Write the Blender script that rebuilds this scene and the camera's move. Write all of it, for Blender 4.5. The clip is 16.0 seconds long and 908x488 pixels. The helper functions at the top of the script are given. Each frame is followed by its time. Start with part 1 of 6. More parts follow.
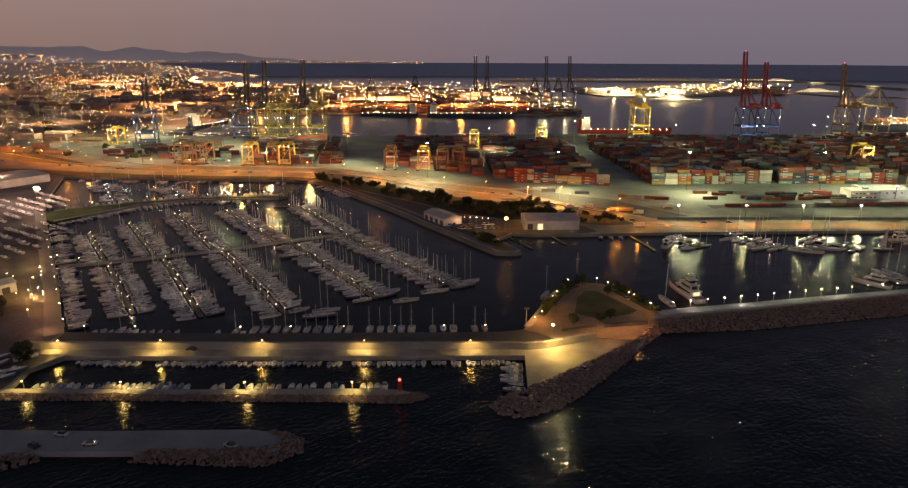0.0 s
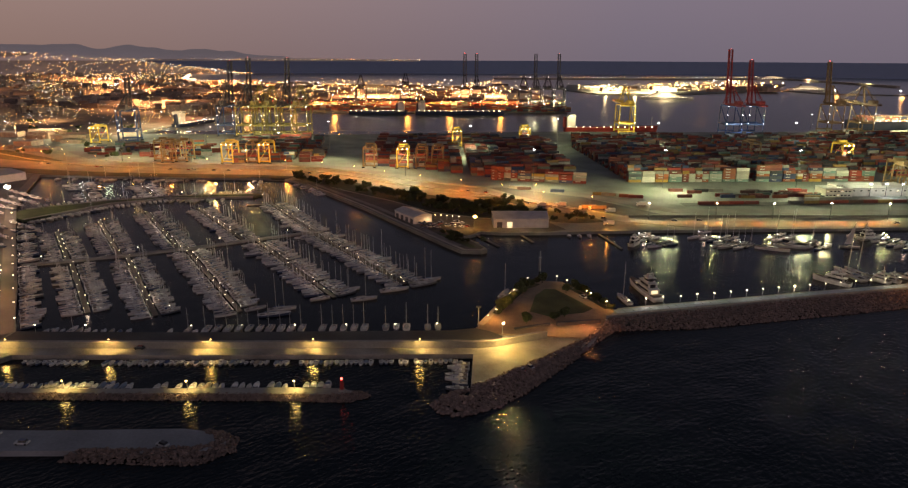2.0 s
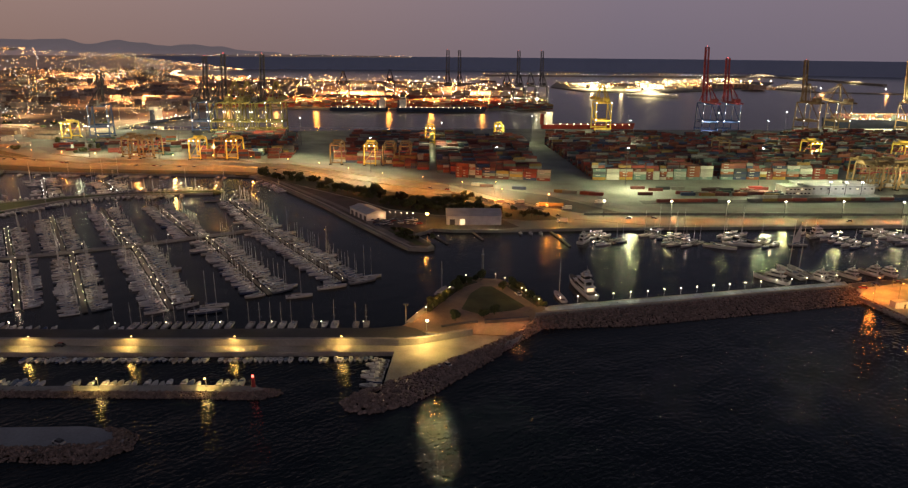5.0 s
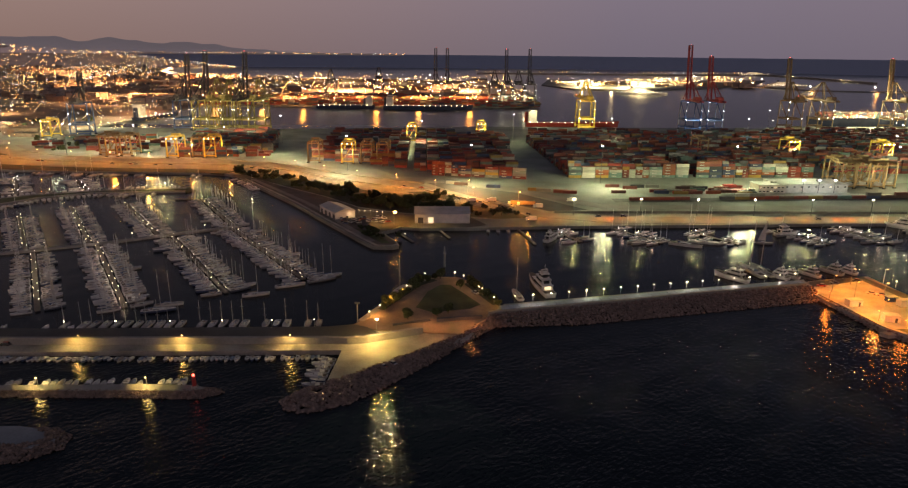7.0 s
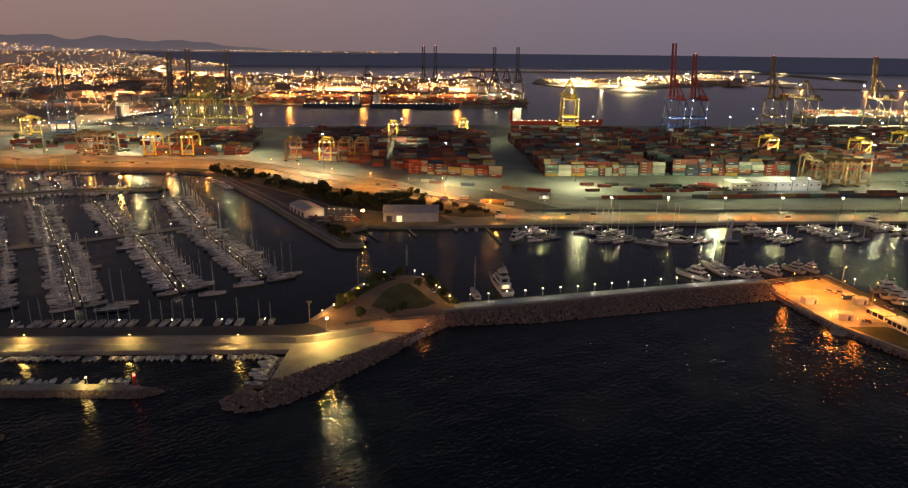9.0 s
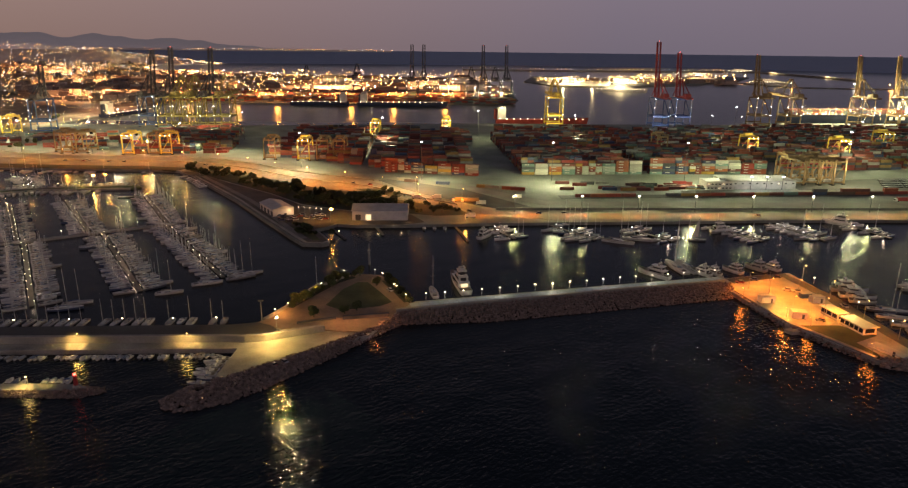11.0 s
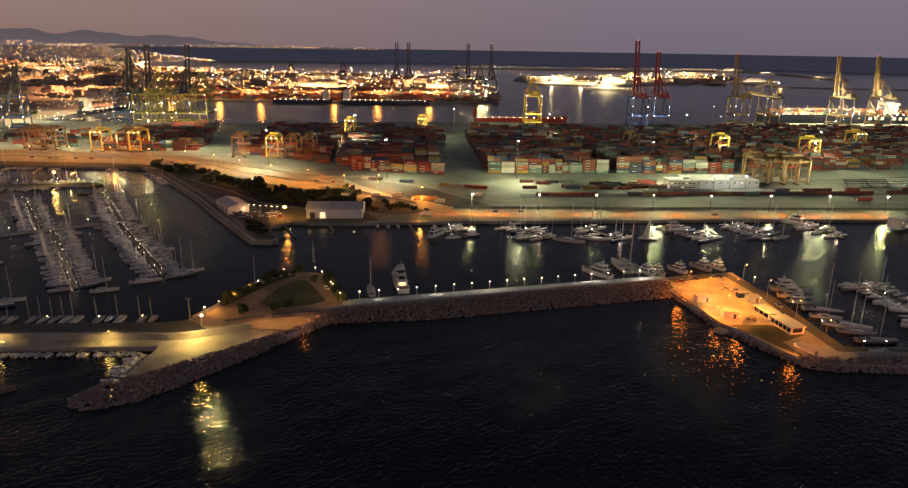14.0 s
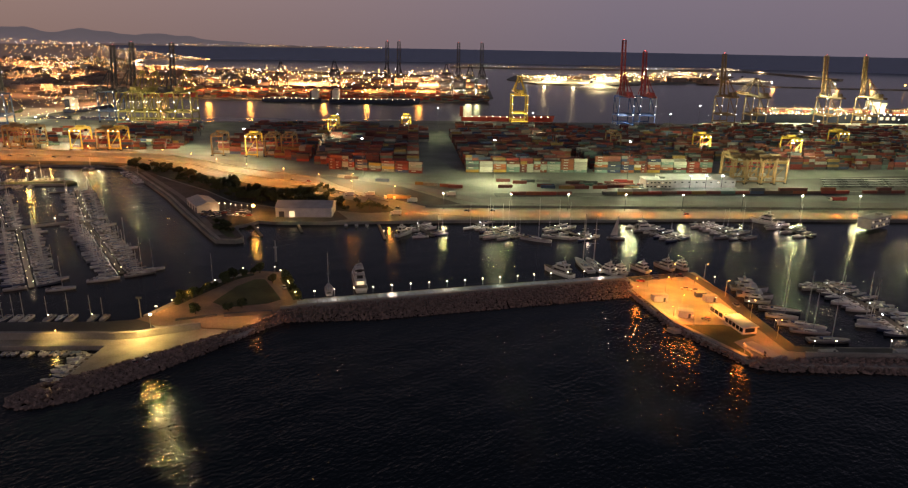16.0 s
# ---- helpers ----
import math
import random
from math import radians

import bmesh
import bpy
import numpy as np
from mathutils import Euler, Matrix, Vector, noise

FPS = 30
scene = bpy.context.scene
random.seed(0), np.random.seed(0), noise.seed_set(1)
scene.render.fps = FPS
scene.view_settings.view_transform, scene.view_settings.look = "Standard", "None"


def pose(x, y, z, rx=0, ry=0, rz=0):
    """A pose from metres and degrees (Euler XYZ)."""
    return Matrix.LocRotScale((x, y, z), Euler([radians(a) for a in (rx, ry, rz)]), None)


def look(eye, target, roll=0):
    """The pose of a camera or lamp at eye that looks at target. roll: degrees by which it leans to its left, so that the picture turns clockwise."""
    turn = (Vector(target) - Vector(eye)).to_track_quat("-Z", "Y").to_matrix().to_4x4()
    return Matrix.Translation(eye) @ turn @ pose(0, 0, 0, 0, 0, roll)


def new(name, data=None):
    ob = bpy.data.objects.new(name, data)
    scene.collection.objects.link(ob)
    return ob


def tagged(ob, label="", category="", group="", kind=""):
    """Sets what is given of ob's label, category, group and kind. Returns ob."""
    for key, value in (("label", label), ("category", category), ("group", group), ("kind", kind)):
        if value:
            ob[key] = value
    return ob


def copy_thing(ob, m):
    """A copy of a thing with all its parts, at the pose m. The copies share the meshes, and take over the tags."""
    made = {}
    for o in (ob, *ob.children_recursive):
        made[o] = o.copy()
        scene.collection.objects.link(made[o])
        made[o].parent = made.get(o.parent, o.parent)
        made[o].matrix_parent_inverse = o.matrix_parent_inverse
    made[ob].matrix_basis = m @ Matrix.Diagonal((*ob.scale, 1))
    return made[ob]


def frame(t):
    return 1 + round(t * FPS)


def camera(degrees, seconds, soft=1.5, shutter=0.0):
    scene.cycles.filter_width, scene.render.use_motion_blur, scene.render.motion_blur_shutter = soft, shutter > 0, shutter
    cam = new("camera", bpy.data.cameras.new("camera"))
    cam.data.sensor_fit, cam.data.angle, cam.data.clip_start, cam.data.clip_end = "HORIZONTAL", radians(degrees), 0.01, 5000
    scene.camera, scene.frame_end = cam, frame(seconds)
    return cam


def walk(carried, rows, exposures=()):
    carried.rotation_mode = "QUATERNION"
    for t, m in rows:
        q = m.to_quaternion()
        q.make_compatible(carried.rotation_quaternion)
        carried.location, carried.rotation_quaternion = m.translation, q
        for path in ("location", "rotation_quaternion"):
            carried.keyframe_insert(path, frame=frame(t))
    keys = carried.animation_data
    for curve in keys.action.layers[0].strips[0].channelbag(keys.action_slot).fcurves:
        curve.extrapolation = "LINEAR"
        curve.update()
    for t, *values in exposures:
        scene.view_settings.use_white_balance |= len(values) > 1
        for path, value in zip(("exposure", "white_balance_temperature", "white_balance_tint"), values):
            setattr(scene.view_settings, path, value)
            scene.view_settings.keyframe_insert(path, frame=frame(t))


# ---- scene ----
from mathutils.geometry import tessellate_polygon as tessellate

cam = camera(68.9, 16.0, soft=1.25)
PATH = [
    (0, (20.72, -1.40, 115.83), (20.14, 191.21, 62.00), 0.263),
    (0.5, (25.72, -1.25, 115.90), (25.25, 191.33, 61.91), 0.223),
    (1, (30.72, -1.14, 115.97), (30.38, 191.39, 61.82), 0.215),
    (1.5, (35.71, -1.06, 116.04), (35.52, 191.43, 61.74), 0.229),
    (2, (40.69, -1.00, 116.12), (40.67, 191.44, 61.65), 0.259),
    (2.5, (45.65, -0.94, 116.19), (45.83, 191.45, 61.56), 0.299),
    (3, (50.59, -0.89, 116.25), (51.00, 191.46, 61.47), 0.342),
    (3.5, (55.52, -0.83, 116.31), (56.16, 191.47, 61.38), 0.387),
    (4, (60.44, -0.77, 116.37), (61.32, 191.49, 61.28), 0.428),
    (4.5, (65.33, -0.69, 116.42), (66.47, 191.53, 61.18), 0.465),
    (5, (70.21, -0.60, 116.47), (71.62, 191.57, 61.08), 0.497),
    (5.5, (75.07, -0.50, 116.51), (76.76, 191.63, 60.97), 0.522),
    (6, (79.92, -0.39, 116.54), (81.88, 191.69, 60.87), 0.540),
    (6.5, (84.75, -0.27, 116.57), (87.00, 191.77, 60.76), 0.553),
    (7, (89.58, -0.15, 116.60), (92.10, 191.85, 60.65), 0.561),
    (7.5, (94.39, -0.02, 116.63), (97.19, 191.93, 60.54), 0.565),
    (8, (99.19, 0.10, 116.65), (102.27, 192.02, 60.44), 0.567),
    (8.5, (103.99, 0.22, 116.66), (107.33, 192.10, 60.34), 0.569),
    (9, (108.78, 0.33, 116.68), (112.38, 192.17, 60.24), 0.572),
    (9.5, (113.58, 0.43, 116.70), (117.42, 192.23, 60.15), 0.578),
    (10, (118.37, 0.52, 116.71), (122.45, 192.29, 60.06), 0.588),
    (10.5, (123.17, 0.60, 116.73), (127.47, 192.33, 59.97), 0.604),
    (11, (127.98, 0.66, 116.74), (132.48, 192.36, 59.89), 0.627),
    (11.5, (132.79, 0.71, 116.75), (137.49, 192.37, 59.82), 0.656),
    (12, (137.62, 0.74, 116.77), (142.50, 192.38, 59.75), 0.693),
    (12.5, (142.47, 0.76, 116.78), (147.51, 192.38, 59.69), 0.736),
    (13, (147.34, 0.79, 116.79), (152.52, 192.37, 59.63), 0.784),
    (13.5, (152.23, 0.81, 116.80), (157.55, 192.38, 59.57), 0.835),
    (14, (157.14, 0.85, 116.81), (162.58, 192.39, 59.52), 0.886),
    (14.5, (162.09, 0.92, 116.80), (167.63, 192.44, 59.46), 0.933),
    (15, (167.07, 1.02, 116.80), (172.71, 192.52, 59.40), 0.971),
    (15.5, (172.08, 1.18, 116.78), (177.81, 192.66, 59.33), 0.993),
    (16, (177.14, 1.41, 116.75), (182.94, 192.88, 59.25), 0.993),
]
walk(cam, [(t, look(eye, target, roll)) for t, eye, target, roll in PATH], ((0, 0.24), (16, 0.24)))

# ---- dusk sky ----
world = bpy.data.worlds.new("dusk_sky")
scene.world = world
world.use_nodes = True
wn, wl = world.node_tree.nodes, world.node_tree.links
wn.clear()
w_out, w_bg = wn.new("ShaderNodeOutputWorld"), wn.new("ShaderNodeBackground")
w_tc, w_sep = wn.new("ShaderNodeTexCoord"), wn.new("ShaderNodeSeparateXYZ")
w_up, w_mix, w_az = wn.new("ShaderNodeValToRGB"), wn.new("ShaderNodeMix"), wn.new("ShaderNodeMapRange")
w_west = wn.new("ShaderNodeValToRGB")
w_mix.data_type = "RGBA"
wl.new(w_tc.outputs["Generated"], w_sep.inputs[0])
wl.new(w_sep.outputs["Z"], w_up.inputs[0])
wl.new(w_sep.outputs["Z"], w_west.inputs[0])
wl.new(w_sep.outputs["X"], w_az.inputs["Value"])


def ramp(node, stops):
    e = node.color_ramp.elements
    while len(e) < len(stops):
        e.new(0.5)
    for el, (p, c) in zip(e, stops):
        el.position, el.color = p, (*c, 1)


# mauve dusk to the east, the last warm light to the west
ramp(w_up, [(0.0, (0.15, 0.123, 0.156)), (0.08, (0.182, 0.147, 0.184)), (0.2, (0.088, 0.082, 0.11)), (0.5, (0.036, 0.04, 0.058)), (1.0, (0.046, 0.052, 0.076))])
ramp(w_west, [(0.0, (0.235, 0.143, 0.11)), (0.08, (0.295, 0.19, 0.155)), (0.2, (0.09, 0.075, 0.085)), (0.5, (0.03, 0.033, 0.047)), (1.0, (0.048, 0.053, 0.076))])
w_az.inputs["From Min"].default_value, w_az.inputs["From Max"].default_value = 0.25, -0.75
wl.new(w_az.outputs[0], w_mix.inputs["Factor"])
wl.new(w_up.outputs[0], w_mix.inputs["A"])
wl.new(w_west.outputs[0], w_mix.inputs["B"])
# the afterglow of the sun that set at the viewer's back
w_back, w_glow, w_low, w_mul = wn.new("ShaderNodeMapRange"), wn.new("ShaderNodeMix"), wn.new("ShaderNodeMapRange"), wn.new("ShaderNodeMath")
w_glow.data_type, w_glow.blend_type = "RGBA", "ADD"
w_mul.operation = "MULTIPLY"
w_back.inputs["From Min"].default_value, w_back.inputs["From Max"].default_value = 0.1, -0.9
w_low.inputs["From Min"].default_value, w_low.inputs["From Max"].default_value = 0.75, 0.0
wl.new(w_sep.outputs["Y"], w_back.inputs["Value"])
wl.new(w_sep.outputs["Z"], w_low.inputs["Value"])
wl.new(w_back.outputs[0], w_mul.inputs[0])
wl.new(w_low.outputs[0], w_mul.inputs[1])
wl.new(w_mul.outputs[0], w_glow.inputs["Factor"])
wl.new(w_mix.outputs["Result"], w_glow.inputs["A"])
w_glow.inputs["B"].default_value = (0.27, 0.2, 0.2, 1)
wl.new(w_glow.outputs["Result"], w_bg.inputs["Color"])
w_bg.inputs["Strength"].default_value = 1.0
wl.new(w_bg.outputs[0], w_out.inputs[0])

SODIUM, AMBER, EMBER, WARM, FLOOD = (1.0, 0.38, 0.085), (1.0, 0.56, 0.22), (1.0, 0.42, 0.15), (1.0, 0.74, 0.36), (0.9, 1.0, 0.66)


def point_light(x, y, z, watts, colour, size=0.6, parent=None):
    d = bpy.data.lights.new("bulb_light", "POINT")
    d.energy, d.color, d.shadow_soft_size = watts, colour, size
    ob = new("bulb_light", d)
    ob.location = (x, y, z)
    if parent:
        ob.parent = parent
    return ob


def flood(x, y, z, watts, colour, size=1.5, at=None, cone=150):
    """A shaded floodlight that throws its light down, or at a point."""
    d = bpy.data.lights.new("floodlight", "SPOT")
    d.energy, d.color, d.shadow_soft_size, d.spot_size, d.spot_blend = watts, colour, size, radians(cone), 0.4
    new("floodlight", d).matrix_basis = look((x, y, z), at or (x, y + 0.01, 0))


# ---- materials ----
def material(name, colour, rough=0.7, metal=0.0, vary=0.25, scale=0.4, fine=6.0, bump=0.0, per_object=0.0, spec=0.5):
    """Colour with two scales of stain and grain, in metres of the thing's own space."""
    m = bpy.data.materials.new(name)
    m.use_nodes = True
    n, k = m.node_tree.nodes, m.node_tree.links
    b = n["Principled BSDF"]
    b.inputs["Roughness"].default_value, b.inputs["Metallic"].default_value = rough, metal
    b.inputs["Specular IOR Level"].default_value = spec
    tc = n.new("ShaderNodeTexCoord")
    big, small = n.new("ShaderNodeTexNoise"), n.new("ShaderNodeTexNoise")
    big.inputs["Scale"].default_value, small.inputs["Scale"].default_value = scale, fine
    big.inputs["Detail"].default_value = 4
    k.new(tc.outputs["Object"], big.inputs["Vector"])
    k.new(tc.outputs["Object"], small.inputs["Vector"])
    add = n.new("ShaderNodeMath")
    add.operation = "MULTIPLY_ADD"
    k.new(small.outputs["Fac"], add.inputs[0])
    add.inputs[1].default_value = 0.4
    k.new(big.outputs["Fac"], add.inputs[2])
    rng = n.new("ShaderNodeMapRange")
    rng.inputs["From Min"].default_value, rng.inputs["From Max"].default_value = 0.45, 0.95
    rng.inputs["To Min"].default_value, rng.inputs["To Max"].default_value = 1 - vary, 1 + vary
    k.new(add.outputs[0], rng.inputs["Value"])
    last = rng.outputs[0]
    if per_object:
        oi, mr, mu = n.new("ShaderNodeObjectInfo"), n.new("ShaderNodeMapRange"), n.new("ShaderNodeMath")
        mr.inputs["To Min"].default_value, mr.inputs["To Max"].default_value = 1 - per_object, 1 + per_object * 0.4
        mu.operation = "MULTIPLY"
        k.new(oi.outputs["Random"], mr.inputs["Value"])
        k.new(mr.outputs[0], mu.inputs[0])
        k.new(last, mu.inputs[1])
        last = mu.outputs[0]
    vm = n.new("ShaderNodeVectorMath")
    vm.operation = "SCALE"
    vm.inputs[0].default_value = colour
    k.new(last, vm.inputs["Scale"])
    k.new(vm.outputs[0], b.inputs["Base Color"])
    if bump:
        bp = n.new("ShaderNodeBump")
        bp.inputs["Strength"].default_value, bp.inputs["Distance"].default_value = 0.6, bump
        k.new(small.outputs["Fac"], bp.inputs["Height"])
        k.new(bp.outputs[0], b.inputs["Normal"])
    return m


def palette(name, colours, rough=0.6, island=True, grime=0.25):
    """One of several paints for each piece, with grime."""
    m = material(name, (1, 1, 1), rough, 0, grime, 0.25, 2.0)
    n, k = m.node_tree.nodes, m.node_tree.links
    pick = n.new("ShaderNodeNewGeometry" if island else "ShaderNodeObjectInfo")
    cr = n.new("ShaderNodeValToRGB")
    cr.color_ramp.interpolation = "CONSTANT"
    ramp(cr, [(i / len(colours), c) for i, c in enumerate(colours)])
    k.new(pick.outputs["Random Per Island" if island else "Random"], cr.inputs[0])
    vm = [x for x in n if x.type == "VECT_MATH"][0]
    k.new(cr.outputs[0], vm.inputs[0])
    return m


def glow(name, colour, strength):
    m = bpy.data.materials.new(name)
    m.use_nodes = True
    b = m.node_tree.nodes["Principled BSDF"]
    b.inputs["Base Color"].default_value = (0.8, 0.8, 0.8, 1)
    b.inputs["Emission Color"].default_value = (*colour, 1)
    b.inputs["Emission Strength"].default_value = strength
    m.cycles.emission_sampling = "NONE"
    return m


def glow_palette(name, colours, strength):
    m = glow(name, (1, 1, 1), strength)
    n, k = m.node_tree.nodes, m.node_tree.links
    g, cr = n.new("ShaderNodeNewGeometry"), n.new("ShaderNodeValToRGB")
    cr.color_ramp.interpolation = "CONSTANT"
    ramp(cr, [(i / len(colours), c) for i, c in enumerate(colours)])
    k.new(g.outputs["Random Per Island"], cr.inputs[0])
    k.new(cr.outputs[0], n["Principled BSDF"].inputs["Emission Color"])
    return m


def water_material():
    m = bpy.data.materials.new("sea_water")
    m.use_nodes = True
    n, k = m.node_tree.nodes, m.node_tree.links
    b = n["Principled BSDF"]
    tc, mp = n.new("ShaderNodeTexCoord"), n.new("ShaderNodeMapping")
    mp.vector_type = "TEXTURE"
    mp.inputs["Rotation"].default_value[2] = radians(38)
    mp.inputs["Scale"].default_value = (1.6, 1.0, 1.0)
    k.new(tc.outputs["Object"], mp.inputs[0])
    swell, chop = n.new("ShaderNodeTexNoise"), n.new("ShaderNodeTexNoise")
    swell.inputs["Scale"].default_value, swell.inputs["Detail"].default_value = 0.08, 1
    chop.inputs["Scale"].default_value, chop.inputs["Detail"].default_value = 0.68, 2
    k.new(mp.outputs[0], swell.inputs["Vector"])
    k.new(mp.outputs[0], chop.inputs["Vector"])
    # open sea is rougher than the sheltered basins
    sep, sea = n.new("ShaderNodeSeparateXYZ"), n.new("ShaderNodeMapRange")
    k.new(tc.outputs["Object"], sep.inputs[0])
    slope = n.new("ShaderNodeMath")
    slope.operation = "MULTIPLY_ADD"
    k.new(sep.outputs["X"], slope.inputs[0])
    slope.inputs[1].default_value = -0.2
    k.new(sep.outputs["Y"], slope.inputs[2])
    sea.inputs["From Min"].default_value, sea.inputs["From Max"].default_value = 260.0, 215.0
    sea.inputs["To Min"].default_value, sea.inputs["To Max"].default_value = 0.24, 1.0
    k.new(slope.outputs[0], sea.inputs["Value"])
    still = n.new("ShaderNodeMapRange")
    still.inputs["From Min"].default_value, still.inputs["From Max"].default_value = 260.0, 215.0
    still.inputs["To Min"].default_value, still.inputs["To Max"].default_value = 0.25, 0.2
    k.new(slope.outputs[0], still.inputs["Value"])
    # the wide port basin is ruffled again
    port, top = n.new("ShaderNodeMapRange"), n.new("ShaderNodeMath")
    port.inputs["From Min"].default_value, port.inputs["From Max"].default_value = 850.0, 1100.0
    port.inputs["To Min"].default_value, port.inputs["To Max"].default_value = 0.0, 0.3
    k.new(sep.outputs["Y"], port.inputs["Value"])
    top.operation = "MAXIMUM"
    k.new(still.outputs[0], top.inputs[0])
    k.new(port.outputs[0], top.inputs[1])
    bp1, bp2 = n.new("ShaderNodeBump"), n.new("ShaderNodeBump")
    bp1.inputs["Distance"].default_value, bp2.inputs["Distance"].default_value = 0.9, 0.48
    k.new(sea.outputs[0], bp1.inputs["Strength"])
    k.new(sea.outputs[0], bp2.inputs["Strength"])
    k.new(swell.outputs["Fac"], bp1.inputs["Height"])
    k.new(chop.outputs["Fac"], bp2.inputs["Height"])
    k.new(bp1.outputs[0], bp2.inputs["Normal"])
    # a clear surface gloss over near-black depth
    gl, dp, fr, mx = n.new("ShaderNodeBsdfGlossy"), n.new("ShaderNodeBsdfDiffuse"), n.new("ShaderNodeFresnel"), n.new("ShaderNodeMixShader")
    gl.distribution = "BECKMANN"
    fr.inputs["IOR"].default_value = 1.33
    dp.inputs["Color"].default_value = (0.004, 0.008, 0.012, 1)
    k.new(top.outputs[0], gl.inputs["Roughness"])
    k.new(bp2.outputs[0], gl.inputs["Normal"])
    k.new(bp2.outputs[0], fr.inputs["Normal"])
    k.new(fr.outputs[0], mx.inputs[0])
    k.new(dp.outputs[0], mx.inputs[1])
    k.new(gl.outputs[0], mx.inputs[2])
    k.new(mx.outputs[0], n["Material Output"].inputs["Surface"])
    n.remove(b)
    return m


M_WATER = water_material()
M_YARD = material("yard_concrete", (0.19, 0.195, 0.175), 0.85, 0, 0.35, 0.03, 0.5)
M_ASPHALT = material("asphalt", (0.075, 0.072, 0.07), 0.85, 0, 0.3, 0.06, 1.0)
M_MOLE = material("mole_asphalt", (0.27, 0.27, 0.28), 0.85, 0, 0.25, 0.06, 1.0)
M_WEST = material("boatyard_asphalt", (0.11, 0.1, 0.095), 0.85, 0, 0.55, 0.035, 0.6)
M_ROAD = material("worn_road", (0.19, 0.175, 0.16), 0.8, 0, 0.25, 0.05, 1.0)
M_QUAY = material("quay_concrete", (0.3, 0.28, 0.25), 0.85, 0, 0.3, 0.08, 1.2)
M_PAVE = material("pale_paving", (0.32, 0.29, 0.255), 0.8, 0, 0.4, 0.1, 1.5)
M_PROM = material("promenade_slabs", (0.4, 0.43, 0.48), 0.7, 0, 0.25, 0.15, 1.5)
M_EARTH = material("bare_earth", (0.17, 0.125, 0.1), 0.95, 0, 0.4, 0.06, 0.8)
M_SPIT = material("spit_ground", (0.1, 0.085, 0.07), 0.9, 0, 0.45, 0.05, 0.7)
M_SAND = material("sandy_gravel", (0.25, 0.185, 0.135), 0.95, 0, 0.35, 0.08, 1.4)
M_GRASS = material("dry_lawn", (0.07, 0.085, 0.035), 0.95, 0, 0.4, 0.1, 2.0)
M_SCRUB = material("scrub_ground", (0.045, 0.05, 0.028), 0.95, 0, 0.5, 0.05, 0.8)
M_ROCK = material("limestone_boulder", (0.25, 0.18, 0.15), 0.9, 0, 0.55, 0.6, 3.0, 0.05, 0.35)
M_LEAF = material("dark_leaves", (0.045, 0.062, 0.022), 0.8, 0, 0.5, 0.7, 5.0)
M_BARK = material("bark", (0.13, 0.1, 0.07), 0.9, 0, 0.3, 2.0, 8.0)
M_WHITE = material("gelcoat_white", (0.66, 0.65, 0.63), 0.35, 0, 0.2, 0.5, 4.0, 0, 0.45)
M_DECK = material("boat_deck", (0.6, 0.54, 0.5), 0.6, 0, 0.35, 0.35, 3.0, 0, 0.5)
M_HULL = palette("boat_hulls", [(0.68, 0.64, 0.61), (0.5, 0.47, 0.45), (0.7, 0.66, 0.63), (0.42, 0.38, 0.34), (0.05, 0.07, 0.14), (0.66, 0.62, 0.58), (0.16, 0.16, 0.18), (0.08, 0.09, 0.12)], 0.35, False, 0.12)
M_HULLS = palette("joined_boat_hulls", [(0.68, 0.64, 0.61), (0.3, 0.29, 0.28), (0.72, 0.68, 0.64), (0.5, 0.46, 0.43), (0.05, 0.07, 0.14), (0.6, 0.58, 0.55), (0.14, 0.15, 0.18)], 0.35, True, 0.12)
M_DECKS = palette("joined_boat_decks", [(0.68, 0.62, 0.58), (0.28, 0.22, 0.18), (0.55, 0.5, 0.46), (0.1, 0.1, 0.12), (0.74, 0.68, 0.64), (0.4, 0.35, 0.32), (0.05, 0.06, 0.11), (0.62, 0.57, 0.53)], 0.6, True, 0.2)
M_COVERS = palette("joined_canvas_covers", [(0.05, 0.08, 0.17), (0.45, 0.43, 0.39), (0.03, 0.05, 0.1), (0.3, 0.25, 0.2), (0.2, 0.24, 0.3), (0.06, 0.12, 0.12)], 0.85, True)
M_WHITES = palette("joined_cabins", [(0.72, 0.68, 0.65), (0.6, 0.57, 0.54), (0.76, 0.72, 0.68), (0.4, 0.38, 0.36)], 0.4, True)
M_GLASS = material("dark_glass", (0.02, 0.022, 0.026), 0.08, 0, 0.1, 1.0, 4.0)
M_COVER = palette("canvas_covers", [(0.05, 0.08, 0.17), (0.45, 0.43, 0.39), (0.5, 0.48, 0.45), (0.3, 0.25, 0.2), (0.2, 0.24, 0.3)], 0.85, False)
M_ALLOY = material("mast_alloy", (0.55, 0.55, 0.55), 0.4, 0.6, 0.1, 1.0, 5.0)
M_TEAK = material("pontoon_boards", (0.13, 0.105, 0.085), 0.85, 0, 0.3, 0.3, 4.0)
M_DARK = material("dark_rubber", (0.025, 0.025, 0.025), 0.8)
M_STEEL = material("galvanised_steel", (0.33, 0.33, 0.32), 0.5, 0.5, 0.2, 0.5, 4.0)
M_YELLOW = material("crane_yellow", (0.66, 0.47, 0.06), 0.5, 0, 0.25, 0.2, 2.0)
M_OLIVE = material("crane_green", (0.24, 0.22, 0.06), 0.5, 0, 0.25, 0.2, 2.0)
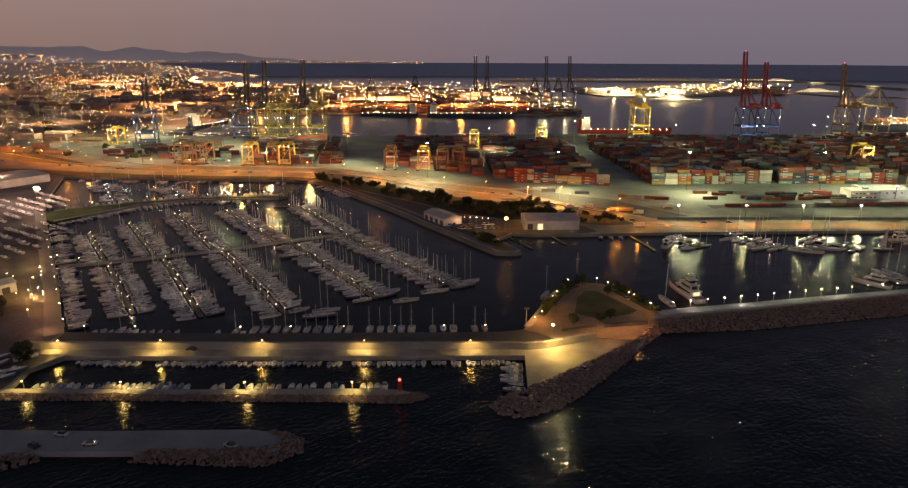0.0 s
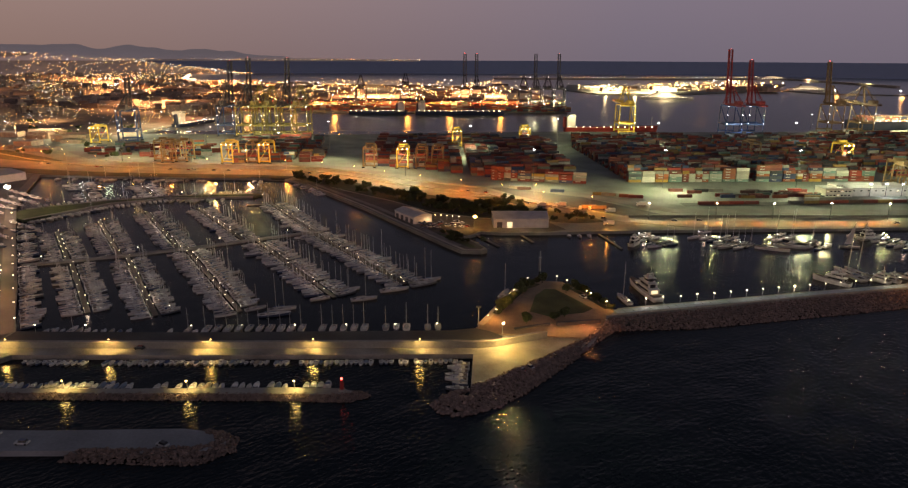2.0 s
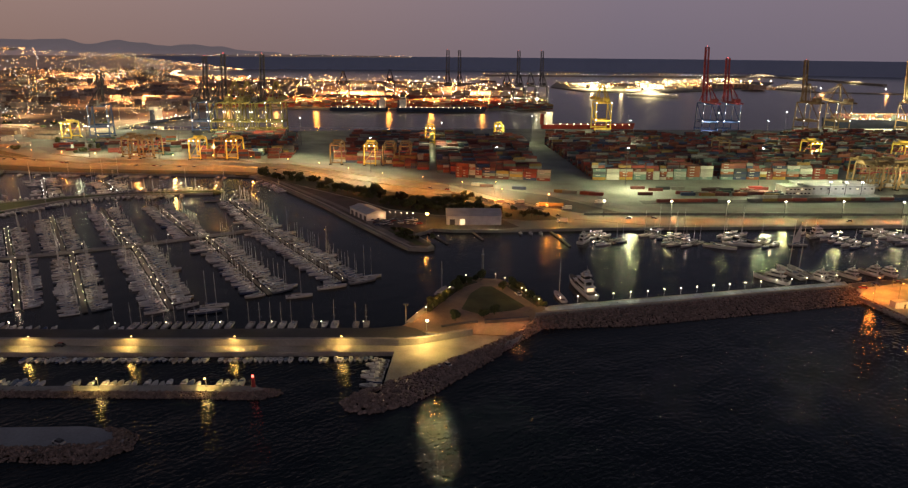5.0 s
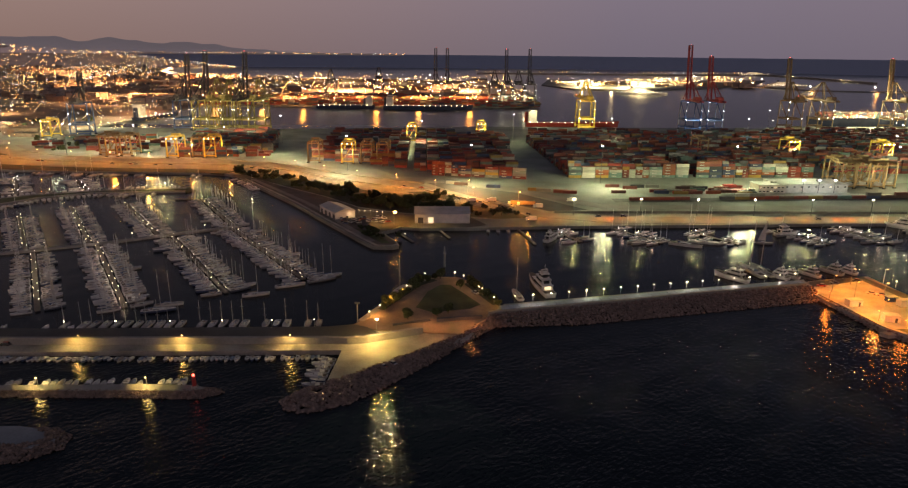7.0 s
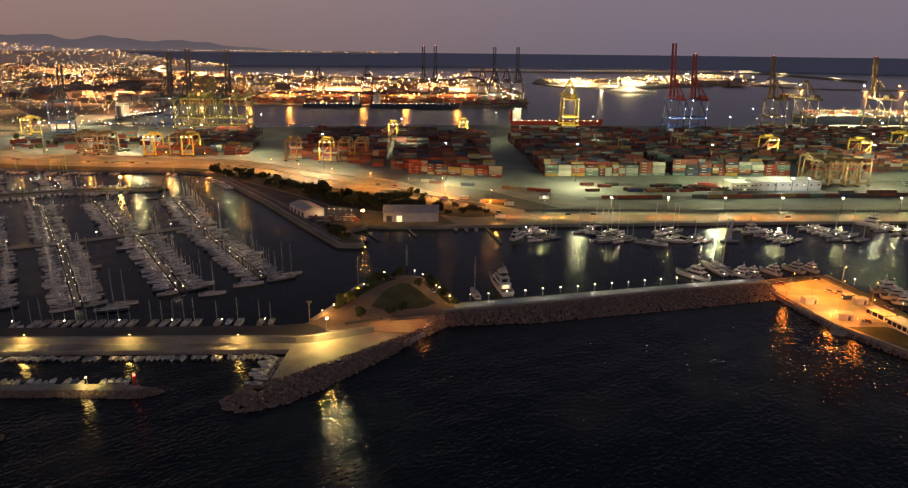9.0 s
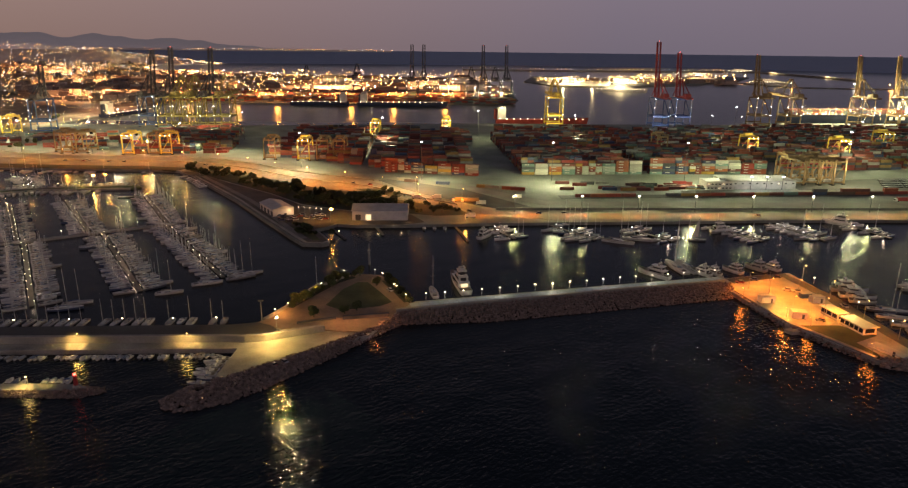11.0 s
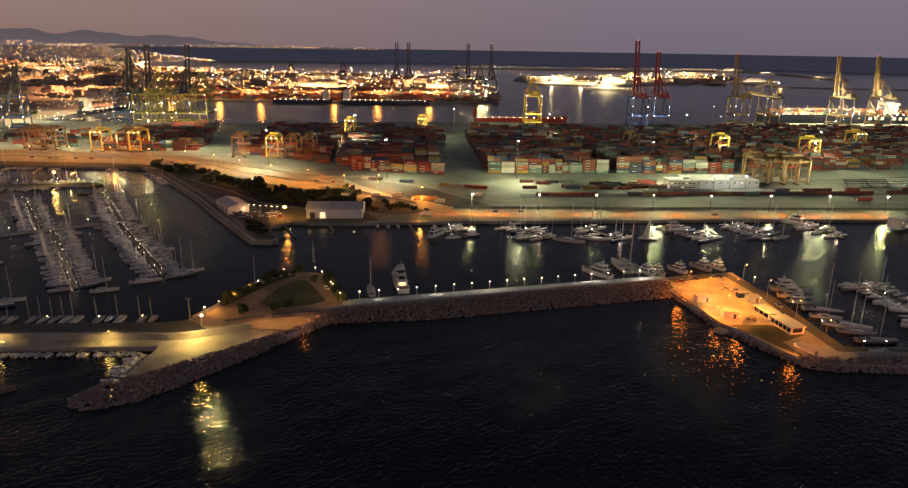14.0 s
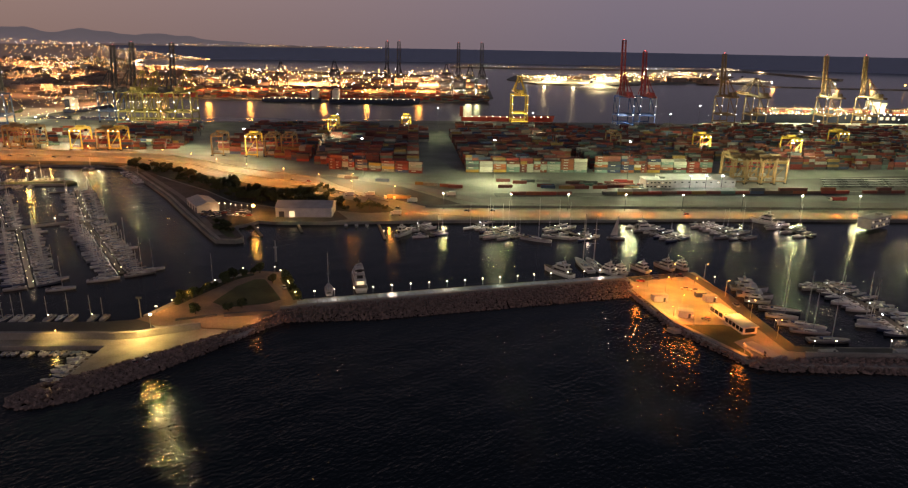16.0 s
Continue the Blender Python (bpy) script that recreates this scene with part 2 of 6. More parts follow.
M_RED = material("crane_red", (0.3, 0.03, 0.03), 0.5, 0, 0.25, 0.2, 2.0)
M_BLUE = material("crane_blue", (0.035, 0.07, 0.17), 0.5, 0, 0.25, 0.2, 2.0)
M_GREY = material("crane_grey", (0.07, 0.07, 0.075), 0.6, 0, 0.25, 0.2, 2.0)
M_TAN = material("crane_tan", (0.25, 0.17, 0.08), 0.6, 0, 0.25, 0.2, 2.0)
M_PLASTER = material("white_plaster", (0.6, 0.58, 0.54), 0.85, 0, 0.2, 0.2, 2.0)
M_ROOF = material("metal_roofing", (0.45, 0.44, 0.42), 0.6, 0.2, 0.2, 0.15, 2.0)
M_NAVY = material("ship_navy", (0.025, 0.035, 0.07), 0.5, 0, 0.3, 0.05, 0.6)
M_SHIPRED = material("ship_red", (0.3, 0.04, 0.03), 0.5, 0, 0.3, 0.05, 0.6)
M_MOUNT = material("haze_glow_ridge", (0.2, 0.16, 0.17), 1.0, 0, 0.12, 0.002, 0.01)
M_FARSEA = material("haze_glow_sea", (0.06, 0.065, 0.1), 1.0, 0, 0.1, 0.004, 0.02)
M_HILL = material("haze_glow_slope", (0.12, 0.1, 0.09), 1.0, 0, 0.5, 0.01, 0.06)
# haze of the air before the farthest backdrops, put into their materials as faint glow
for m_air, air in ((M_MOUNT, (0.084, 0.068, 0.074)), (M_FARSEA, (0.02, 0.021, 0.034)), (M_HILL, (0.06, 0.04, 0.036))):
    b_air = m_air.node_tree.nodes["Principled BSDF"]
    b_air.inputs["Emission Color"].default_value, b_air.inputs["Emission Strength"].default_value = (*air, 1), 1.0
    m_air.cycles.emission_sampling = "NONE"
CONT = [(0.22, 0.035, 0.026), (0.15, 0.036, 0.028), (0.22, 0.06, 0.028), (0.035, 0.055, 0.12), (0.2, 0.2, 0.18), (0.11, 0.03, 0.025), (0.07, 0.12, 0.11), (0.22, 0.14, 0.04), (0.17, 0.034, 0.026), (0.08, 0.045, 0.04), (0.07, 0.07, 0.08), (0.19, 0.055, 0.03), (0.32, 0.32, 0.29), (0.13, 0.028, 0.024), (0.045, 0.05, 0.055), (0.1, 0.03, 0.028)]
FRONT = [(0.34, 0.34, 0.3), (0.2, 0.035, 0.024), (0.26, 0.33, 0.28), (0.36, 0.24, 0.04), (0.2, 0.055, 0.03), (0.03, 0.05, 0.12), (0.46, 0.46, 0.4), (0.13, 0.035, 0.03), (0.3, 0.33, 0.28), (0.04, 0.05, 0.06), (0.26, 0.08, 0.03), (0.12, 0.2, 0.18)]
M_CONT = [material("container_paint", c, 0.6, 0, 0.25, 0.3, 2.5, 0, 0.45) for c in FRONT]
M_MARK = material("container_marking", (0.42, 0.42, 0.39), 0.6, 0, 0.3, 0.5, 3.0)
M_CONTS = palette("container_paints", CONT, 0.6, True, 0.2)
M_CITY = palette("city_walls", [(0.3, 0.24, 0.2), (0.22, 0.18, 0.15), (0.36, 0.31, 0.27), (0.16, 0.13, 0.12), (0.26, 0.17, 0.12)], 0.9)
M_CAR = palette("car_paint", [(0.5, 0.5, 0.5), (0.05, 0.05, 0.06), (0.3, 0.04, 0.03), (0.4, 0.4, 0.42), (0.1, 0.12, 0.2)], 0.3, False, 0.1)
G_WARM = glow("warm_bulb", (1.0, 0.78, 0.48), 12)
G_AMBER = glow("amber_bulb", (1.0, 0.55, 0.16), 12)
G_SODIUM = glow("sodium_bulb", (1.0, 0.42, 0.1), 12)
G_COOL = glow("cool_bulb", (0.93, 0.96, 1.0), 11)
G_RED = glow("red_beacon", (1.0, 0.06, 0.04), 6)
G_WIN = glow("lit_glazing", (1.0, 0.7, 0.35), 1.1)
G_CITY = glow_palette("town_lights", [(1.0, 0.42, 0.08), (1.0, 0.55, 0.16), (1.0, 0.34, 0.06), (1.0, 0.75, 0.4), (1.0, 0.42, 0.09), (1.0, 0.38, 0.07), (0.95, 0.95, 1.0), (1.0, 0.58, 0.22)], 10)
G_PORT = glow_palette("harbour_lights", [(1.0, 0.42, 0.1), (1.0, 0.7, 0.36), (1.0, 0.36, 0.07), (1.0, 0.46, 0.12), (1.0, 0.92, 0.8), (1.0, 0.45, 0.1)], 18)


# ---- building helpers ----
class Shape:
    """Collects corners and faces of one mesh."""

    def __init__(self):
        self.v, self.f = [], []

    def add(self, verts, faces):
        n = len(self.v)
        self.v.extend([tuple(p) for p in verts])
        self.f.extend([tuple(i + n for i in q) for q in faces])
        return self

    def box(self, x, y, z, sx, sy, sz, turn=0.0, top=1.0):
        """Stands on z; the top may be smaller."""
        c, s = math.cos(turn), math.sin(turn)
        pts = []
        for k, g in ((0, 1.0), (sz, top)):
            for a, b in ((-1, -1), (1, -1), (1, 1), (-1, 1)):
                u, w = a * sx / 2 * g, b * sy / 2 * g
                pts.append((x + u * c - w * s, y + u * s + w * c, z + k))
        return self.add(pts, [(3, 2, 1, 0), (4, 5, 6, 7), (0, 1, 5, 4), (1, 2, 6, 5), (2, 3, 7, 6), (3, 0, 4, 7)])

    def beam(self, a, b, w, h=None):
        a, b = Vector(a), Vector(b)
        d = (b - a).normalized()
        side = d.cross(Vector((0, 0, 1)))
        side = side.normalized() if side.length > 0.01 else Vector((1, 0, 0))
        up = side.cross(d).normalized()
        h = h or w
        pts = [p + side * i * w / 2 + up * j * h / 2 for p in (a, b) for i, j in ((-1, -1), (1, -1), (1, 1), (-1, 1))]
        return self.add(pts, [(3, 2, 1, 0), (4, 5, 6, 7), (0, 1, 5, 4), (1, 2, 6, 5), (2, 3, 7, 6), (3, 0, 4, 7)])

    def tube(self, a, b, r0, r1=None, n=7):
        a, b = Vector(a), Vector(b)
        r1 = r0 if r1 is None else r1
        d = (b - a).normalized()
        u = d.orthogonal().normalized()
        w = d.cross(u)
        pts = [p + (u * math.cos(6.2832 * i / n) + w * math.sin(6.2832 * i / n)) * r for p, r in ((a, r0), (b, r1)) for i in range(n)]
        q = [(i, (i + 1) % n, n + (i + 1) % n, n + i) for i in range(n)]
        return self.add(pts, q + [tuple(range(n))[::-1], tuple(range(n, 2 * n))])

    def loft(self, rings, caps=True):
        n = len(rings[0])
        pts = [p for r in rings for p in r]
        q = [(k * n + i, k * n + (i + 1) % n, (k + 1) * n + (i + 1) % n, (k + 1) * n + i) for k in range(len(rings) - 1) for i in range(n)]
        if caps:
            q += [tuple(range(n))[::-1], tuple(range(len(pts) - n, len(pts)))]
        return self.add(pts, q)

    def slab(self, outline, z0, z1):
        """A prism over an outline of any form."""
        n = len(outline)
        area = sum(outline[i][0] * outline[(i + 1) % n][1] - outline[(i + 1) % n][0] * outline[i][1] for i in range(n))
        pts = list(outline) if area > 0 else list(outline)[::-1]
        tris = tessellate([[Vector((x, y, 0)) for x, y in pts]])
        v = [(x, y, z0) for x, y in pts] + [(x, y, z1) for x, y in pts]
        faces = [(i, (i + 1) % n, n + (i + 1) % n, n + i) for i in range(n)]
        for a, b, c in tris:
            cr = (pts[b][0] - pts[a][0]) * (pts[c][1] - pts[a][1]) - (pts[b][1] - pts[a][1]) * (pts[c][0] - pts[a][0])
            faces.append((n + a, n + b, n + c) if cr > 0 else (n + a, n + c, n + b))
        return self.add(v, faces)

    def ball(self, c, r, squash=1.0, rough=0.0, rnd=None):
        pts = []
        for p in ICO_V:
            g = r * (1 + (rnd.uniform(-rough, rough) if rnd else 0))
            pts.append((c[0] + p[0] * g, c[1] + p[1] * g, c[2] + p[2] * g * squash))
        return self.add(pts, ICO_F)

    def mesh(self, name, mat, smooth=False):
        me = bpy.data.meshes.new(name)
        me.from_pydata(self.v, [], self.f)
        me.materials.append(mat)
        if smooth:
            me.polygons.foreach_set("use_smooth", [True] * len(me.polygons))
        me.update()
        return me


_b = bmesh.new()
bmesh.ops.create_icosphere(_b, subdivisions=1, radius=1)
ICO_V = [tuple(v.co) for v in _b.verts]
ICO_F = [tuple(v.index for v in f.verts) for f in _b.faces]
_b.free()


def part(name, shape, mat, parent=None, label="", smooth=False):
    """One mesh under a thing or a part."""
    ob = new(name, shape if isinstance(shape, bpy.types.Mesh) else shape.mesh(name, mat, smooth))
    if parent:
        ob.parent = parent
    return tagged(ob, label)


def thing(name, label, category, group="", at=None, kind=""):
    ob = new(name)
    if at is not None:
        ob.matrix_basis = at
    return tagged(ob, label, category, group, kind)


def structure(name, shape, mat, label="", smooth=False):
    return tagged(part(name, shape, mat, None, "", smooth), label, "", "", "structure")


def stuff(name, shape, mat, label, category, smooth=False):
    return tagged(part(name, shape, mat, None, "", smooth), label, category, "", "stuff")


def band(line, width):
    """The outline of a strip of that width along a line."""
    left, right = [], []
    for i, p in enumerate(line):
        a, b = line[max(i - 1, 0)], line[min(i + 1, len(line) - 1)]
        d = Vector((b[0] - a[0], b[1] - a[1])).normalized()
        left.append((p[0] - d.y * width / 2, p[1] + d.x * width / 2))
        right.append((p[0] + d.y * width / 2, p[1] - d.x * width / 2))
    return left + right[::-1]


def along(line, step, start=0.0):
    """Points every step metres on a line, with the heading in radians."""
    out, left = [], start
    for (x0, y0), (x1, y1) in zip(line, line[1:]):
        d = math.hypot(x1 - x0, y1 - y0)
        s = left
        while s < d:
            out.append((x0 + (x1 - x0) * s / d, y0 + (y1 - y0) * s / d, math.atan2(y1 - y0, x1 - x0)))
            s += step
        left = s - d
    return out



# ---- sea, land and moles ----
s = Shape()
n_ring = 96
s.v = [(0, 0, 0)] + [(4880 * math.cos(6.28319 * i / n_ring), 4880 * math.sin(6.28319 * i / n_ring), 0) for i in range(n_ring)]
s.f = [(0, 1 + i, 1 + (i + 1) % n_ring) for i in range(n_ring)]
structure("water", s, M_WATER, "dark calm harbour and sea water at dusk")

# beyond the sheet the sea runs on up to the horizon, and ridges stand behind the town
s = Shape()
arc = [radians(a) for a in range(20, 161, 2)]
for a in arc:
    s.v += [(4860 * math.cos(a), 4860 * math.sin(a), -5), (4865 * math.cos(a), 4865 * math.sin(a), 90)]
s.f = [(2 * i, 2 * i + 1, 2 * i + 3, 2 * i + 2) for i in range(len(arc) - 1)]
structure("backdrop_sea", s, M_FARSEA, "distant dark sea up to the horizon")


def ridge(name, r, z0, tops, mat, label):
    """A range of hills along an arc: pairs of bearing in degrees from +y to the west, and height."""
    s = Shape()
    pts = []
    for (b0, h0), (b1, h1) in zip(tops, tops[1:]):
        for i in range(10):
            t = i / 10
            b = radians(90 + b0 + (b1 - b0) * t)
            h = h0 + (h1 - h0) * (3 * t * t - 2 * t * t * t)
            h = 97 + (h - 97) * 0.86 if name == "backdrop_mountains" and h > 97 else h
            h += 7 * noise.noise((b * 60, r, 0)) * min(1, h / 120)
            pts.append((b, h))
    for b, h in pts:
        c, q = math.cos(b), math.sin(b)
        s.v += [((r - 120) * c, (r - 120) * q, z0), (r * c, r * q, max(h, z0 + 0.5)), ((r + 5) * c, (r + 5) * q, z0)]
    for i in range(len(pts) - 1):
        k = 3 * i
        s.f += [(k, k + 3, k + 4, k + 1), (k + 1, k + 4, k + 5, k + 2)]
    return structure(name, s, mat, label, True)


ridge("backdrop_mountains", 4850, 84, [(62, 190), (50, 210), (42, 185), (37, 205), (33, 190), (30.2, 188), (28.6, 198), (26.9, 162), (24.9, 194), (23.4, 176), (21.8, 158), (19.8, 168), (18.1, 156), (15.1, 122), (11.5, 102), (7, 90)], M_MOUNT, "mauve mountain range behind the town, its haze put in as a faint glow")
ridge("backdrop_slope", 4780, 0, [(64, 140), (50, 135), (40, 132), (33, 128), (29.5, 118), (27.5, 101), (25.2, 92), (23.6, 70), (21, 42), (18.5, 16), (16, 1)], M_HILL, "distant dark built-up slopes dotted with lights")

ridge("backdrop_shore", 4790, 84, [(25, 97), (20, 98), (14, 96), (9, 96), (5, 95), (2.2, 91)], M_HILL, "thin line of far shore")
MAIN = [(1900, 470), (429, 452), (358, 450), (307, 446), (192, 440), (140, 436), (104, 432), (72, 431), (59, 434), (55, 427), (48, 420), (59.5, 396), (61, 389), (57, 386), (45, 387), (34, 403), (19, 427), (6, 447), (-12, 476), (-28, 502), (-53, 538), (-97, 600), (-118, 626), (-124, 630), (-140, 632), (-216, 634), (-330, 640), (-368, 647), (-352, 600), (-330, 560), (-300, 500), (-257, 432), (-182, 316), (-147, 261), (-147, 238.4), (-134, 238.4), (-141, 227), (-139, 213), (-142, 205), (-4780, 300), (-4600, 1400), (-3900, 2800), (-3000, 3750), (-2250, 4250), (-1750, 4480), (-1690, 4300), (-1412, 3784), (-1250, 3250), (-850, 3000), (-200, 2850), (250, 2700), (330, 2000), (309, 1553), (266, 1466), (42, 1412), (-80, 1413), (-420, 1410), (-440, 1010), (-290, 1003), (-170, 1003), (186, 1062), (600, 1066), (632, 1098), (850, 1108), (1900, 1165)]
structure("ground", Shape().slab(MAIN, -4, 2.0), M_YARD, "pale concrete container yard ground under floodlights")

# town land behind the port, the scrub by the road and the spit
structure("town_ground", Shape().slab([(-4500, 700), (-620, 960), (-470, 960), (-450, 1040), (-425, 1420), (-300, 1760), (300, 1800), (325, 2000), (245, 2690), (-205, 2840), (-855, 2990), (-1260, 3250), (-1420, 3790), (-1695, 4310), (-1755, 4470), (-2250, 4240), (-3000, 3740), (-3890, 2790), (-4590, 1390)], 1.0, 2.03), M_EARTH, "dim built-up town ground")
structure("scrub", Shape().slab([(-117, 641), (-69, 627), (-21, 585), (22, 555), (67, 530), (105, 503), (143, 478), (150, 462), (128, 458), (108, 464), (60, 474), (24, 492), (-8, 530), (-52, 572), (-100, 618)], 1.0, 2.06), M_SCRUB, "rough scrub ground beside the harbour road")
SPIT = [(46, 388), (35, 404), (20, 428), (7, 448), (-11, 477), (-27, 503), (-52, 539), (-96, 601), (-115, 624)]
structure("spit_quay", Shape().slab([(56, 387.2), *SPIT, (-100, 622), (-52, 568), (-8, 527), (24, 489), (60, 471), (108, 461), (118, 440), (104, 433.2), (72, 432.2), (58, 435.4), (53.6, 427), (46.6, 420), (58.3, 396), (59.8, 389.6)], 1.0, 2.1), M_SPIT, "worn earth and concrete quay on the spit")
structure("spit_edge", Shape().slab(band([(60, 392), (57, 388.4), (47, 389), (36, 405.5), (21, 429.5), (8, 449.5), (-10, 478.5), (-26, 504.5), (-51, 540.5), (-95, 602.5)], 2.2), 1.0, 2.3), M_QUAY, "pale concrete edge of the spit")
structure("spit_path", Shape().slab(band([(44, 398), (31, 420), (16, 446), (2, 472), (-18, 504), (-44, 541), (-88, 602)], 4.0), 1.0, 2.14), M_ROAD, "narrow worn path along the spit")
structure("spit_lawn", Shape().slab([(50, 394), (55, 394), (45, 415), (36, 424), (29, 428)], 1.0, 2.15), M_GRASS, "small dry lawn on the spit head")
structure("west_yard", Shape().slab([(-371, 648), (-353, 600), (-331, 560), (-301, 500), (-258, 432), (-183, 316), (-148.2, 261), (-148.2, 239.6), (-136, 239.6), (-142.2, 227), (-140.2, 213), (-143, 206), (-900, 206), (-900, 640), (-480, 690)], 1.0, 2.05), M_WEST, "worn grey asphalt boatyard along the west quay")

# the unlit look of this strip is put into its dark ground colour
structure("quay_strip", Shape().slab([(-366, 648.5), (-330, 641.5), (-216, 635.5), (-140, 632.5), (-123, 628), (-118, 634), (-116, 645), (-158, 652), (-207, 654), (-298, 660), (-389, 679), (-453, 694), (-478, 690)], 1.0, 2.07), M_SCRUB, "strip between road and basin, its lack of light put into a dark colour")
ROAD_N = [(-1000, 1150), (-760, 1010), (-602, 921), (-443, 796), (-386, 753), (-323, 720), (-226, 712), (-142, 705), (-96, 689), (-54, 660), (-13, 627), (26, 604), (67, 584), (92, 550), (113, 526), (142, 500), (165, 477), (210, 466), (330, 469.5), (460, 472.5), (1900, 491.5)]
ROAD_S = [(-1000, 850), (-760, 790), (-453, 697), (-389, 682), (-298, 663), (-207, 657), (-158, 655), (-112, 649), (-69, 631), (-21, 589), (22, 559), (67, 534), (105, 507), (143, 482), (160, 463), (210, 446.5), (330, 450.5), (460, 453.5), (1900, 472.5)]
MEDIAN = [(-900, 985), (-700, 900), (-520, 800), (-440, 746), (-378, 713), (-310, 692), (-220, 684), (-150, 680), (-100, 668), (-60, 644), (-17, 608), (24, 581), (67, 560), (98, 529), (142, 492)]
structure("road", Shape().slab(ROAD_N + ROAD_S[::-1], 1.0, 2.12), M_ROAD, "wide harbour road lit orange by sodium lamps")
structure("road_island", Shape().slab([(56, 549), (78, 551), (98, 526), (96, 517), (74, 533)], 1.0, 2.2), M_SCRUB, "dark planted island between the lanes")
structure("embankment", Shape().slab([(96, 553), (116, 529), (145, 503), (168, 482), (197, 488), (150, 548), (84, 592), (72, 590)], 1.0, 2.1), M_ASPHALT, "dark worn embankment between road and yard")
structure("road_verge", Shape().slab([(-600, 880), (-450, 775), (-395, 735), (-410, 725), (-470, 745), (-610, 840)], 1.0, 2.2), M_SCRUB, "dark verge between the slip roads")
ROAD_B = [(-430, 815), (-386, 771), (-323, 736), (-226, 726), (-140, 718), (-90, 702), (-45, 674), (-4, 642), (35, 618), (78, 602), (150, 560), (210, 500), (330, 498), (1900, 522)]
structure("yard_road", Shape().slab(band(ROAD_B, 14), 1.0, 2.09), M_ROAD, "yard perimeter road of worn asphalt")
structure("kerb_wall", Shape().slab(band([(170, 476.5), (330, 479.5), (460, 482), (1900, 500)], 1.0), 1.0, 3.8), M_GREY, "dark low wall between road and yard")
structure("kerb_wall", Shape().slab(band([(-386, 756), (-323, 723), (-226, 715), (-142, 708), (-96, 692), (-52, 663), (-11, 630), (28, 607), (70, 586)], 0.8), 1.0, 3.0), M_QUAY, "low concrete wall between road and yard")

# outer mole, bottom of the harbour mouth
structure("outer_mole", Shape().slab([(-400, 186), (-89, 184), (-45, 185.5), (-34, 183.5), (-29, 178), (-34, 173.5), (-48, 172.5), (-72, 173), (-104, 172.5), (-118, 169), (-400, 168)], -4, 1.9), M_MOLE, "dark asphalt mole with a rounded head")
structure("jetty", Shape().slab([(-400, 208.6), (-16, 209), (0, 209), (5, 211), (1, 213), (-18, 213.6), (-80, 212), (-400, 212.3)], -4, 1.6), M_QUAY, "narrow concrete jetty lit yellow")

# quay road with its wall, and the apron at the mouth
structure("quay", Shape().slab([(-150, 238.4), (-68, 238.6), (48.5, 241.2), (46.9, 213), (55, 216), (68, 227), (81, 238.5), (99, 254), (106, 268), (52, 268), (46, 265.5), (39, 264), (-74, 260.5), (-147, 260.8)], -4, 2.0), M_PAVE, "pale concrete quay and apron under yellow lamps")
WALL = [(-152, 245.0), (-62, 245.6), (42, 247.6), (50, 247.2), (58, 248.6), (68, 253), (80, 258)]
quay_wall = structure("quay_wall", Shape().slab(band(WALL, 1.3), 1.5, 4.7), M_QUAY, "long concrete breakwater wall beside the quay road")
CAP = Shape().box(0, 0, 0, 7.9, 1.7, 0.24).mesh("coping", M_PAVE)
for x, y, h in along(WALL, 8.0, 4.0):
    ob = part("coping", CAP, None, quay_wall)
    ob.matrix_basis = pose(x, y, 4.7, 0, 0, math.degrees(h))
structure("quay_walk", Shape().slab([(-146, 246), (-71, 246.5), (24, 248.3), (44, 248.4), (50, 248), (58, 249.4), (66, 253), (56, 263), (50, 266), (39, 263.4), (-74, 260), (-146, 260.2)], 1.0, 2.6), M_ASPHALT, "dark grey berthing walk behind the wall")

# island park
structure("island", Shape().slab([(49, 265), (52, 269), (58, 287), (70, 316), (78, 327), (87, 330), (97, 328.5), (102, 322), (114, 292), (118, 286), (110, 273), (106, 267), (98, 256), (62, 260)], -4, 2.5), M_SAND, "small park island with sandy paths")
structure("island_lawn", Shape().slab([(87, 317), (81, 307), (76, 286), (84, 280), (101, 285), (106, 290), (98, 306), (92, 317)], 2.0, 2.62), M_GRASS, "dry lawn on the park island")
structure("island_bed", Shape().slab(band([(60, 283), (68, 301), (76, 317), (84, 325)], 3.4), 2.0, 2.6), M_SCRUB, "planted bed along the island edge")
structure("island_bed", Shape().slab(band([(100, 319.5), (107, 304), (113, 290)], 2.6), 2.0, 2.6), M_SCRUB, "planted bed along the island edge")
structure("island_walk", Shape().slab(band([(52.5, 270), (58.5, 284), (70, 311), (79, 325)], 3.0), 2.0, 2.58), M_PAVE, "pale promenade along the island edge")
structure("island_wall", Shape().slab(band([(86, 269.6), (106, 273.4)], 1.4), 2.0, 4.0), M_GREY, "low dark retaining wall")
structure("island_wall", Shape().slab(band([(67, 265), (75, 268), (83, 270.4)], 1.0), 2.0, 3.2), M_GREY, "low dark retaining wall")

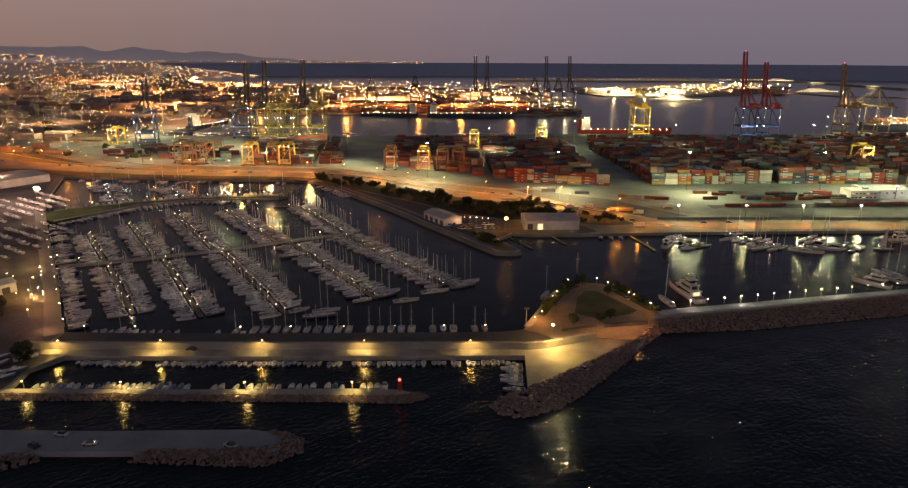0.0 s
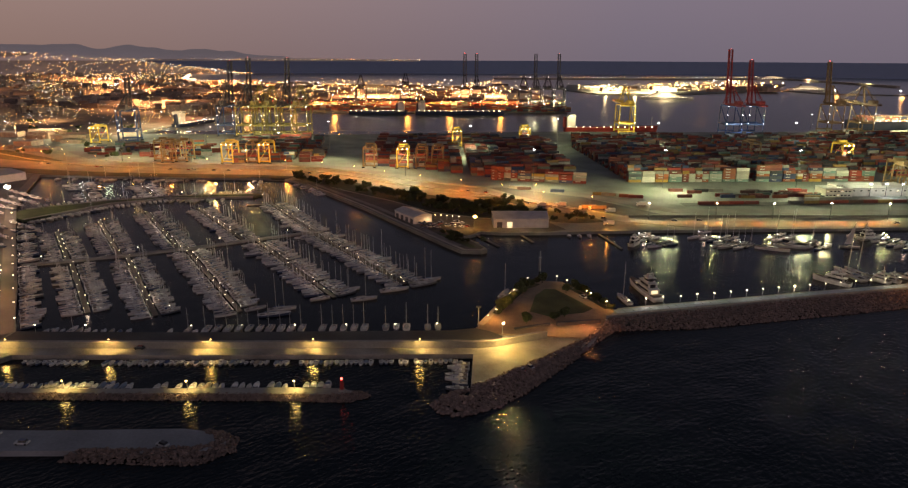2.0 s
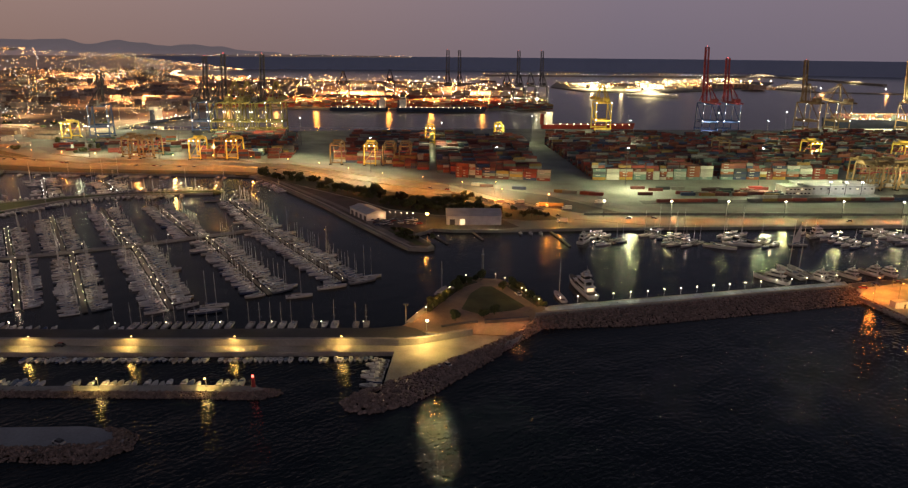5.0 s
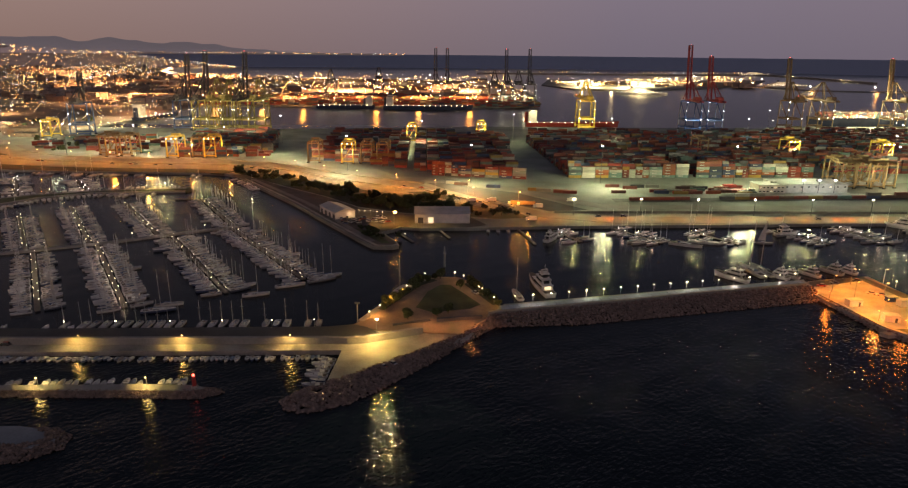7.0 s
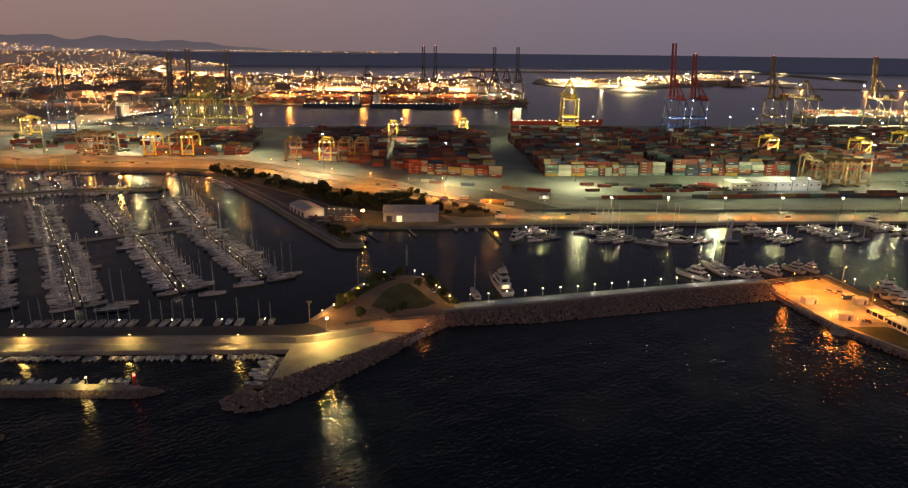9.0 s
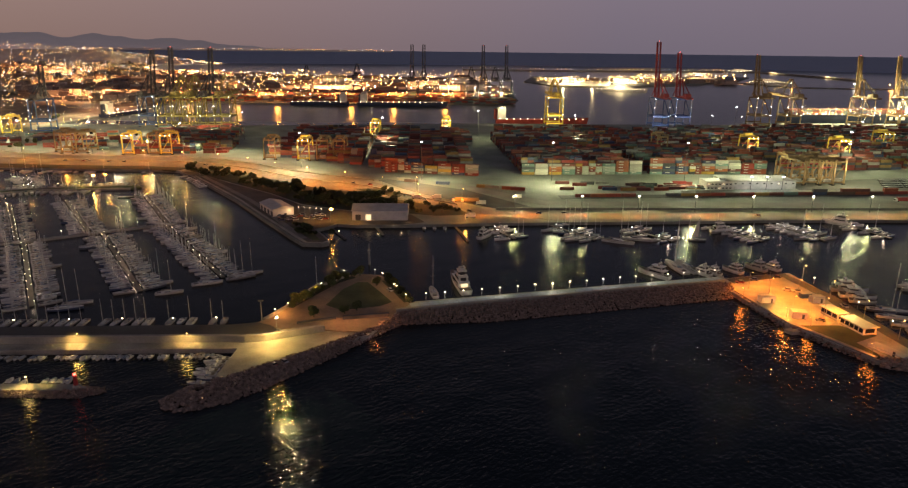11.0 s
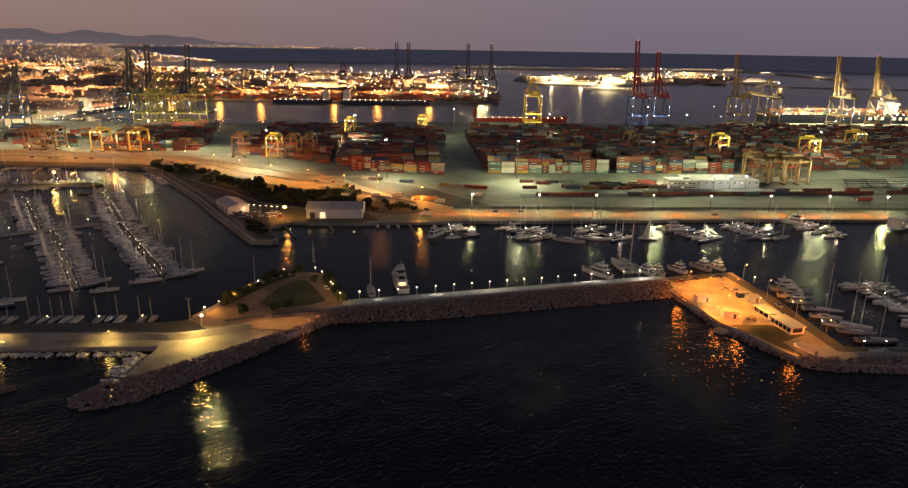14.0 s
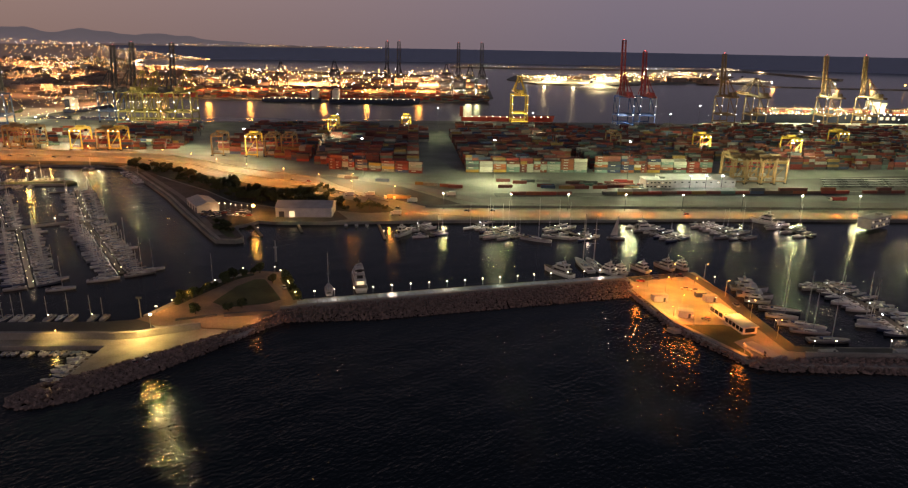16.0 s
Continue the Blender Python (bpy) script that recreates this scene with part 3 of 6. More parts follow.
# long breakwater and the platform at its end
BWF, BWB = [(108, 273.3), (164, 286.6), (219, 301.3), (274, 314)], [(117, 288), (164, 299), (220.5, 312.4), (277, 325.2)]
structure("breakwater", Shape().slab(BWF + BWB[::-1], -4, 3.6), M_QUAY, "concrete core of the long breakwater")
prom_base = structure("promenade", Shape().slab([(112, 279.5), (164, 292.2), (219.5, 306.2), (275, 318.8), (276.5, 324), (220.5, 311.4), (164, 298), (117, 286.6)], 3.0, 3.62), M_QUAY, "pale slabbed promenade on the breakwater")
PANEL = Shape().box(0, 0, 0, 4.3, 4.2, 0.14).mesh("slab", M_PROM)
for x, y, h in along([(115.5, 283.4), (164, 295.1), (220, 308.8), (275.5, 321.4)], 4.55, 1.5):
    ob = part("slab", PANEL, None, prom_base)
    ob.matrix_basis = pose(x, y, 3.62, 0, 0, math.degrees(h))
parapet = structure("parapet", Shape().slab(band([(109, 275.2), (164, 288.4), (219, 303), (273, 315.6)], 0.9), 3.0, 4.9), M_QUAY, "concrete parapet wall of the breakwater")
COPING = Shape().box(0, 0, 0, 6.0, 1.3, 0.22).mesh("coping", M_PAVE)
for x, y, h in along([(109, 275.2), (164, 288.4), (219, 303), (273, 315.6)], 6.1, 3.0):
    ob = part("coping", COPING, None, parapet)
    ob.matrix_basis = pose(x, y, 4.9, 0, 0, math.degrees(h))
structure("platform", Shape().slab([(273, 308), (280.6, 266), (298, 231.5), (308, 227.5), (362, 225), (700, 224), (700, 243.5), (323.5, 242.4), (321, 275), (320, 304.5), (317, 335), (297, 331), (276, 325.5)], -4, 2.0), M_PAVE, "pale paved harbour platform under sodium lamps")
structure("platform_lawn", Shape().slab([(284.8, 264.5), (303, 264.5), (313, 254), (300, 247), (303, 232.5), (299.5, 232)], 1.0, 2.1), M_GRASS, "lawn on the platform")
structure("platform_road", Shape().slab(band([(279, 322), (312, 331.5), (318.5, 300), (319, 272), (321, 241), (345, 238), (700, 238.5)], 7), 1.0, 2.08), M_ASPHALT, "asphalt service road at the platform edge")
structure("mole_wall", Shape().slab(band([(322, 232.6), (360, 231.4), (700, 230.6)], 1.2), 1.0, 4.6), M_QUAY, "concrete wall along the outer mole")
structure("platform_ramp", Shape().slab([(277.5, 262), (284, 264.2), (283.4, 259.5), (279.5, 259.0)], -2, 1.6), M_QUAY, "small concrete landing stage")
structure("platform_edge", Shape().slab(band([(276, 307), (282.4, 266.4), (299, 232.8)], 2.2), 1.0, 2.6), M_QUAY, "raised concrete edge of the platform")

# piers of the marina
CROSS = [(-205, 358), (-164, 375), (-119.5, 396), (-95, 412), (-50, 438.5)]
structure("cross_pier", Shape().slab(band(CROSS, 4.0), -3, 1.1), M_QUAY, "concrete cross pier of the marina")
structure("upper_pier", Shape().slab([(-292, 478), (-270, 462), (-236, 519), (-200, 541), (-128, 549), (-124, 557), (-134, 564), (-195, 552), (-245, 532), (-290, 500)], -3, 1.3), M_GRASS, "grassy pier with a paved edge")
structure("upper_pier_edge", Shape().slab(band([(-271, 464), (-236, 520), (-200, 542), (-130, 550)], 3.0), -3, 1.5), M_QUAY, "paved edge of the upper pier")
structure("upper_pier_edge", Shape().slab(band([(-290, 498), (-245, 531), (-195, 551), (-134, 562)], 3.0), -3, 1.5), M_QUAY, "paved edge of the upper pier")
structure("west_quay", Shape().slab(band([(-371, 645), (-333, 560), (-303, 500), (-260, 432), (-185, 316), (-150, 258)], 7), 1.0, 2.2), M_ROAD, "paved west quay of the marina")

# far moles
structure("cruise_mole", Shape().slab([(430, 2440), (500, 2165), (700, 2125), (960, 2290), (1300, 2650), (1500, 3000), (1380, 3060), (950, 2820), (520, 2880)], -4, 4.0), M_YARD, "far passenger pier under floodlights")
structure("far_mole", Shape().slab(band([(960, 2720), (1060, 2500), (1240, 2480), (1290, 2240), (1480, 2190), (1900, 2150)], 46), -4, 3.0), M_YARD, "far mole with orange lamps")
# white surface colour carries the lamplight on this road
structure("far_breakwater_road", Shape().slab(band([(1855, 3690), (1868, 3300), (1853, 2800)], 9), 8, 10.0), M_PLASTER, "road on the outer breakwater, its lamplight put into a pale colour")
structure("far_breakwater", Shape().slab(band([(250, 3640), (1400, 3640), (1720, 3760), (1860, 3700), (1875, 3300), (1860, 2790)], 16), -4, 9.0), M_QUAY, "long outer breakwater on the horizon")


# ---- boulders of the breakwaters ----
def boulder_mesh(k):
    rr = random.Random(k)
    s = Shape().ball((0, 0, 0), 1.0, rr.uniform(0.6, 0.85), 0.34, rr)
    return s.mesh("boulder", M_ROCK)


ROCKS = [boulder_mesh(k) for k in range(6)]


def rock_bank(low, high, z_low, z_high, size, step, rr):
    """Places of boulders between a lower and an upper line."""
    out = []
    n = int(sum(math.dist(a, b) for a, b in zip(low, low[1:])) / step)

    def on(line, t):
        d = [math.dist(a, b) for a, b in zip(line, line[1:])]
        u = t * sum(d)
        for (a, b), k in zip(zip(line, line[1:]), d):
            if u <= k:
                return a[0] + (b[0] - a[0]) * u / k, a[1] + (b[1] - a[1]) * u / k
            u -= k
        return line[-1]
    for i in range(n):
        t = (i + rr.random()) / n
        a, b = on(low, t), on(high, t)
        rows = max(2, int(math.dist(a, b) / (size * 1.15)) + 1)
        for j in range(rows):
            u = min(1, max(0, (j + rr.uniform(-0.3, 0.3)) / (rows - 1)))
            out.append((a[0] + (b[0] - a[0]) * u + rr.uniform(-0.5, 0.5), a[1] + (b[1] - a[1]) * u + rr.uniform(-0.5, 0.5), z_low + (z_high - z_low) * u + rr.uniform(-0.25, 0.35), size * rr.uniform(0.6, 1.25)))
    return out


def rock_pile(places, label, rr):
    s = Shape()
    for x, y, z, r in places:
        c = rr.uniform(0, 6.28)
        sq, ex = rr.uniform(0.6, 0.85), rr.uniform(0.8, 1.25)
        co, si = math.cos(c), math.sin(c)
        pts = []
        for p in ICO_V:
            g = r * (1 + rr.uniform(-0.34, 0.34))
            u, w = p[0] * g * ex, p[1] * g / ex
            pts.append((x + u * co - w * si, y + u * si + w * co, z + p[2] * g * sq))
        s.add(pts, ICO_F)
    return stuff("boulders", s, M_ROCK, label, "rocks")


rr = random.Random(3)
tip = rock_bank([(48, 199), (41, 197.5), (36, 199.5), (33.5, 205), (38, 211), (44, 213.5)], [(47, 205), (44, 205), (42, 206), (41.5, 207), (43, 209), (46, 210.5)], 0, 2.6, 0.9, 1.0, rr)
head = thing("breakwater_head", "rounded head of pale reddish boulders in dark water", "rocks")
for i, (x, y, z, r) in enumerate(tip[:290]):
    ob = part("boulder", ROCKS[i % 6], None, head)
    ob.matrix_basis = pose(x, y, z, 0, 0, rr.uniform(0, 360)) @ Matrix.Diagonal((r, r, r, 1))
rock_pile(rock_bank([(44, 197), (56, 203), (68, 215), (88.6, 240), (103.3, 260), (112, 270), (119, 272.5)], [(48, 213.5), (54.5, 217.5), (67, 228), (80, 239.5), (97, 255.5), (105.5, 267), (109, 273)], 0, 3.1, 0.66, 0.66, rr), "grey boulder slope of the apron breakwater", rr)
bank = rock_bank([(111, 269), (119, 270.6), (150, 272.8), (206, 286), (270, 301.6), (277, 303.8)], [(109, 273), (120, 276.2), (164, 286.8), (219, 301.4), (272, 313.6), (275, 314)], 0, 4.0, 0.72, 0.75, rr)
slope = thing("boulder_slope", "reddish boulder slope of the long breakwater", "rocks")
for i, (x, y, z, r) in enumerate([p for p in bank if p[0] < 200][-290:]):
    ob = part("boulder", ROCKS[i % 6], None, slope)
    ob.matrix_basis = pose(x, y, z, 0, 0, rr.uniform(0, 360)) @ Matrix.Diagonal((r, r, r, 1))
near = set([p for p in bank if p[0] < 200][-290:])
rock_pile([p for p in bank if p not in near], "reddish boulders of the long breakwater", rr)
rock_pile(rock_bank([(-180, 206.6), (-78, 207), (-17, 207), (3.5, 206), (11.5, 210), (9, 213)], [(-180, 208.8), (-78, 209), (-17, 209.2), (2, 209.6), (5, 210.6), (4, 212)], 0, 1.1, 0.55, 0.55, rr), "pale boulders along the narrow jetty", rr)
rock_pile(rock_bank([(-76, 170.4), (-48, 169), (-35, 169), (-26, 175.5), (-27, 182), (-34, 186.5)], [(-72, 173), (-48, 173.6), (-37, 174.5), (-31, 178), (-33, 181.5), (-38, 184)], 0, 2.2, 0.62, 0.6, rr), "pale boulders round the outer mole head", rr)
rock_pile(rock_bank([(-140, 165), (-111, 166), (-103, 170.6)], [(-140, 169.5), (-114, 170), (-107, 172)], 0, 1.8, 0.75, 0.8, rr), "pale boulders beside the outer mole", rr)
rock_pile(rock_bank([(299, 229), (308, 225.5), (358, 223), (420, 222), (480, 222)], [(301, 232), (310, 229.5), (360, 230), (420, 229.5), (480, 229.5)], 0, 2.8, 0.95, 1.05, rr), "brown boulders of the outer mole", rr)
rock_pile(rock_bank([(273.5, 307), (279.5, 265), (297, 231)], [(274.5, 307.5), (281, 266), (299, 232)], 0, 1.6, 0.8, 1.3, rr), "small boulders at the platform edge", rr)


# ---- boats ----
def hull_rings(length, beam, depth, free, stern=0.8, sheer=0.35):
    """Sections from stern to bow: waterline below, deck edge above. The stern stands at y = 0."""
    rings = []
    for u in (0.0, 0.12, 0.35, 0.6, 0.8, 0.93, 1.0):
        w = beam / 2 * (stern + (1 - stern) * min(1, u / 0.35)) if u < 0.35 else beam / 2 * math.sqrt(max(0.0, 1 - ((u - 0.35) / 0.66) ** 2.2))
        w = max(w, 0.06)
        y = u * length
        top = free + sheer * u * u
        wl = 0.82 - 0.35 * max(0, u - 0.5)
        k = depth * (1 - max(0, u - 0.6) * 1.6)
        rings.append([(-w, y, top), (-w * wl, y - 0.05 * u * length * 0.3, 0.0), (0, y - 0.06 * u * length * 0.4, -k), (w * wl, y - 0.05 * u * length * 0.3, 0.0), (w, y, top)])
    return rings


def deck_shape(rings, inset, lift):
    s = Shape()
    outline = [(p[0][0] * inset, p[0][1], p[0][2] + lift) for p in rings] + [(-p[0][0] * inset, p[0][1], p[0][2] + lift) for p in rings[::-1]]
    return s.add(outline, [tuple(range(len(outline)))[::-1]])


def sailboat(length, beam, mast, seed):
    rr = random.Random(seed)
    t = thing("sailing_boat", "white sailing boat with a bare mast moored by its stern", "sailboat", "boats moored in the marina")
    rings = hull_rings(length, beam, 0.5, 0.95)
    part("hull", Shape().loft(rings), M_HULL, t, "", True)
    part("deck", deck_shape(rings, 0.93, 0.03), M_DECK, t)
    c = Shape()
    y0, y1, w = length * 0.32, length * 0.68, beam * 0.3
    c.loft([[(-w, y0, 0.95), (w, y0, 0.95), (w * 0.85, y0 + 0.1, 1.55), (-w * 0.85, y0 + 0.1, 1.55)], [(-w, length * 0.5, 1.0), (w, length * 0.5, 1.0), (w * 0.85, length * 0.5, 1.6), (-w * 0.85, length * 0.5, 1.6)], [(-w * 0.6, y1, 1.05), (w * 0.6, y1, 1.05), (w * 0.4, y1 - 0.6, 1.4), (-w * 0.4, y1 - 0.6, 1.4)]])
    cab = part("cabin", c, M_WHITE, t)
    part("cabin_window", Shape().box(0, length * 0.44, 1.22, w * 2.0, length * 0.16, 0.2), M_GLASS, cab)
    part("cockpit", Shape().box(0, length * 0.18, 0.7, beam * 0.45, length * 0.22, 0.32), M_TEAK, t)
    m = Shape().tube((0, length * 0.57, 1.0), (0, length * 0.56, mast), 0.14, 0.1, 6)
    for z in (0.45, 0.72):
        m.beam((-beam * 0.28, length * 0.565, mast * z), (beam * 0.28, length * 0.565, mast * z), 0.06)
    part("mast", m, M_ALLOY, t)
    part("boom", Shape().tube((0, length * 0.55, 2.0), (0, length * 0.2, 1.95), 0.22, 0.16, 6), M_COVER, t, "boom with a furled sail in its cover")
    if rr.random() < 0.6:
        part("sprayhood", Shape().box(0, length * 0.31, 1.4, beam * 0.5, 1.0, 0.55, 0, 0.75), M_COVER, t)
    return t


def motorboat(length, beam, style, seed):
    t = thing("motor_boat", "white motor boat with a low cabin moored by its stern", "boat", "boats moored in the marina")
    rings = hull_rings(length, beam, 0.4, 0.9, 0.9, 0.45)
    part("hull", Shape().loft(rings), M_HULL, t, "", True)
    part("deck", deck_shape(rings, 0.92, 0.03), M_WHITE, t)
    w = beam * 0.36
    if style == 0:
        c = Shape().loft([[(-w, length * 0.38, 0.95), (w, length * 0.38, 0.95), (w * 0.8, length * 0.4, 1.9), (-w * 0.8, length * 0.4, 1.9)], [(-w, length * 0.56, 0.98), (w, length * 0.56, 0.98), (w * 0.78, length * 0.52, 1.95), (-w * 0.78, length * 0.52, 1.95)], [(-w * 0.6, length * 0.82, 1.15), (w * 0.6, length * 0.82, 1.15), (w * 0.5, length * 0.76, 1.35), (-w * 0.5, length * 0.76, 1.35)]])
        cab = part("cabin", c, M_WHITE, t)
        part("windscreen", Shape().box(0, length * 0.6, 1.35, beam * 0.56, 0.5, 0.42, 0, 0.8), M_GLASS, cab)
        part("cockpit", Shape().box(0, length * 0.2, 0.72, beam * 0.7, length * 0.3, 0.26), M_TEAK, t)
    elif style == 1:
        part("cover", Shape().loft([[(-beam * 0.46, 0.1, 1.0), (beam * 0.46, 0.1, 1.0), (0, 0.3, 1.5)], [(-beam * 0.47, length * 0.5, 1.05), (beam * 0.47, length * 0.5, 1.05), (0, length * 0.5, 1.9)], [(-beam * 0.2, length * 0.9, 1.35), (beam * 0.2, length * 0.9, 1.35), (0, length * 0.88, 1.5)]]), M_COVER, t, "canvas cover")
        part("outboard", Shape().box(0, -0.25, 0.3, 0.4, 0.5, 1.1, 0, 0.8), M_DARK, t)
    else:
        part("console", Shape().box(0, length * 0.42, 0.9, beam * 0.34, 1.0, 0.9, 0, 0.8), M_WHITE, t)
        part("windscreen", Shape().box(0, length * 0.47, 1.7, beam * 0.32, 0.15, 0.45, 0, 0.85), M_GLASS, t)
        part("bimini", Shape().box(0, length * 0.34, 2.25, beam * 0.72, length * 0.26, 0.1, 0, 0.92), M_COVER, t)
        for sx in (-1, 1):
            part("bimini_pole", Shape().beam((sx * beam * 0.33, length * 0.34, 0.95), (sx * beam * 0.33, length * 0.34, 2.26), 0.06), M_STEEL, t)
        part("outboard", Shape().box(0, -0.25, 0.3, 0.4, 0.5, 1.1, 0, 0.8), M_DARK, t)
    return t


def motor_yacht(length, beam, decks, seed, lit=False):
    t = thing("motor_yacht", "large white motor yacht with dark window bands", "yacht", "large yachts at the quays")
    rings = hull_rings(length, beam, 1.2, 2.4, 0.92, 1.1)
    part("hull", Shape().loft(rings), M_WHITE, t, "", True)
    part("deck", deck_shape(rings, 0.94, 0.05), M_TEAK, t)
    z = 2.45
    for d in range(decks):
        a, b, w = length * (0.14 + 0.07 * d), length * (0.74 - 0.13 * d), beam * (0.42 - 0.05 * d)
        s = Shape().loft([[(-w, a, z), (w, a, z), (w * 0.94, a + 0.3, z + 2.3), (-w * 0.94, a + 0.3, z + 2.3)], [(-w, (a + b) / 2, z), (w, (a + b) / 2, z), (w * 0.94, (a + b) / 2, z + 2.3), (-w * 0.94, (a + b) / 2, z + 2.3)], [(-w * 0.55, b, z + 0.3), (w * 0.55, b, z + 0.3), (w * 0.5, b - 2.4, z + 2.3), (-w * 0.5, b - 2.4, z + 2.3)]])
        dk = part("superstructure", s, M_WHITE, t)
        part("window_band", Shape().box(0, (a + b) / 2 - length * 0.05, z + 0.95, w * 2.03, (b - a) * 0.62, 0.75), M_GLASS, dk)
        part("roof", Shape().box(0, (a + b) / 2 - 1.2, z + 2.3, w * 2.05, (b - a) * 0.92, 0.16), M_WHITE, dk)
        part("aft_door", Shape().box(0, a + 0.1, z + 0.3, w * 1.2, 0.2, 1.7), G_WIN if lit and d == 0 else M_GLASS, dk)
        z += 2.5
    arch = part("radar_arch", Shape().box(-beam * 0.22, length * 0.33, z - 0.2, 0.4, 1.2, 1.8).box(beam * 0.22, length * 0.33, z - 0.2, 0.4, 1.2, 1.8).box(0, length * 0.33, z + 1.5, beam * 0.5, 1.2, 0.3), M_WHITE, t)
    part("antenna", Shape().tube((0, length * 0.33, z + 1.8), (0, length * 0.31, z + 5.0), 0.12, 0.05, 5), M_STEEL, arch)
    part("radar_dome", Shape().ball((0.9, length * 0.33, z + 2.1), 0.45), M_WHITE, arch)
    return t


SAIL = [sailboat(10.5, 3.3, 13.5, 1), sailboat(12.5, 3.9, 16.5, 2), sailboat(9.0, 3.0, 11.5, 3), sailboat(14.5, 4.3, 19.5, 4)]
MOTOR = [motorboat(8.5, 2.9, 0, 1), motorboat(6.5, 2.4, 1, 2), motorboat(7.0, 2.5, 2, 3), motorboat(10.5, 3.4, 0, 4), motorboat(5.2, 2.1, 1, 5), motorboat(6.2, 2.45, 0, 6)]
YACHT = [motor_yacht(30, 7.0, 3, 1, True), motor_yacht(22, 5.6, 2, 2), motor_yacht(18, 5.0, 2, 3)]
used = set()


WAITING = []


def berth(kind, x, y, heading, g=1.0):
    """heading: the bow's direction in radians; the stern stands at x, y."""
    WAITING.append((kind, pose(x, y, 0, 0, 0, math.degrees(heading) - 90) @ Matrix.Diagonal((g * (1.4 if g < 0.78 else 1.08 if g < 1.0 else 0.95), g, g, 1))))


def copy_thing_scaled(ob, m):
    made = copy_thing(ob, m)
    made.matrix_basis = m
    return made


JOINED = {M_HULL.name: M_HULLS, M_DECK.name: M_DECKS, M_COVER.name: M_COVERS, M_WHITE.name: M_WHITES}


def moor():
    """The nearest boats of each kind are things of their own; those farther off are joined."""
    for kinds, most in ((SAIL, 190), (MOTOR, 240), (YACHT, 40)):
        mine = sorted([w for w in WAITING if w[0] in kinds], key=lambda w: math.hypot(w[1].translation.x - 100, w[1].translation.y))
        for kind, m in mine[:most]:
            if kind in used:
                copy_thing_scaled(kind, m)
            else:
                used.add(kind)
                kind.matrix_basis = m
        rest = mine[most:]
        if not rest:
            continue
        verts, faces, slots, mats = [], [], [], []
        for kind, m in rest:
            for o in kind.children_recursive:
                mat = JOINED.get(o.data.materials[0].name, o.data.materials[0])
                if mat not in mats:
                    mats.append(mat)
                n = len(verts)
                verts += [m @ v.co for v in o.data.vertices]
                for f in o.data.polygons:
                    faces.append([i + n for i in f.vertices])
                    slots.append(mats.index(mat))
        name = "far_sailing_boats" if kinds is SAIL else "far_motor_boats"
        me = bpy.data.meshes.new(name)
        me.from_pydata(verts, [], faces)
        for mat in mats:
            me.materials.append(mat)
        me.polygons.foreach_set("material_index", slots)
        me.update()
        tagged(new(name, me), "close rows of moored " + ("sailing boats with bare masts" if kinds is SAIL else "white motor boats"), "boats", "", "stuff")


def berths(line, side, step, share, off, rr, small=False, big=0.12, skip=0.06, gmin=0.86, gmax=1.08):
    """Boats side by side along a line. side: 1 to the left of its heading, -1 to the right; share: part of sailing boats."""
    pts = along(line, step, step * 0.5)
    for x, y, h in pts:
        if rr.random() < skip:
            continue
        bow = h + side * 1.5708 + rr.uniform(-0.05, 0.05)
        q = rr.random()
        if q < share:
            kind = SAIL[3] if rr.random() < big else SAIL[rr.choice((0, 0, 1, 2) if big > 0.05 else (0, 0, 2))]
        else:
            kind = MOTOR[rr.choice((2, 5, 5, 1, 5, 4))] if small else MOTOR[rr.choice((0, 3, 0, 3, 2))]
        o = off + rr.uniform(0, 0.7)
        berth(kind, x + math.cos(bow) * o, y + math.sin(bow) * o, bow, rr.uniform(gmin, gmax))


# ---- pontoons with bollard lamps ----
BOLLARD = Shape().tube((0, 0, 0), (0, 0, 1.1), 0.09, 0.07, 6).mesh("post", M_STEEL)
BULB = Shape().ball((0, 0, 1.4), 0.18).mesh("bulb", G_WARM, True)
BULB_C = Shape().ball((0, 0, 1.4), 0.27).mesh("bulb", G_COOL, True)


def pontoon(line, width, lamp_step, z=0.7, mat=None, cool=False):
    t = thing("pontoon", "narrow grey boarded pontoon with small bollard lamps", "pontoon", "pontoons of the marina")
    part("deck", Shape().slab(band(line, width), z - 0.25, z), mat or M_TEAK, t)
    part("float", Shape().slab(band(line, width * 0.8), -0.5, z - 0.25), M_DARK, t)
    for i, (x, y, h) in enumerate(along(line, lamp_step, lamp_step * 0.4)):
        if (i * 7 + int(abs(x))) % 5 == 0:
            continue
        e = (-1 if i % 2 else 1) * width * 0.42
        p = part("lamp_post", BOLLARD, None, t)
        p.location = (x - math.sin(h) * e, y + math.cos(h) * e, z)
        part("bulb", BULB_C if cool else BULB, None, p)
    # every few bollards one light stands for its neighbours
    if lamp_step < 20:
        for x, y, h in along(line, 25, 9):
            point_light(x, y, z + 3.2, 230 if x < -140 else 380, (1.0, 0.74, 0.55), 0.5)
    return t


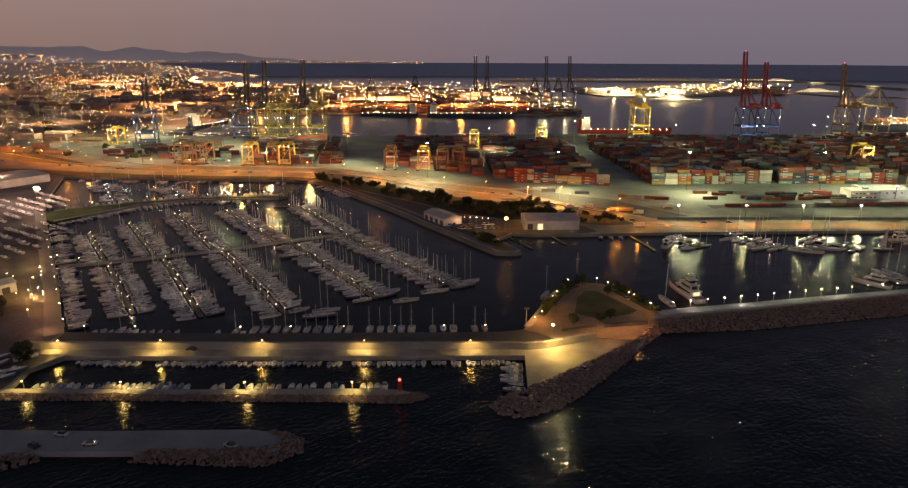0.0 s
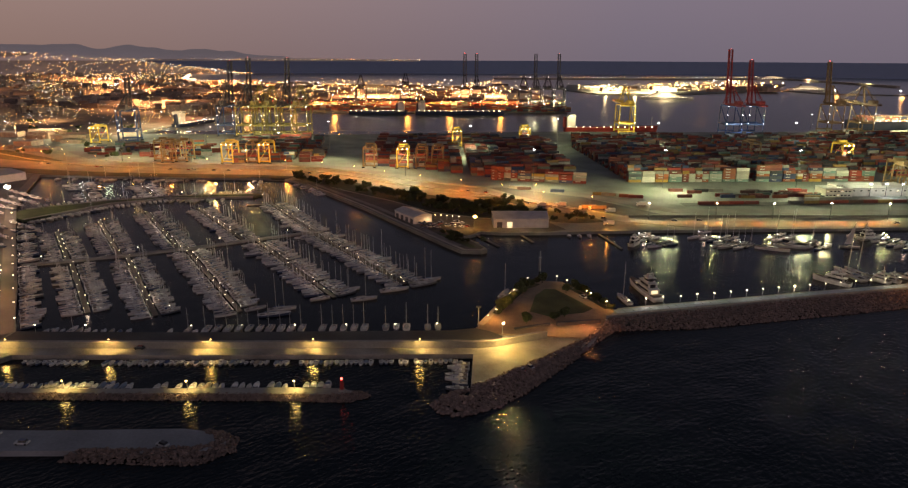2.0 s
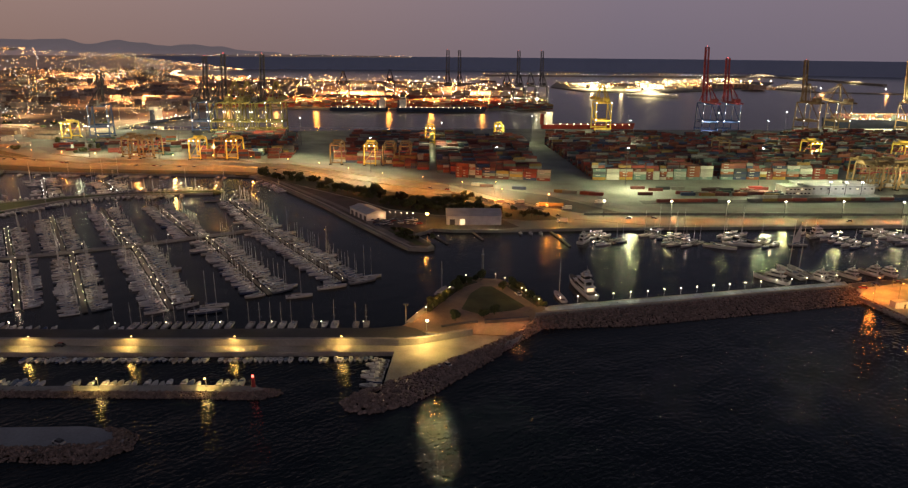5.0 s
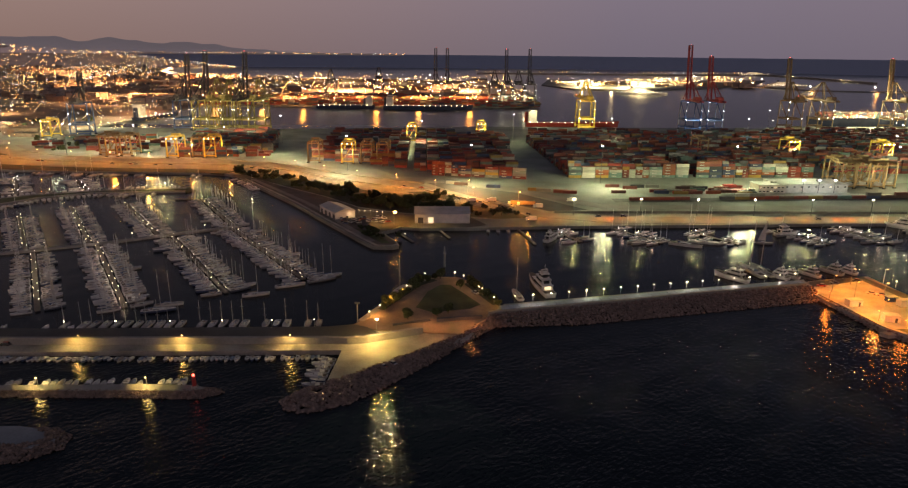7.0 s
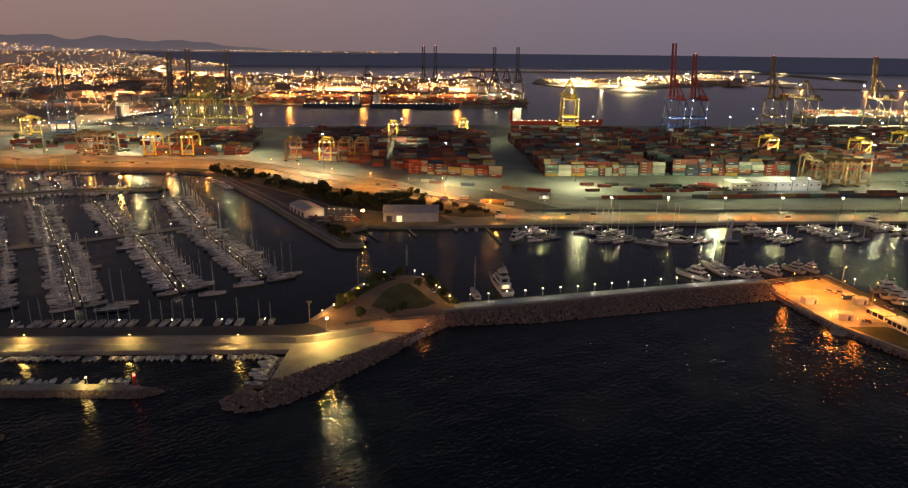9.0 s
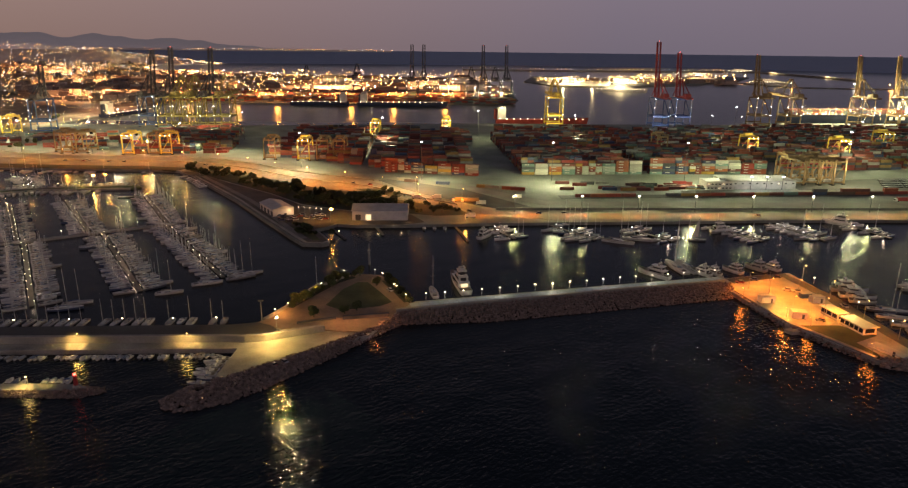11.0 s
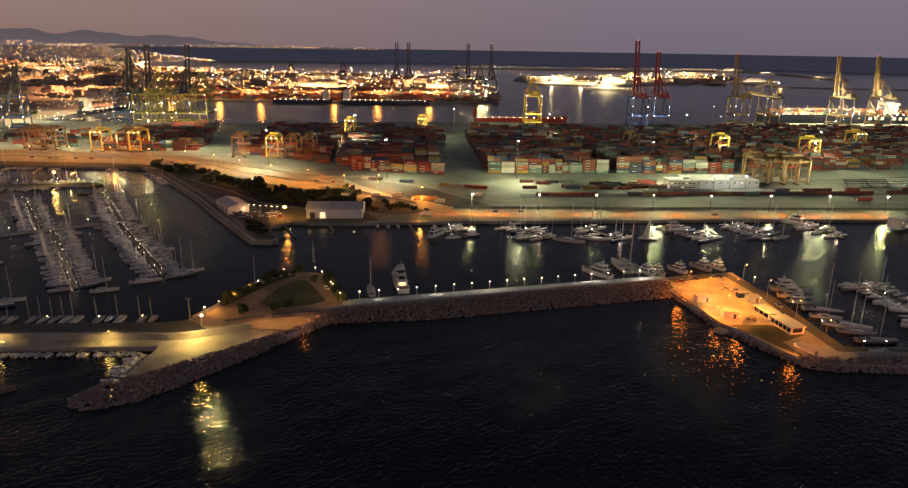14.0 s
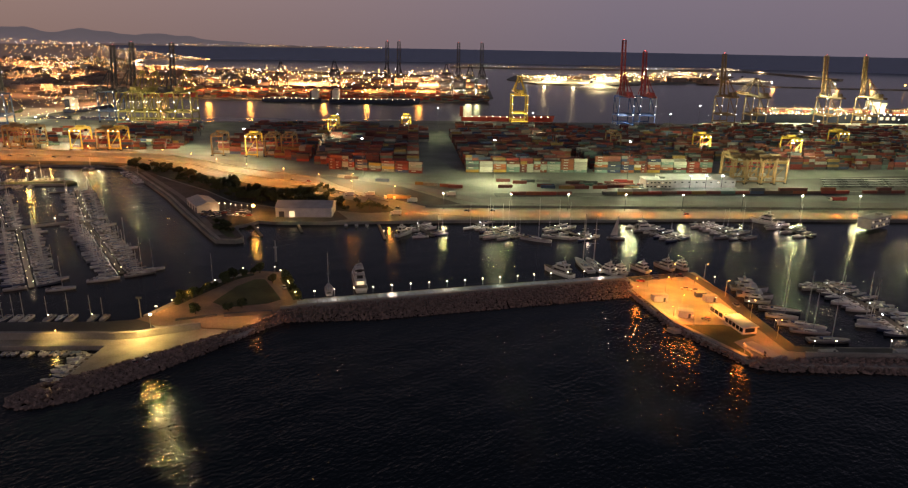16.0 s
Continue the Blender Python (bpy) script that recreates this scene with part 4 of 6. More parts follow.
PONT = [([(-180, 363), (-130, 287)], 0.45), ([(-154, 376), (-97, 284)], 0.6), ([(-126, 394), (-59.5, 289)], 0.75), ([(-88, 414), (-18.8, 309)], 0.85), ([(-57, 436), (15, 330)], 0.85),
        ([(-229.6, 433.6), (-184, 367)], 0.4), ([(-216.4, 464), (-160, 379)], 0.6), ([(-197, 496), (-130, 394)], 0.75), ([(-162, 509), (-96, 414)], 0.8), ([(-109.6, 528), (-56, 438)], 0.5)]
rb = random.Random(21)
for line, share in PONT:
    pontoon(line, 2.4, 6.6)
    (x0, y0), (x1, y1) = line
    d = math.hypot(x1 - x0, y1 - y0)
    g = 0.84 if x0 < -140 else 0.95
    for side in (1, -1):
        berths([(x0 + (x1 - x0) * 0.06, y0 + (y1 - y0) * 0.06), (x1, y1)], side, 3.3 if x0 < -140 else 3.7, share, 1.9, rb, big=0.0 if x0 < -140 else 0.04, gmin=g - 0.05, gmax=g + 0.06)
# boats off the outer ends
for x, y, h, k in [(3, 318, 0.35, 3), (18, 326, 0.5, 3), (22, 333, 0.5, 1), (-10, 305, 0.3, 1), (-50, 284, 0.25, 3), (-47, 291, 0.3, 1)]:
    berth(SAIL[k], x, y, h, 1.05)

# berths along the quay walk, the quay road, the jetty and the apron
berths([(-70, 273.0), (38, 276.4)], -1, 4.6, 0.88, 0.6, rb, skip=0.14, big=0.0, gmin=0.88, gmax=1.0)
berths([(-142, 261.4), (-70, 261.2)], 1, 3.6, 0.12, 0.8, rb, small=True, skip=0.12, gmin=0.7, gmax=0.9)
berths([(-128, 237.6), (-102, 237.7)], -1, 1.95, 0.0, 0.4, rb, small=True, skip=0.03, gmin=0.52, gmax=0.68)
berths([(-96, 237.7), (-24, 238.4)], -1, 1.95, 0.0, 0.4, rb, small=True, skip=0.04, gmin=0.52, gmax=0.68)
berths([(-20, 238.5), (43, 240.2)], -1, 1.95, 0.0, 0.4, rb, small=True, skip=0.04, gmin=0.52, gmax=0.68)
berths([(-133, 213.2), (-72, 212.9)], 1, 2.5, 0.0, 0.4, rb, small=True, skip=0.05, gmin=0.62, gmax=0.77)
berths([(-68, 212.9), (-42, 213.4)], 1, 2.6, 0.0, 0.4, rb, small=True, skip=0.2, gmin=0.62, gmax=0.77)
berths([(-40, 213.6), (-3, 214.2)], 1, 2.6, 0.0, 0.4, rb, small=True, skip=0.12, gmin=0.62, gmax=0.77)
berths([(46.6, 214), (47.6, 236)], 1, 3.3, 0.0, 0.4, rb, skip=0.0, gmin=0.75, gmax=0.85)
# west quay
berths([(-150, 266), (-182, 316), (-208, 356)], -1, 3.9, 0.15, 1.0, rb, skip=0.08)
berths([(-212, 362), (-257, 432), (-268, 450)], -1, 4.2, 0.2, 1.0, rb, skip=0.35)
# upper pier and the inner basin
berths([(-268, 460), (-235, 516), (-200, 539), (-150, 546)], -1, 4.0, 0.15, 1.6, rb, skip=0.12)
berths([(-285, 504), (-245, 533), (-195, 553), (-140, 563)], 1, 4.2, 0.3, 1.6, rb, skip=0.15)
pontoon([(-309, 610), (-262, 535)], 3, 9, cool=True)
berths([(-309, 610), (-266, 541)], 1, 4.4, 0.5, 1.9, rb)
berths([(-309, 610), (-266, 541)], -1, 4.4, 0.3, 1.9, rb, skip=0.5)
pontoon([(-248, 600), (-210, 548)], 3, 9, cool=True)
berths([(-248, 600), (-212, 552)], 1, 4.4, 0.6, 1.9, rb)
berths([(-248, 600), (-212, 552)], -1, 4.4, 0.6, 1.9, rb)
berths([(-345, 636), (-140, 628)], -1, 5.5, 0.3, 1.0, rb, skip=0.3)
berths([(-112, 606), (-74, 553)], 1, 6.0, 0.0, 1.0, rb, skip=0.25)
pontoon([(-126, 519), (-108, 522)], 3, 30)

# south basin: berths under the harbour road and behind the breakwater
for line, share in [([(205, 438), (227, 403)], 0.7), ([(255, 431), (276, 401)], 0.4), ([(314, 438), (334, 402)], 0.25), ([(361, 444), (376, 403)], 0.3), ([(412, 447), (423, 410)], 0.2), ([(163, 433), (176, 405)], 0.2)]:
    pontoon(line, 3, 8, cool=True)
    for side in (1, -1):
        berths(line, side, 5.2, share, 1.9, rb, skip=0.18, big=0.3, gmin=0.85, gmax=1.12)
pontoon([(378, 324), (384, 297), (383, 262), (382, 246)], 3, 14, cool=True)
for side in (1, -1):
    berths([(378, 324), (384, 297), (383, 262), (382, 250)], side, 4.6, 0.25, 1.9, rb, gmin=1.0, gmax=1.3)
for x, y, h, k, g in [(328, 314, -0.2, 1, 0.8), (327.5, 306, -0.35, 1, 0.75), (328, 298.5, -0.4, 2, 0.65)]:
    berth(YACHT[k], x, y, h, g)
for x, y, h, k, g in [(330, 288, -0.35, 3, 1.25), (329.5, 280, -0.35, 1, 1.1), (330.5, 271, -0.42, 3, 1.35), (332, 263, -0.3, 3, 1.1), (334, 252.5, -0.08, 3, 1.2), (64, 309, 1.2, 1, 1.0), (126.5, 301, 1.75, 3, 1.0), (262, 337, 1.75, 3, 1.55), (268, 338, 1.75, 3, 1.5), (232, 404, -0.5, 3, 1.4), (246, 409, -0.4, 3, 1.3)]:
    berth(SAIL[k], x, y, h, g)
for x, y, h, k, g in [(141.5, 305.5, 1.78, 0, 1.0), (250, 329, 2.3, 1, 0.86), (274, 334, 2.2, 2, 0.7), (280, 335, 2.25, 2, 0.62), (293, 338, 2.2, 2, 0.66), (308, 342, 2.2, 2, 0.7), (316, 343, 2.1, 2, 0.62), (153, 404, 0.9, 2, 0.8), (415, 441, 2.4, 2, 1.0), (310, 424, 0.2, 2, 0.9)]:
    berth(YACHT[k], x, y, h, g)
berths([(142, 434), (110, 431.5)], 1, 7.0, 0.0, 1.0, rb, small=True, skip=0.3)
pontoon([(52, 437), (69, 402)], 1.8, 60)
pontoon([(86, 430), (92, 412)], 1.8, 60)
pontoon([(139, 434), (146, 398)], 1.8, 60)
berths([(-95, 583), (-82, 566)], 1, 6, 0.1, 1.0, rb)

# boats laid up ashore on the west yard
for x0, y0, n, m in [(-300, 455, 9, 7), (-240, 366, 8, 6)]:
    for i in range(n):
        for j in range(m):
            if rb.random() < 0.7:
                WAITING.append((MOTOR[rb.choice((0, 3, 0, 2))], pose(x0 - i * 6.5 + j * 2.5 + rb.uniform(-0.6, 0.6), y0 + i * 4.5 + j * 11, 2.6, 0, 0, 58 + rb.uniform(-6, 6))))
for x, y in [(-150, 232), (-155, 226), (-160, 233), (-153, 219), (-148, 222), (-163, 222), (-158, 214), (-166, 229), (-147, 216), (-172, 218), (-170, 235)]:
    WAITING.append((MOTOR[rb.choice((0, 2))], pose(x, y, 2.5, 0, 0, rb.uniform(-70, -30))))
moor()


# ---- lamps ----
def street_lamp(height, glow_mat, label, reach=1.2, size=0.45, double=False):
    t = thing("street_lamp", label, "lamp", "street lamps")
    part("pole", Shape().tube((0, 0, 0), (0, 0, height), 0.13, 0.08, 6), M_STEEL, t)
    for sx in ((-1, 1) if double else (1,)):
        a = part("arm", Shape().beam((0, 0, height), (sx * reach, 0, height + 0.2), 0.09), M_STEEL, t)
        part("lantern", Shape().ball((sx * reach, 0, height + 0.15), size, 0.7), glow_mat, a, "", True)
    return t


def lantern_post(height, glow_mat, label, size=0.28):
    t = thing("lantern_post", label, "lamp", "promenade lamps")
    part("pole", Shape().tube((0, 0, 0), (0, 0, height), 0.09, 0.07, 6), M_STEEL, t)
    part("globe", Shape().ball((0, 0, height + size * 0.8), size), glow_mat, t, "", True)
    return t


def mast_light(height, label, k=1.0):
    t = thing("light_mast", label, "floodlight", "yard floodlight masts")
    part("mast", Shape().tube((0, 0, 0), (0, 0, height), 0.3, 0.16, 7), M_GREY, t)
    part("platform", Shape().box(0, 0, height - 0.4, 1.6, 0.9, 0.3), M_STEEL, t)
    part("floodlights", Shape().box(0, 0, height - 0.1, 1.8 * k, 0.9 * k, 0.6 * k), G_COOL, t, "glaring white floodlight bank")
    return t


def place(proto, pts, z, turn=0.0):
    for i, p in enumerate(pts):
        m = pose(p[0], p[1], z, 0, 0, turn)
        if i == 0 and proto not in used:
            used.add(proto)
            proto.matrix_basis = m
        else:
            copy_thing(proto, m)


# spots added at the apron lamp, thrown low across the harbour mouth for its glitter
for a in (-15, -7, 1, 9, 17, 25, 33):
    d = bpy.data.lights.new("sea_floodlight", "SPOT")
    d.energy, d.color, d.shadow_soft_size, d.spot_size, d.spot_blend = 270000, (1.0, 0.76, 0.36), 0.7, radians(9.5), 0.7
    new("sea_floodlight", d).matrix_basis = look((61, 253.6, 10.6), (61 + 82 * math.sin(radians(a)), 253.6 - 82 * math.cos(radians(a)), -0.5))
# quay road
wall_lamp = street_lamp(0.8, G_AMBER, "yellow wall lamp above the quay road", 0.8, 0.24)
place(wall_lamp, [(x, 245.3 + (x + 140) * 0.0135) for x in (-139.8, -98.5, -57.6, -16.2, 26.9)], 4.94, -90)
for x in (-181, -139.8, -98.5, -57.6, -16.2, 26.9):
    flood(x, 241.6 + (x + 140) * 0.0135, 6.8, 2300, (1.0, 0.6, 0.16), 0.5, None, 160)
    point_light(x, 242.5 + (x + 140) * 0.0135, 5.6, 240, (1.0, 0.7, 0.2), 0.4)
apron_lamp = street_lamp(7.5, G_WARM, "bright street lamp over the apron", 0.3, 0.7)
place(apron_lamp, [(61.0, 254.6)], 2.0)
point_light(61.5, 245.5, 9.0, 10500, (1.0, 0.64, 0.17), 0.8)
walk_lamp = lantern_post(3.2, G_WARM, "small white lamp on the berthing walk")
place(walk_lamp, [(x, 259.2 + (x + 74) * 0.034 if x > -74 else 259.2) for x in (-136.9, -115.3, -70.6, -49.4, -26.9, -5.2, 15.7, 33.6)], 2.6)
# jetty
for x in (-133, -98, -54, -16):
    flood(x, 211.6, 5.6, 2400, (1.0, 0.66, 0.2), 0.8)
    point_light(x, 209.5, 4.0, 260, (1.0, 0.72, 0.2), 0.5)
jl = street_lamp(3.4, G_AMBER, "yellow lamp on the narrow jetty", 0.5, 0.3)
place(jl, [(-133, 211.4), (-98, 211.4), (-54, 211.6), (-16, 212.2)], 1.6, -90)
# island
isl = lantern_post(3.0, G_WARM, "small globe lamp on the park island path")
place(isl, [(56, 273), (60, 280), (63, 287), (66, 294), (68, 301), (70.5, 307), (75, 319), (79, 325.5), (94.5, 327.8), (99, 322), (101, 317), (106, 306), (107.5, 303), (112.6, 291.5)], 2.5)
for x, y, w in [(58.5, 275, 2600), (64, 287, 2400), (69, 299, 1700), (76, 316, 900), (98, 320, 800), (106, 304, 900), (112, 288, 700)]:
    point_light(x, y, 6.5, w * 0.9, (1.0, 0.4, 0.08), 0.3)
for x, y in ((84, 262), (101, 264)):
    flood(x, y, 8.0, 2400, (1.0, 0.36, 0.12), 0.4)
# promenade of the breakwater
prom = [(x + (x - 120) * 0.0, y) for x, y, h in along([(122, 288.4), (164, 298.2), (220, 311.6), (276, 324.4)], 9.0)]
pl = lantern_post(3.6, G_WARM, "warm globe lamp on the breakwater promenade")
place(pl, prom, 3.7)
for x, y in prom[1::3]:
    point_light(x, y - 1.0, 6.3, 700, (1.0, 0.82, 0.6), 0.3)
# platform
pf = street_lamp(8.5, G_SODIUM, "orange sodium street lamp on the platform", 1.0, 0.3)
PLAT = [(284, 311), (290, 302), (303, 300), (289, 278), (302, 275), (317, 322), (318, 298), (318.5, 272), (319.5, 250), (300, 322)]
place(pf, PLAT, 2.0)
for x, y in PLAT[:5]:
    flood(x, y, 10.0, 16500, (1.0, 0.25, 0.02), 0.5, None, 140)
EDGE = [(276, 299), (284.5, 274), (289.5, 263), (299.5, 236)]
place(street_lamp(4.4, G_SODIUM, "short orange lamp at the platform edge", 0.6, 0.16), EDGE, 2.0, 160)
for x, y in EDGE:
    point_light(x - 0.8, y - 0.3, 5.8, 2100 if y > 250 else 1500, (1.0, 0.27, 0.03), 0.9)
for x, y in PLAT[5:]:
    flood(x - 3, y, 9.0, 7000, (1.0, 0.22, 0.012), 0.5)
# two lights added to brighten the white cabin and the pavilion roof
point_light(287.5, 279, 5.5, 3500, (1.0, 0.6, 0.16), 0.4)
point_light(309, 266.5, 8.5, 3000, (1.0, 0.55, 0.13), 0.4)
place(walk_lamp, [(330, 241), (339, 241), (362, 241.6), (390, 241.6), (324.5, 262), (323, 284), (321, 318)], 2.0)
# harbour road, sodium
sod = street_lamp(11, G_SODIUM, "tall orange sodium street lamp beside the harbour road", 2.0, 0.5)
RL = [(x, y) for x, y, h in along(MEDIAN, 42)]
place(sod, RL, 2.1, -90)
for x, y in RL:
    point_light(x, y - 2, 11.5, 29000 if x < -60 else 30000, (1.0, 0.27, 0.03), 0.6)
# added lights with no posts tint the eastern road strip red-orange, stronger by turns
for k in range(42):
    flood(158 + k * 12.5, 457.5 + k * 0.18, 5.0, 4600 + 5000 * max(0, math.sin(k * 0.55)) ** 2, (1.0, 0.14, 0.007), 0.5, None, 140)
place(sod, [(108, 548), (145.5, 499.5)], 2.1, -60)
for x, y in ((108, 548), (145.5, 499.5)):
    point_light(x, y - 2, 11.0, 26000, (1.0, 0.3, 0.04), 0.6)
# lamp added at the quay edge by the gangway, only for an orange reflection
place(street_lamp(4.4, G_SODIUM, "added short orange lamp at the quay edge, there for its reflection", 0.6, 0.16), [(146, 440.5)], 2.0, -90)
point_light(146, 439.2, 6.0, 2400, (1.0, 0.4, 0.06), 0.9)
spit_lamp = street_lamp(9, G_SODIUM, "glaring orange lamp on the quay", 0.6, 1.5)
place(spit_lamp, [(54.3, 438)], 2.1)
point_light(54.3, 440, 12.5, 13000, (1.0, 0.4, 0.07), 0.8)
place(walk_lamp, [(p[0], p[1]) for p in along([(18, 470), (46, 462)], 4.5)], 2.1)
for x, y in [(102, 433), (87, 432), (72, 433), (22, 458), (40, 448), (47, 448)]:
    flood(x, y, 6.0, 1100, (1.0, 0.72, 0.4), 0.3)
# yard floodlights
FL = [(230, 593), (353, 596), (112, 592), (505, 602), (-8, 650), (571, 996), (-286, 873), (-330, 735), (-250, 728), (-150, 722), (560, 690), (640, 800), (300, 850), (480, 860), (60, 800), (180, 900), (-120, 850)]
fm = mast_light(34, "tall steel floodlight mast in the container yard")
place(fm, FL, 2.0)
for x, y in FL:
    if -100 < x < 120:
        flood(x, y - 24, 26, 105000, (1.0, 1.0, 0.52), 2.0)
    elif x > -100:
        point_light(x, y - 24, 25, 18000 if y > 780 else 95000 if y < 603 and 100 < x < 400 else 50000, (1.0, 1.0, 0.52), 2.0)
for x, y in [(-345, 752), (-300, 762), (-250, 748), (-215, 752), (-150, 742), (-100, 742), (-290, 830), (-240, 850), (-330, 880), (-60, 700)]:
    flood(x, y, 22, 42000, (1.0, 1.0, 0.55), 1.5)
low = mast_light(12, "floodlight mast beside the yard road", 0.65)
# fill lights added without masts, to brighten the eastern yard and its stacks
for x, y in [(590, 606), (670, 612), (420, 600), (760, 615)]:
    point_light(x, y, 27, 34000, (1.0, 1.0, 0.52), 2.0)
FR = [(x, 471 + (x - 183) * 0.016) for x in (183, 232.5, 274.5, 317, 360, 405, 449.5, 494, 540, 597)]
place(low, FR, 2.0)
for x, y in FR:
    point_light(x, y - 1.4, 13.4, 7500, (1.0, 0.95, 0.42), 0.8)
# west quay
wq = [(-150.5, 267), (-163, 286), (-175.5, 305), (-188, 324.7), (-201, 344.5), (-209, 363), (-211, 360), (-224, 380), (-235, 397), (-205.5, 341), (-200, 333), (-196.7, 327.4), (-215.7, 329), (-205, 313), (-209.6, 325), (-206, 319.7), (-177.5, 297.6), (-172.7, 277.8), (-262, 438), (-280, 466)]
place(lantern_post(3.6, G_WARM, "warm lamp along the west quay"), wq, 2.2)
for x, y in [(-153, 262), (-167, 284), (-180, 304), (-205, 345), (-228, 382), (-262, 436), (-285, 470)]:
    point_light(x - 3, y, 6.5, 1300, (1.0, 0.42, 0.18), 0.4)
for x, y in [(-218, 352), (-236, 353), (-254, 354)]:
    point_light(x, y, 6, 2200, (1.0, 0.6, 0.2), 0.4)
big = street_lamp(18, G_WARM, "glaring floodlight mast on the west quay", 0.8, 2.4)
place(big, [(-297, 490)], 2.0)
point_light(-297, 488, 22, 16000, (1.0, 0.66, 0.45), 1.2)
flood(-297, 488, 24, 170000, (1.0, 0.62, 0.45), 1.2, (-350, 525, 2), 105)
# added lights with no lamp of their own lift the boatyard ground
for x, y in [(-330, 440), (-350, 530), (-400, 600), (-300, 380)]:
    point_light(x, y, 14, 5000, (1.0, 0.55, 0.32), 1.0)
point_light(-187, 303, 4.5, 6000, (1.0, 0.5, 0.12), 0.5)
place(sod, [(-186, 302)], 2.0)
place(walk_lamp, [(-190, 306), (-184, 299), (-187, 309), (-181, 303), (-193, 301)], 2.0)
place(walk_lamp, [(-283, 501), (-268, 512), (-250, 525), (-235, 536), (-215, 545), (-190, 550), (-165, 556), (-145, 560), (-196, 362), (-150, 382), (-108, 404), (-70, 425)], 1.4)
for x, y in [(-262, 500), (-225, 535), (-150, 553)]:
    point_light(x, y, 5, 600, (1.0, 0.75, 0.35), 0.3)
point_light(-164, 555, 8, 5000, (1.0, 0.6, 0.14), 1.0)
place(spit_lamp, [(-164, 557)], 1.5)
point_light(-318, 634, 6, 140, (0.9, 0.95, 1.0), 1.0)


# ---- container yard ----
def container_mesh(length):
    """Corner posts proud of slightly recessed ribbed sides."""
    s = Shape()
    w, h = 2.44, 2.59
    s.box(0, 0, 0.08, length - 0.1, w - 0.1, h - 0.14)
    for sx in (-1, 1):
        for sy in (-1, 1):
            s.box(sx * (length / 2 - 0.08), sy * (w / 2 - 0.08), 0, 0.16, 0.16, h)
    for sy in (-1, 1):
        s.box(0, sy * (w / 2 - 0.05), h - 0.12, length, 0.1, 0.12)
        s.box(0, sy * (w / 2 - 0.05), 0, length, 0.1, 0.14)
    plain = len(s.f)
    for sy in (-1, 1):
        s.box(-length * 0.12, sy * (w / 2 - 0.04), 1.3, length * 0.36, 0.04, 0.75)
    out = []
    for i, m in enumerate(M_CONT):
        me = s.mesh("container", m)
        me.materials.append(M_MARK if i % 3 else m)
        me.polygons.foreach_set("material_index", [0] * plain + [1] * (len(s.f) - plain))
        out.append(me)
    return out


C40, C20 = container_mesh(12.19), container_mesh(6.06)
LABEL = {0: "painted steel shipping container in a stack", 1: "short steel shipping container in a stack"}
n_single = 0


def stack(x, y, tiers, turn, short, loose, rr, z0=2.0):
    """One stack: separate containers near the road, joined ones behind."""
    global n_single
    own = rr.randrange(len(M_CONT)) if x > 180 else rr.choice((1, 4, 7, 9, 5, 7, 3, 1, 11, 0, 8))
    for k in range(tiers):
        z = z0 + k * 2.6
        jx, jt = rr.uniform(-0.08, 0.08), rr.uniform(-0.006, 0.006)
        if loose is None and n_single < 330:
            n_single += 1
            ob = new("container", (C20 if short else C40)[own if rr.random() < 0.42 else rr.randrange(len(M_CONT)) if x > 180 else rr.choice((1, 4, 7, 9, 2, 8, 3, 5, 1))])
            ob.matrix_basis = pose(x + jx, y, z, 0, 0, math.degrees(turn + jt))
            tagged(ob, LABEL[short], "container", "stacked shipping containers")
        else:
            (loose or REST).box(x + jx, y, z, 6.06 if short else 12.19, 2.44, 2.56, turn + jt)


REST = Shape()


def block(origin, turn, cols, rows, tiers, rr, near=0, gap_every=6, fill=0.86, outline=None):
    """Stacks in rows; cols along the long side of the containers, rows behind one another. The first rows nearest the road are single things."""
    c, q = math.cos(turn), math.sin(turn)
    for r in range(rows):
        y = r * 2.75 + (r // gap_every) * 5.5
        for k in range(cols):
            x = k * 13.0 + (k // 9) * 7
            px, py = origin[0] + x * c - y * q, origin[1] + x * q + y * c
            if outline and not inside(px, py, outline):
                continue
            n = 0 if rr.random() > fill else max(1, min(tiers, int(rr.gauss(tiers - 1.1, 1.3))))
            if r < near:
                n = max(tiers - 2, n)
            if not n:
                continue
            if rr.random() < 0.25:
                stack(px - 3.07 * c, py - 3.07 * q, n, turn, 1, None if r < near else REST, rr)
                stack(px + 3.07 * c, py + 3.07 * q, max(1, n - rr.choice((0, 1))), turn, 1, None if r < near else REST, rr)
            else:
                stack(px, py, n, turn, 0, None if r < near else REST, rr)


def inside(x, y, poly):
    hit = False
    for (x0, y0), (x1, y1) in zip(poly, poly[1:] + poly[:1]):
        if (y0 > y) != (y1 > y) and x < (x1 - x0) * (y - y0) / (y1 - y0) + x0:
            hit = not hit
    return hit


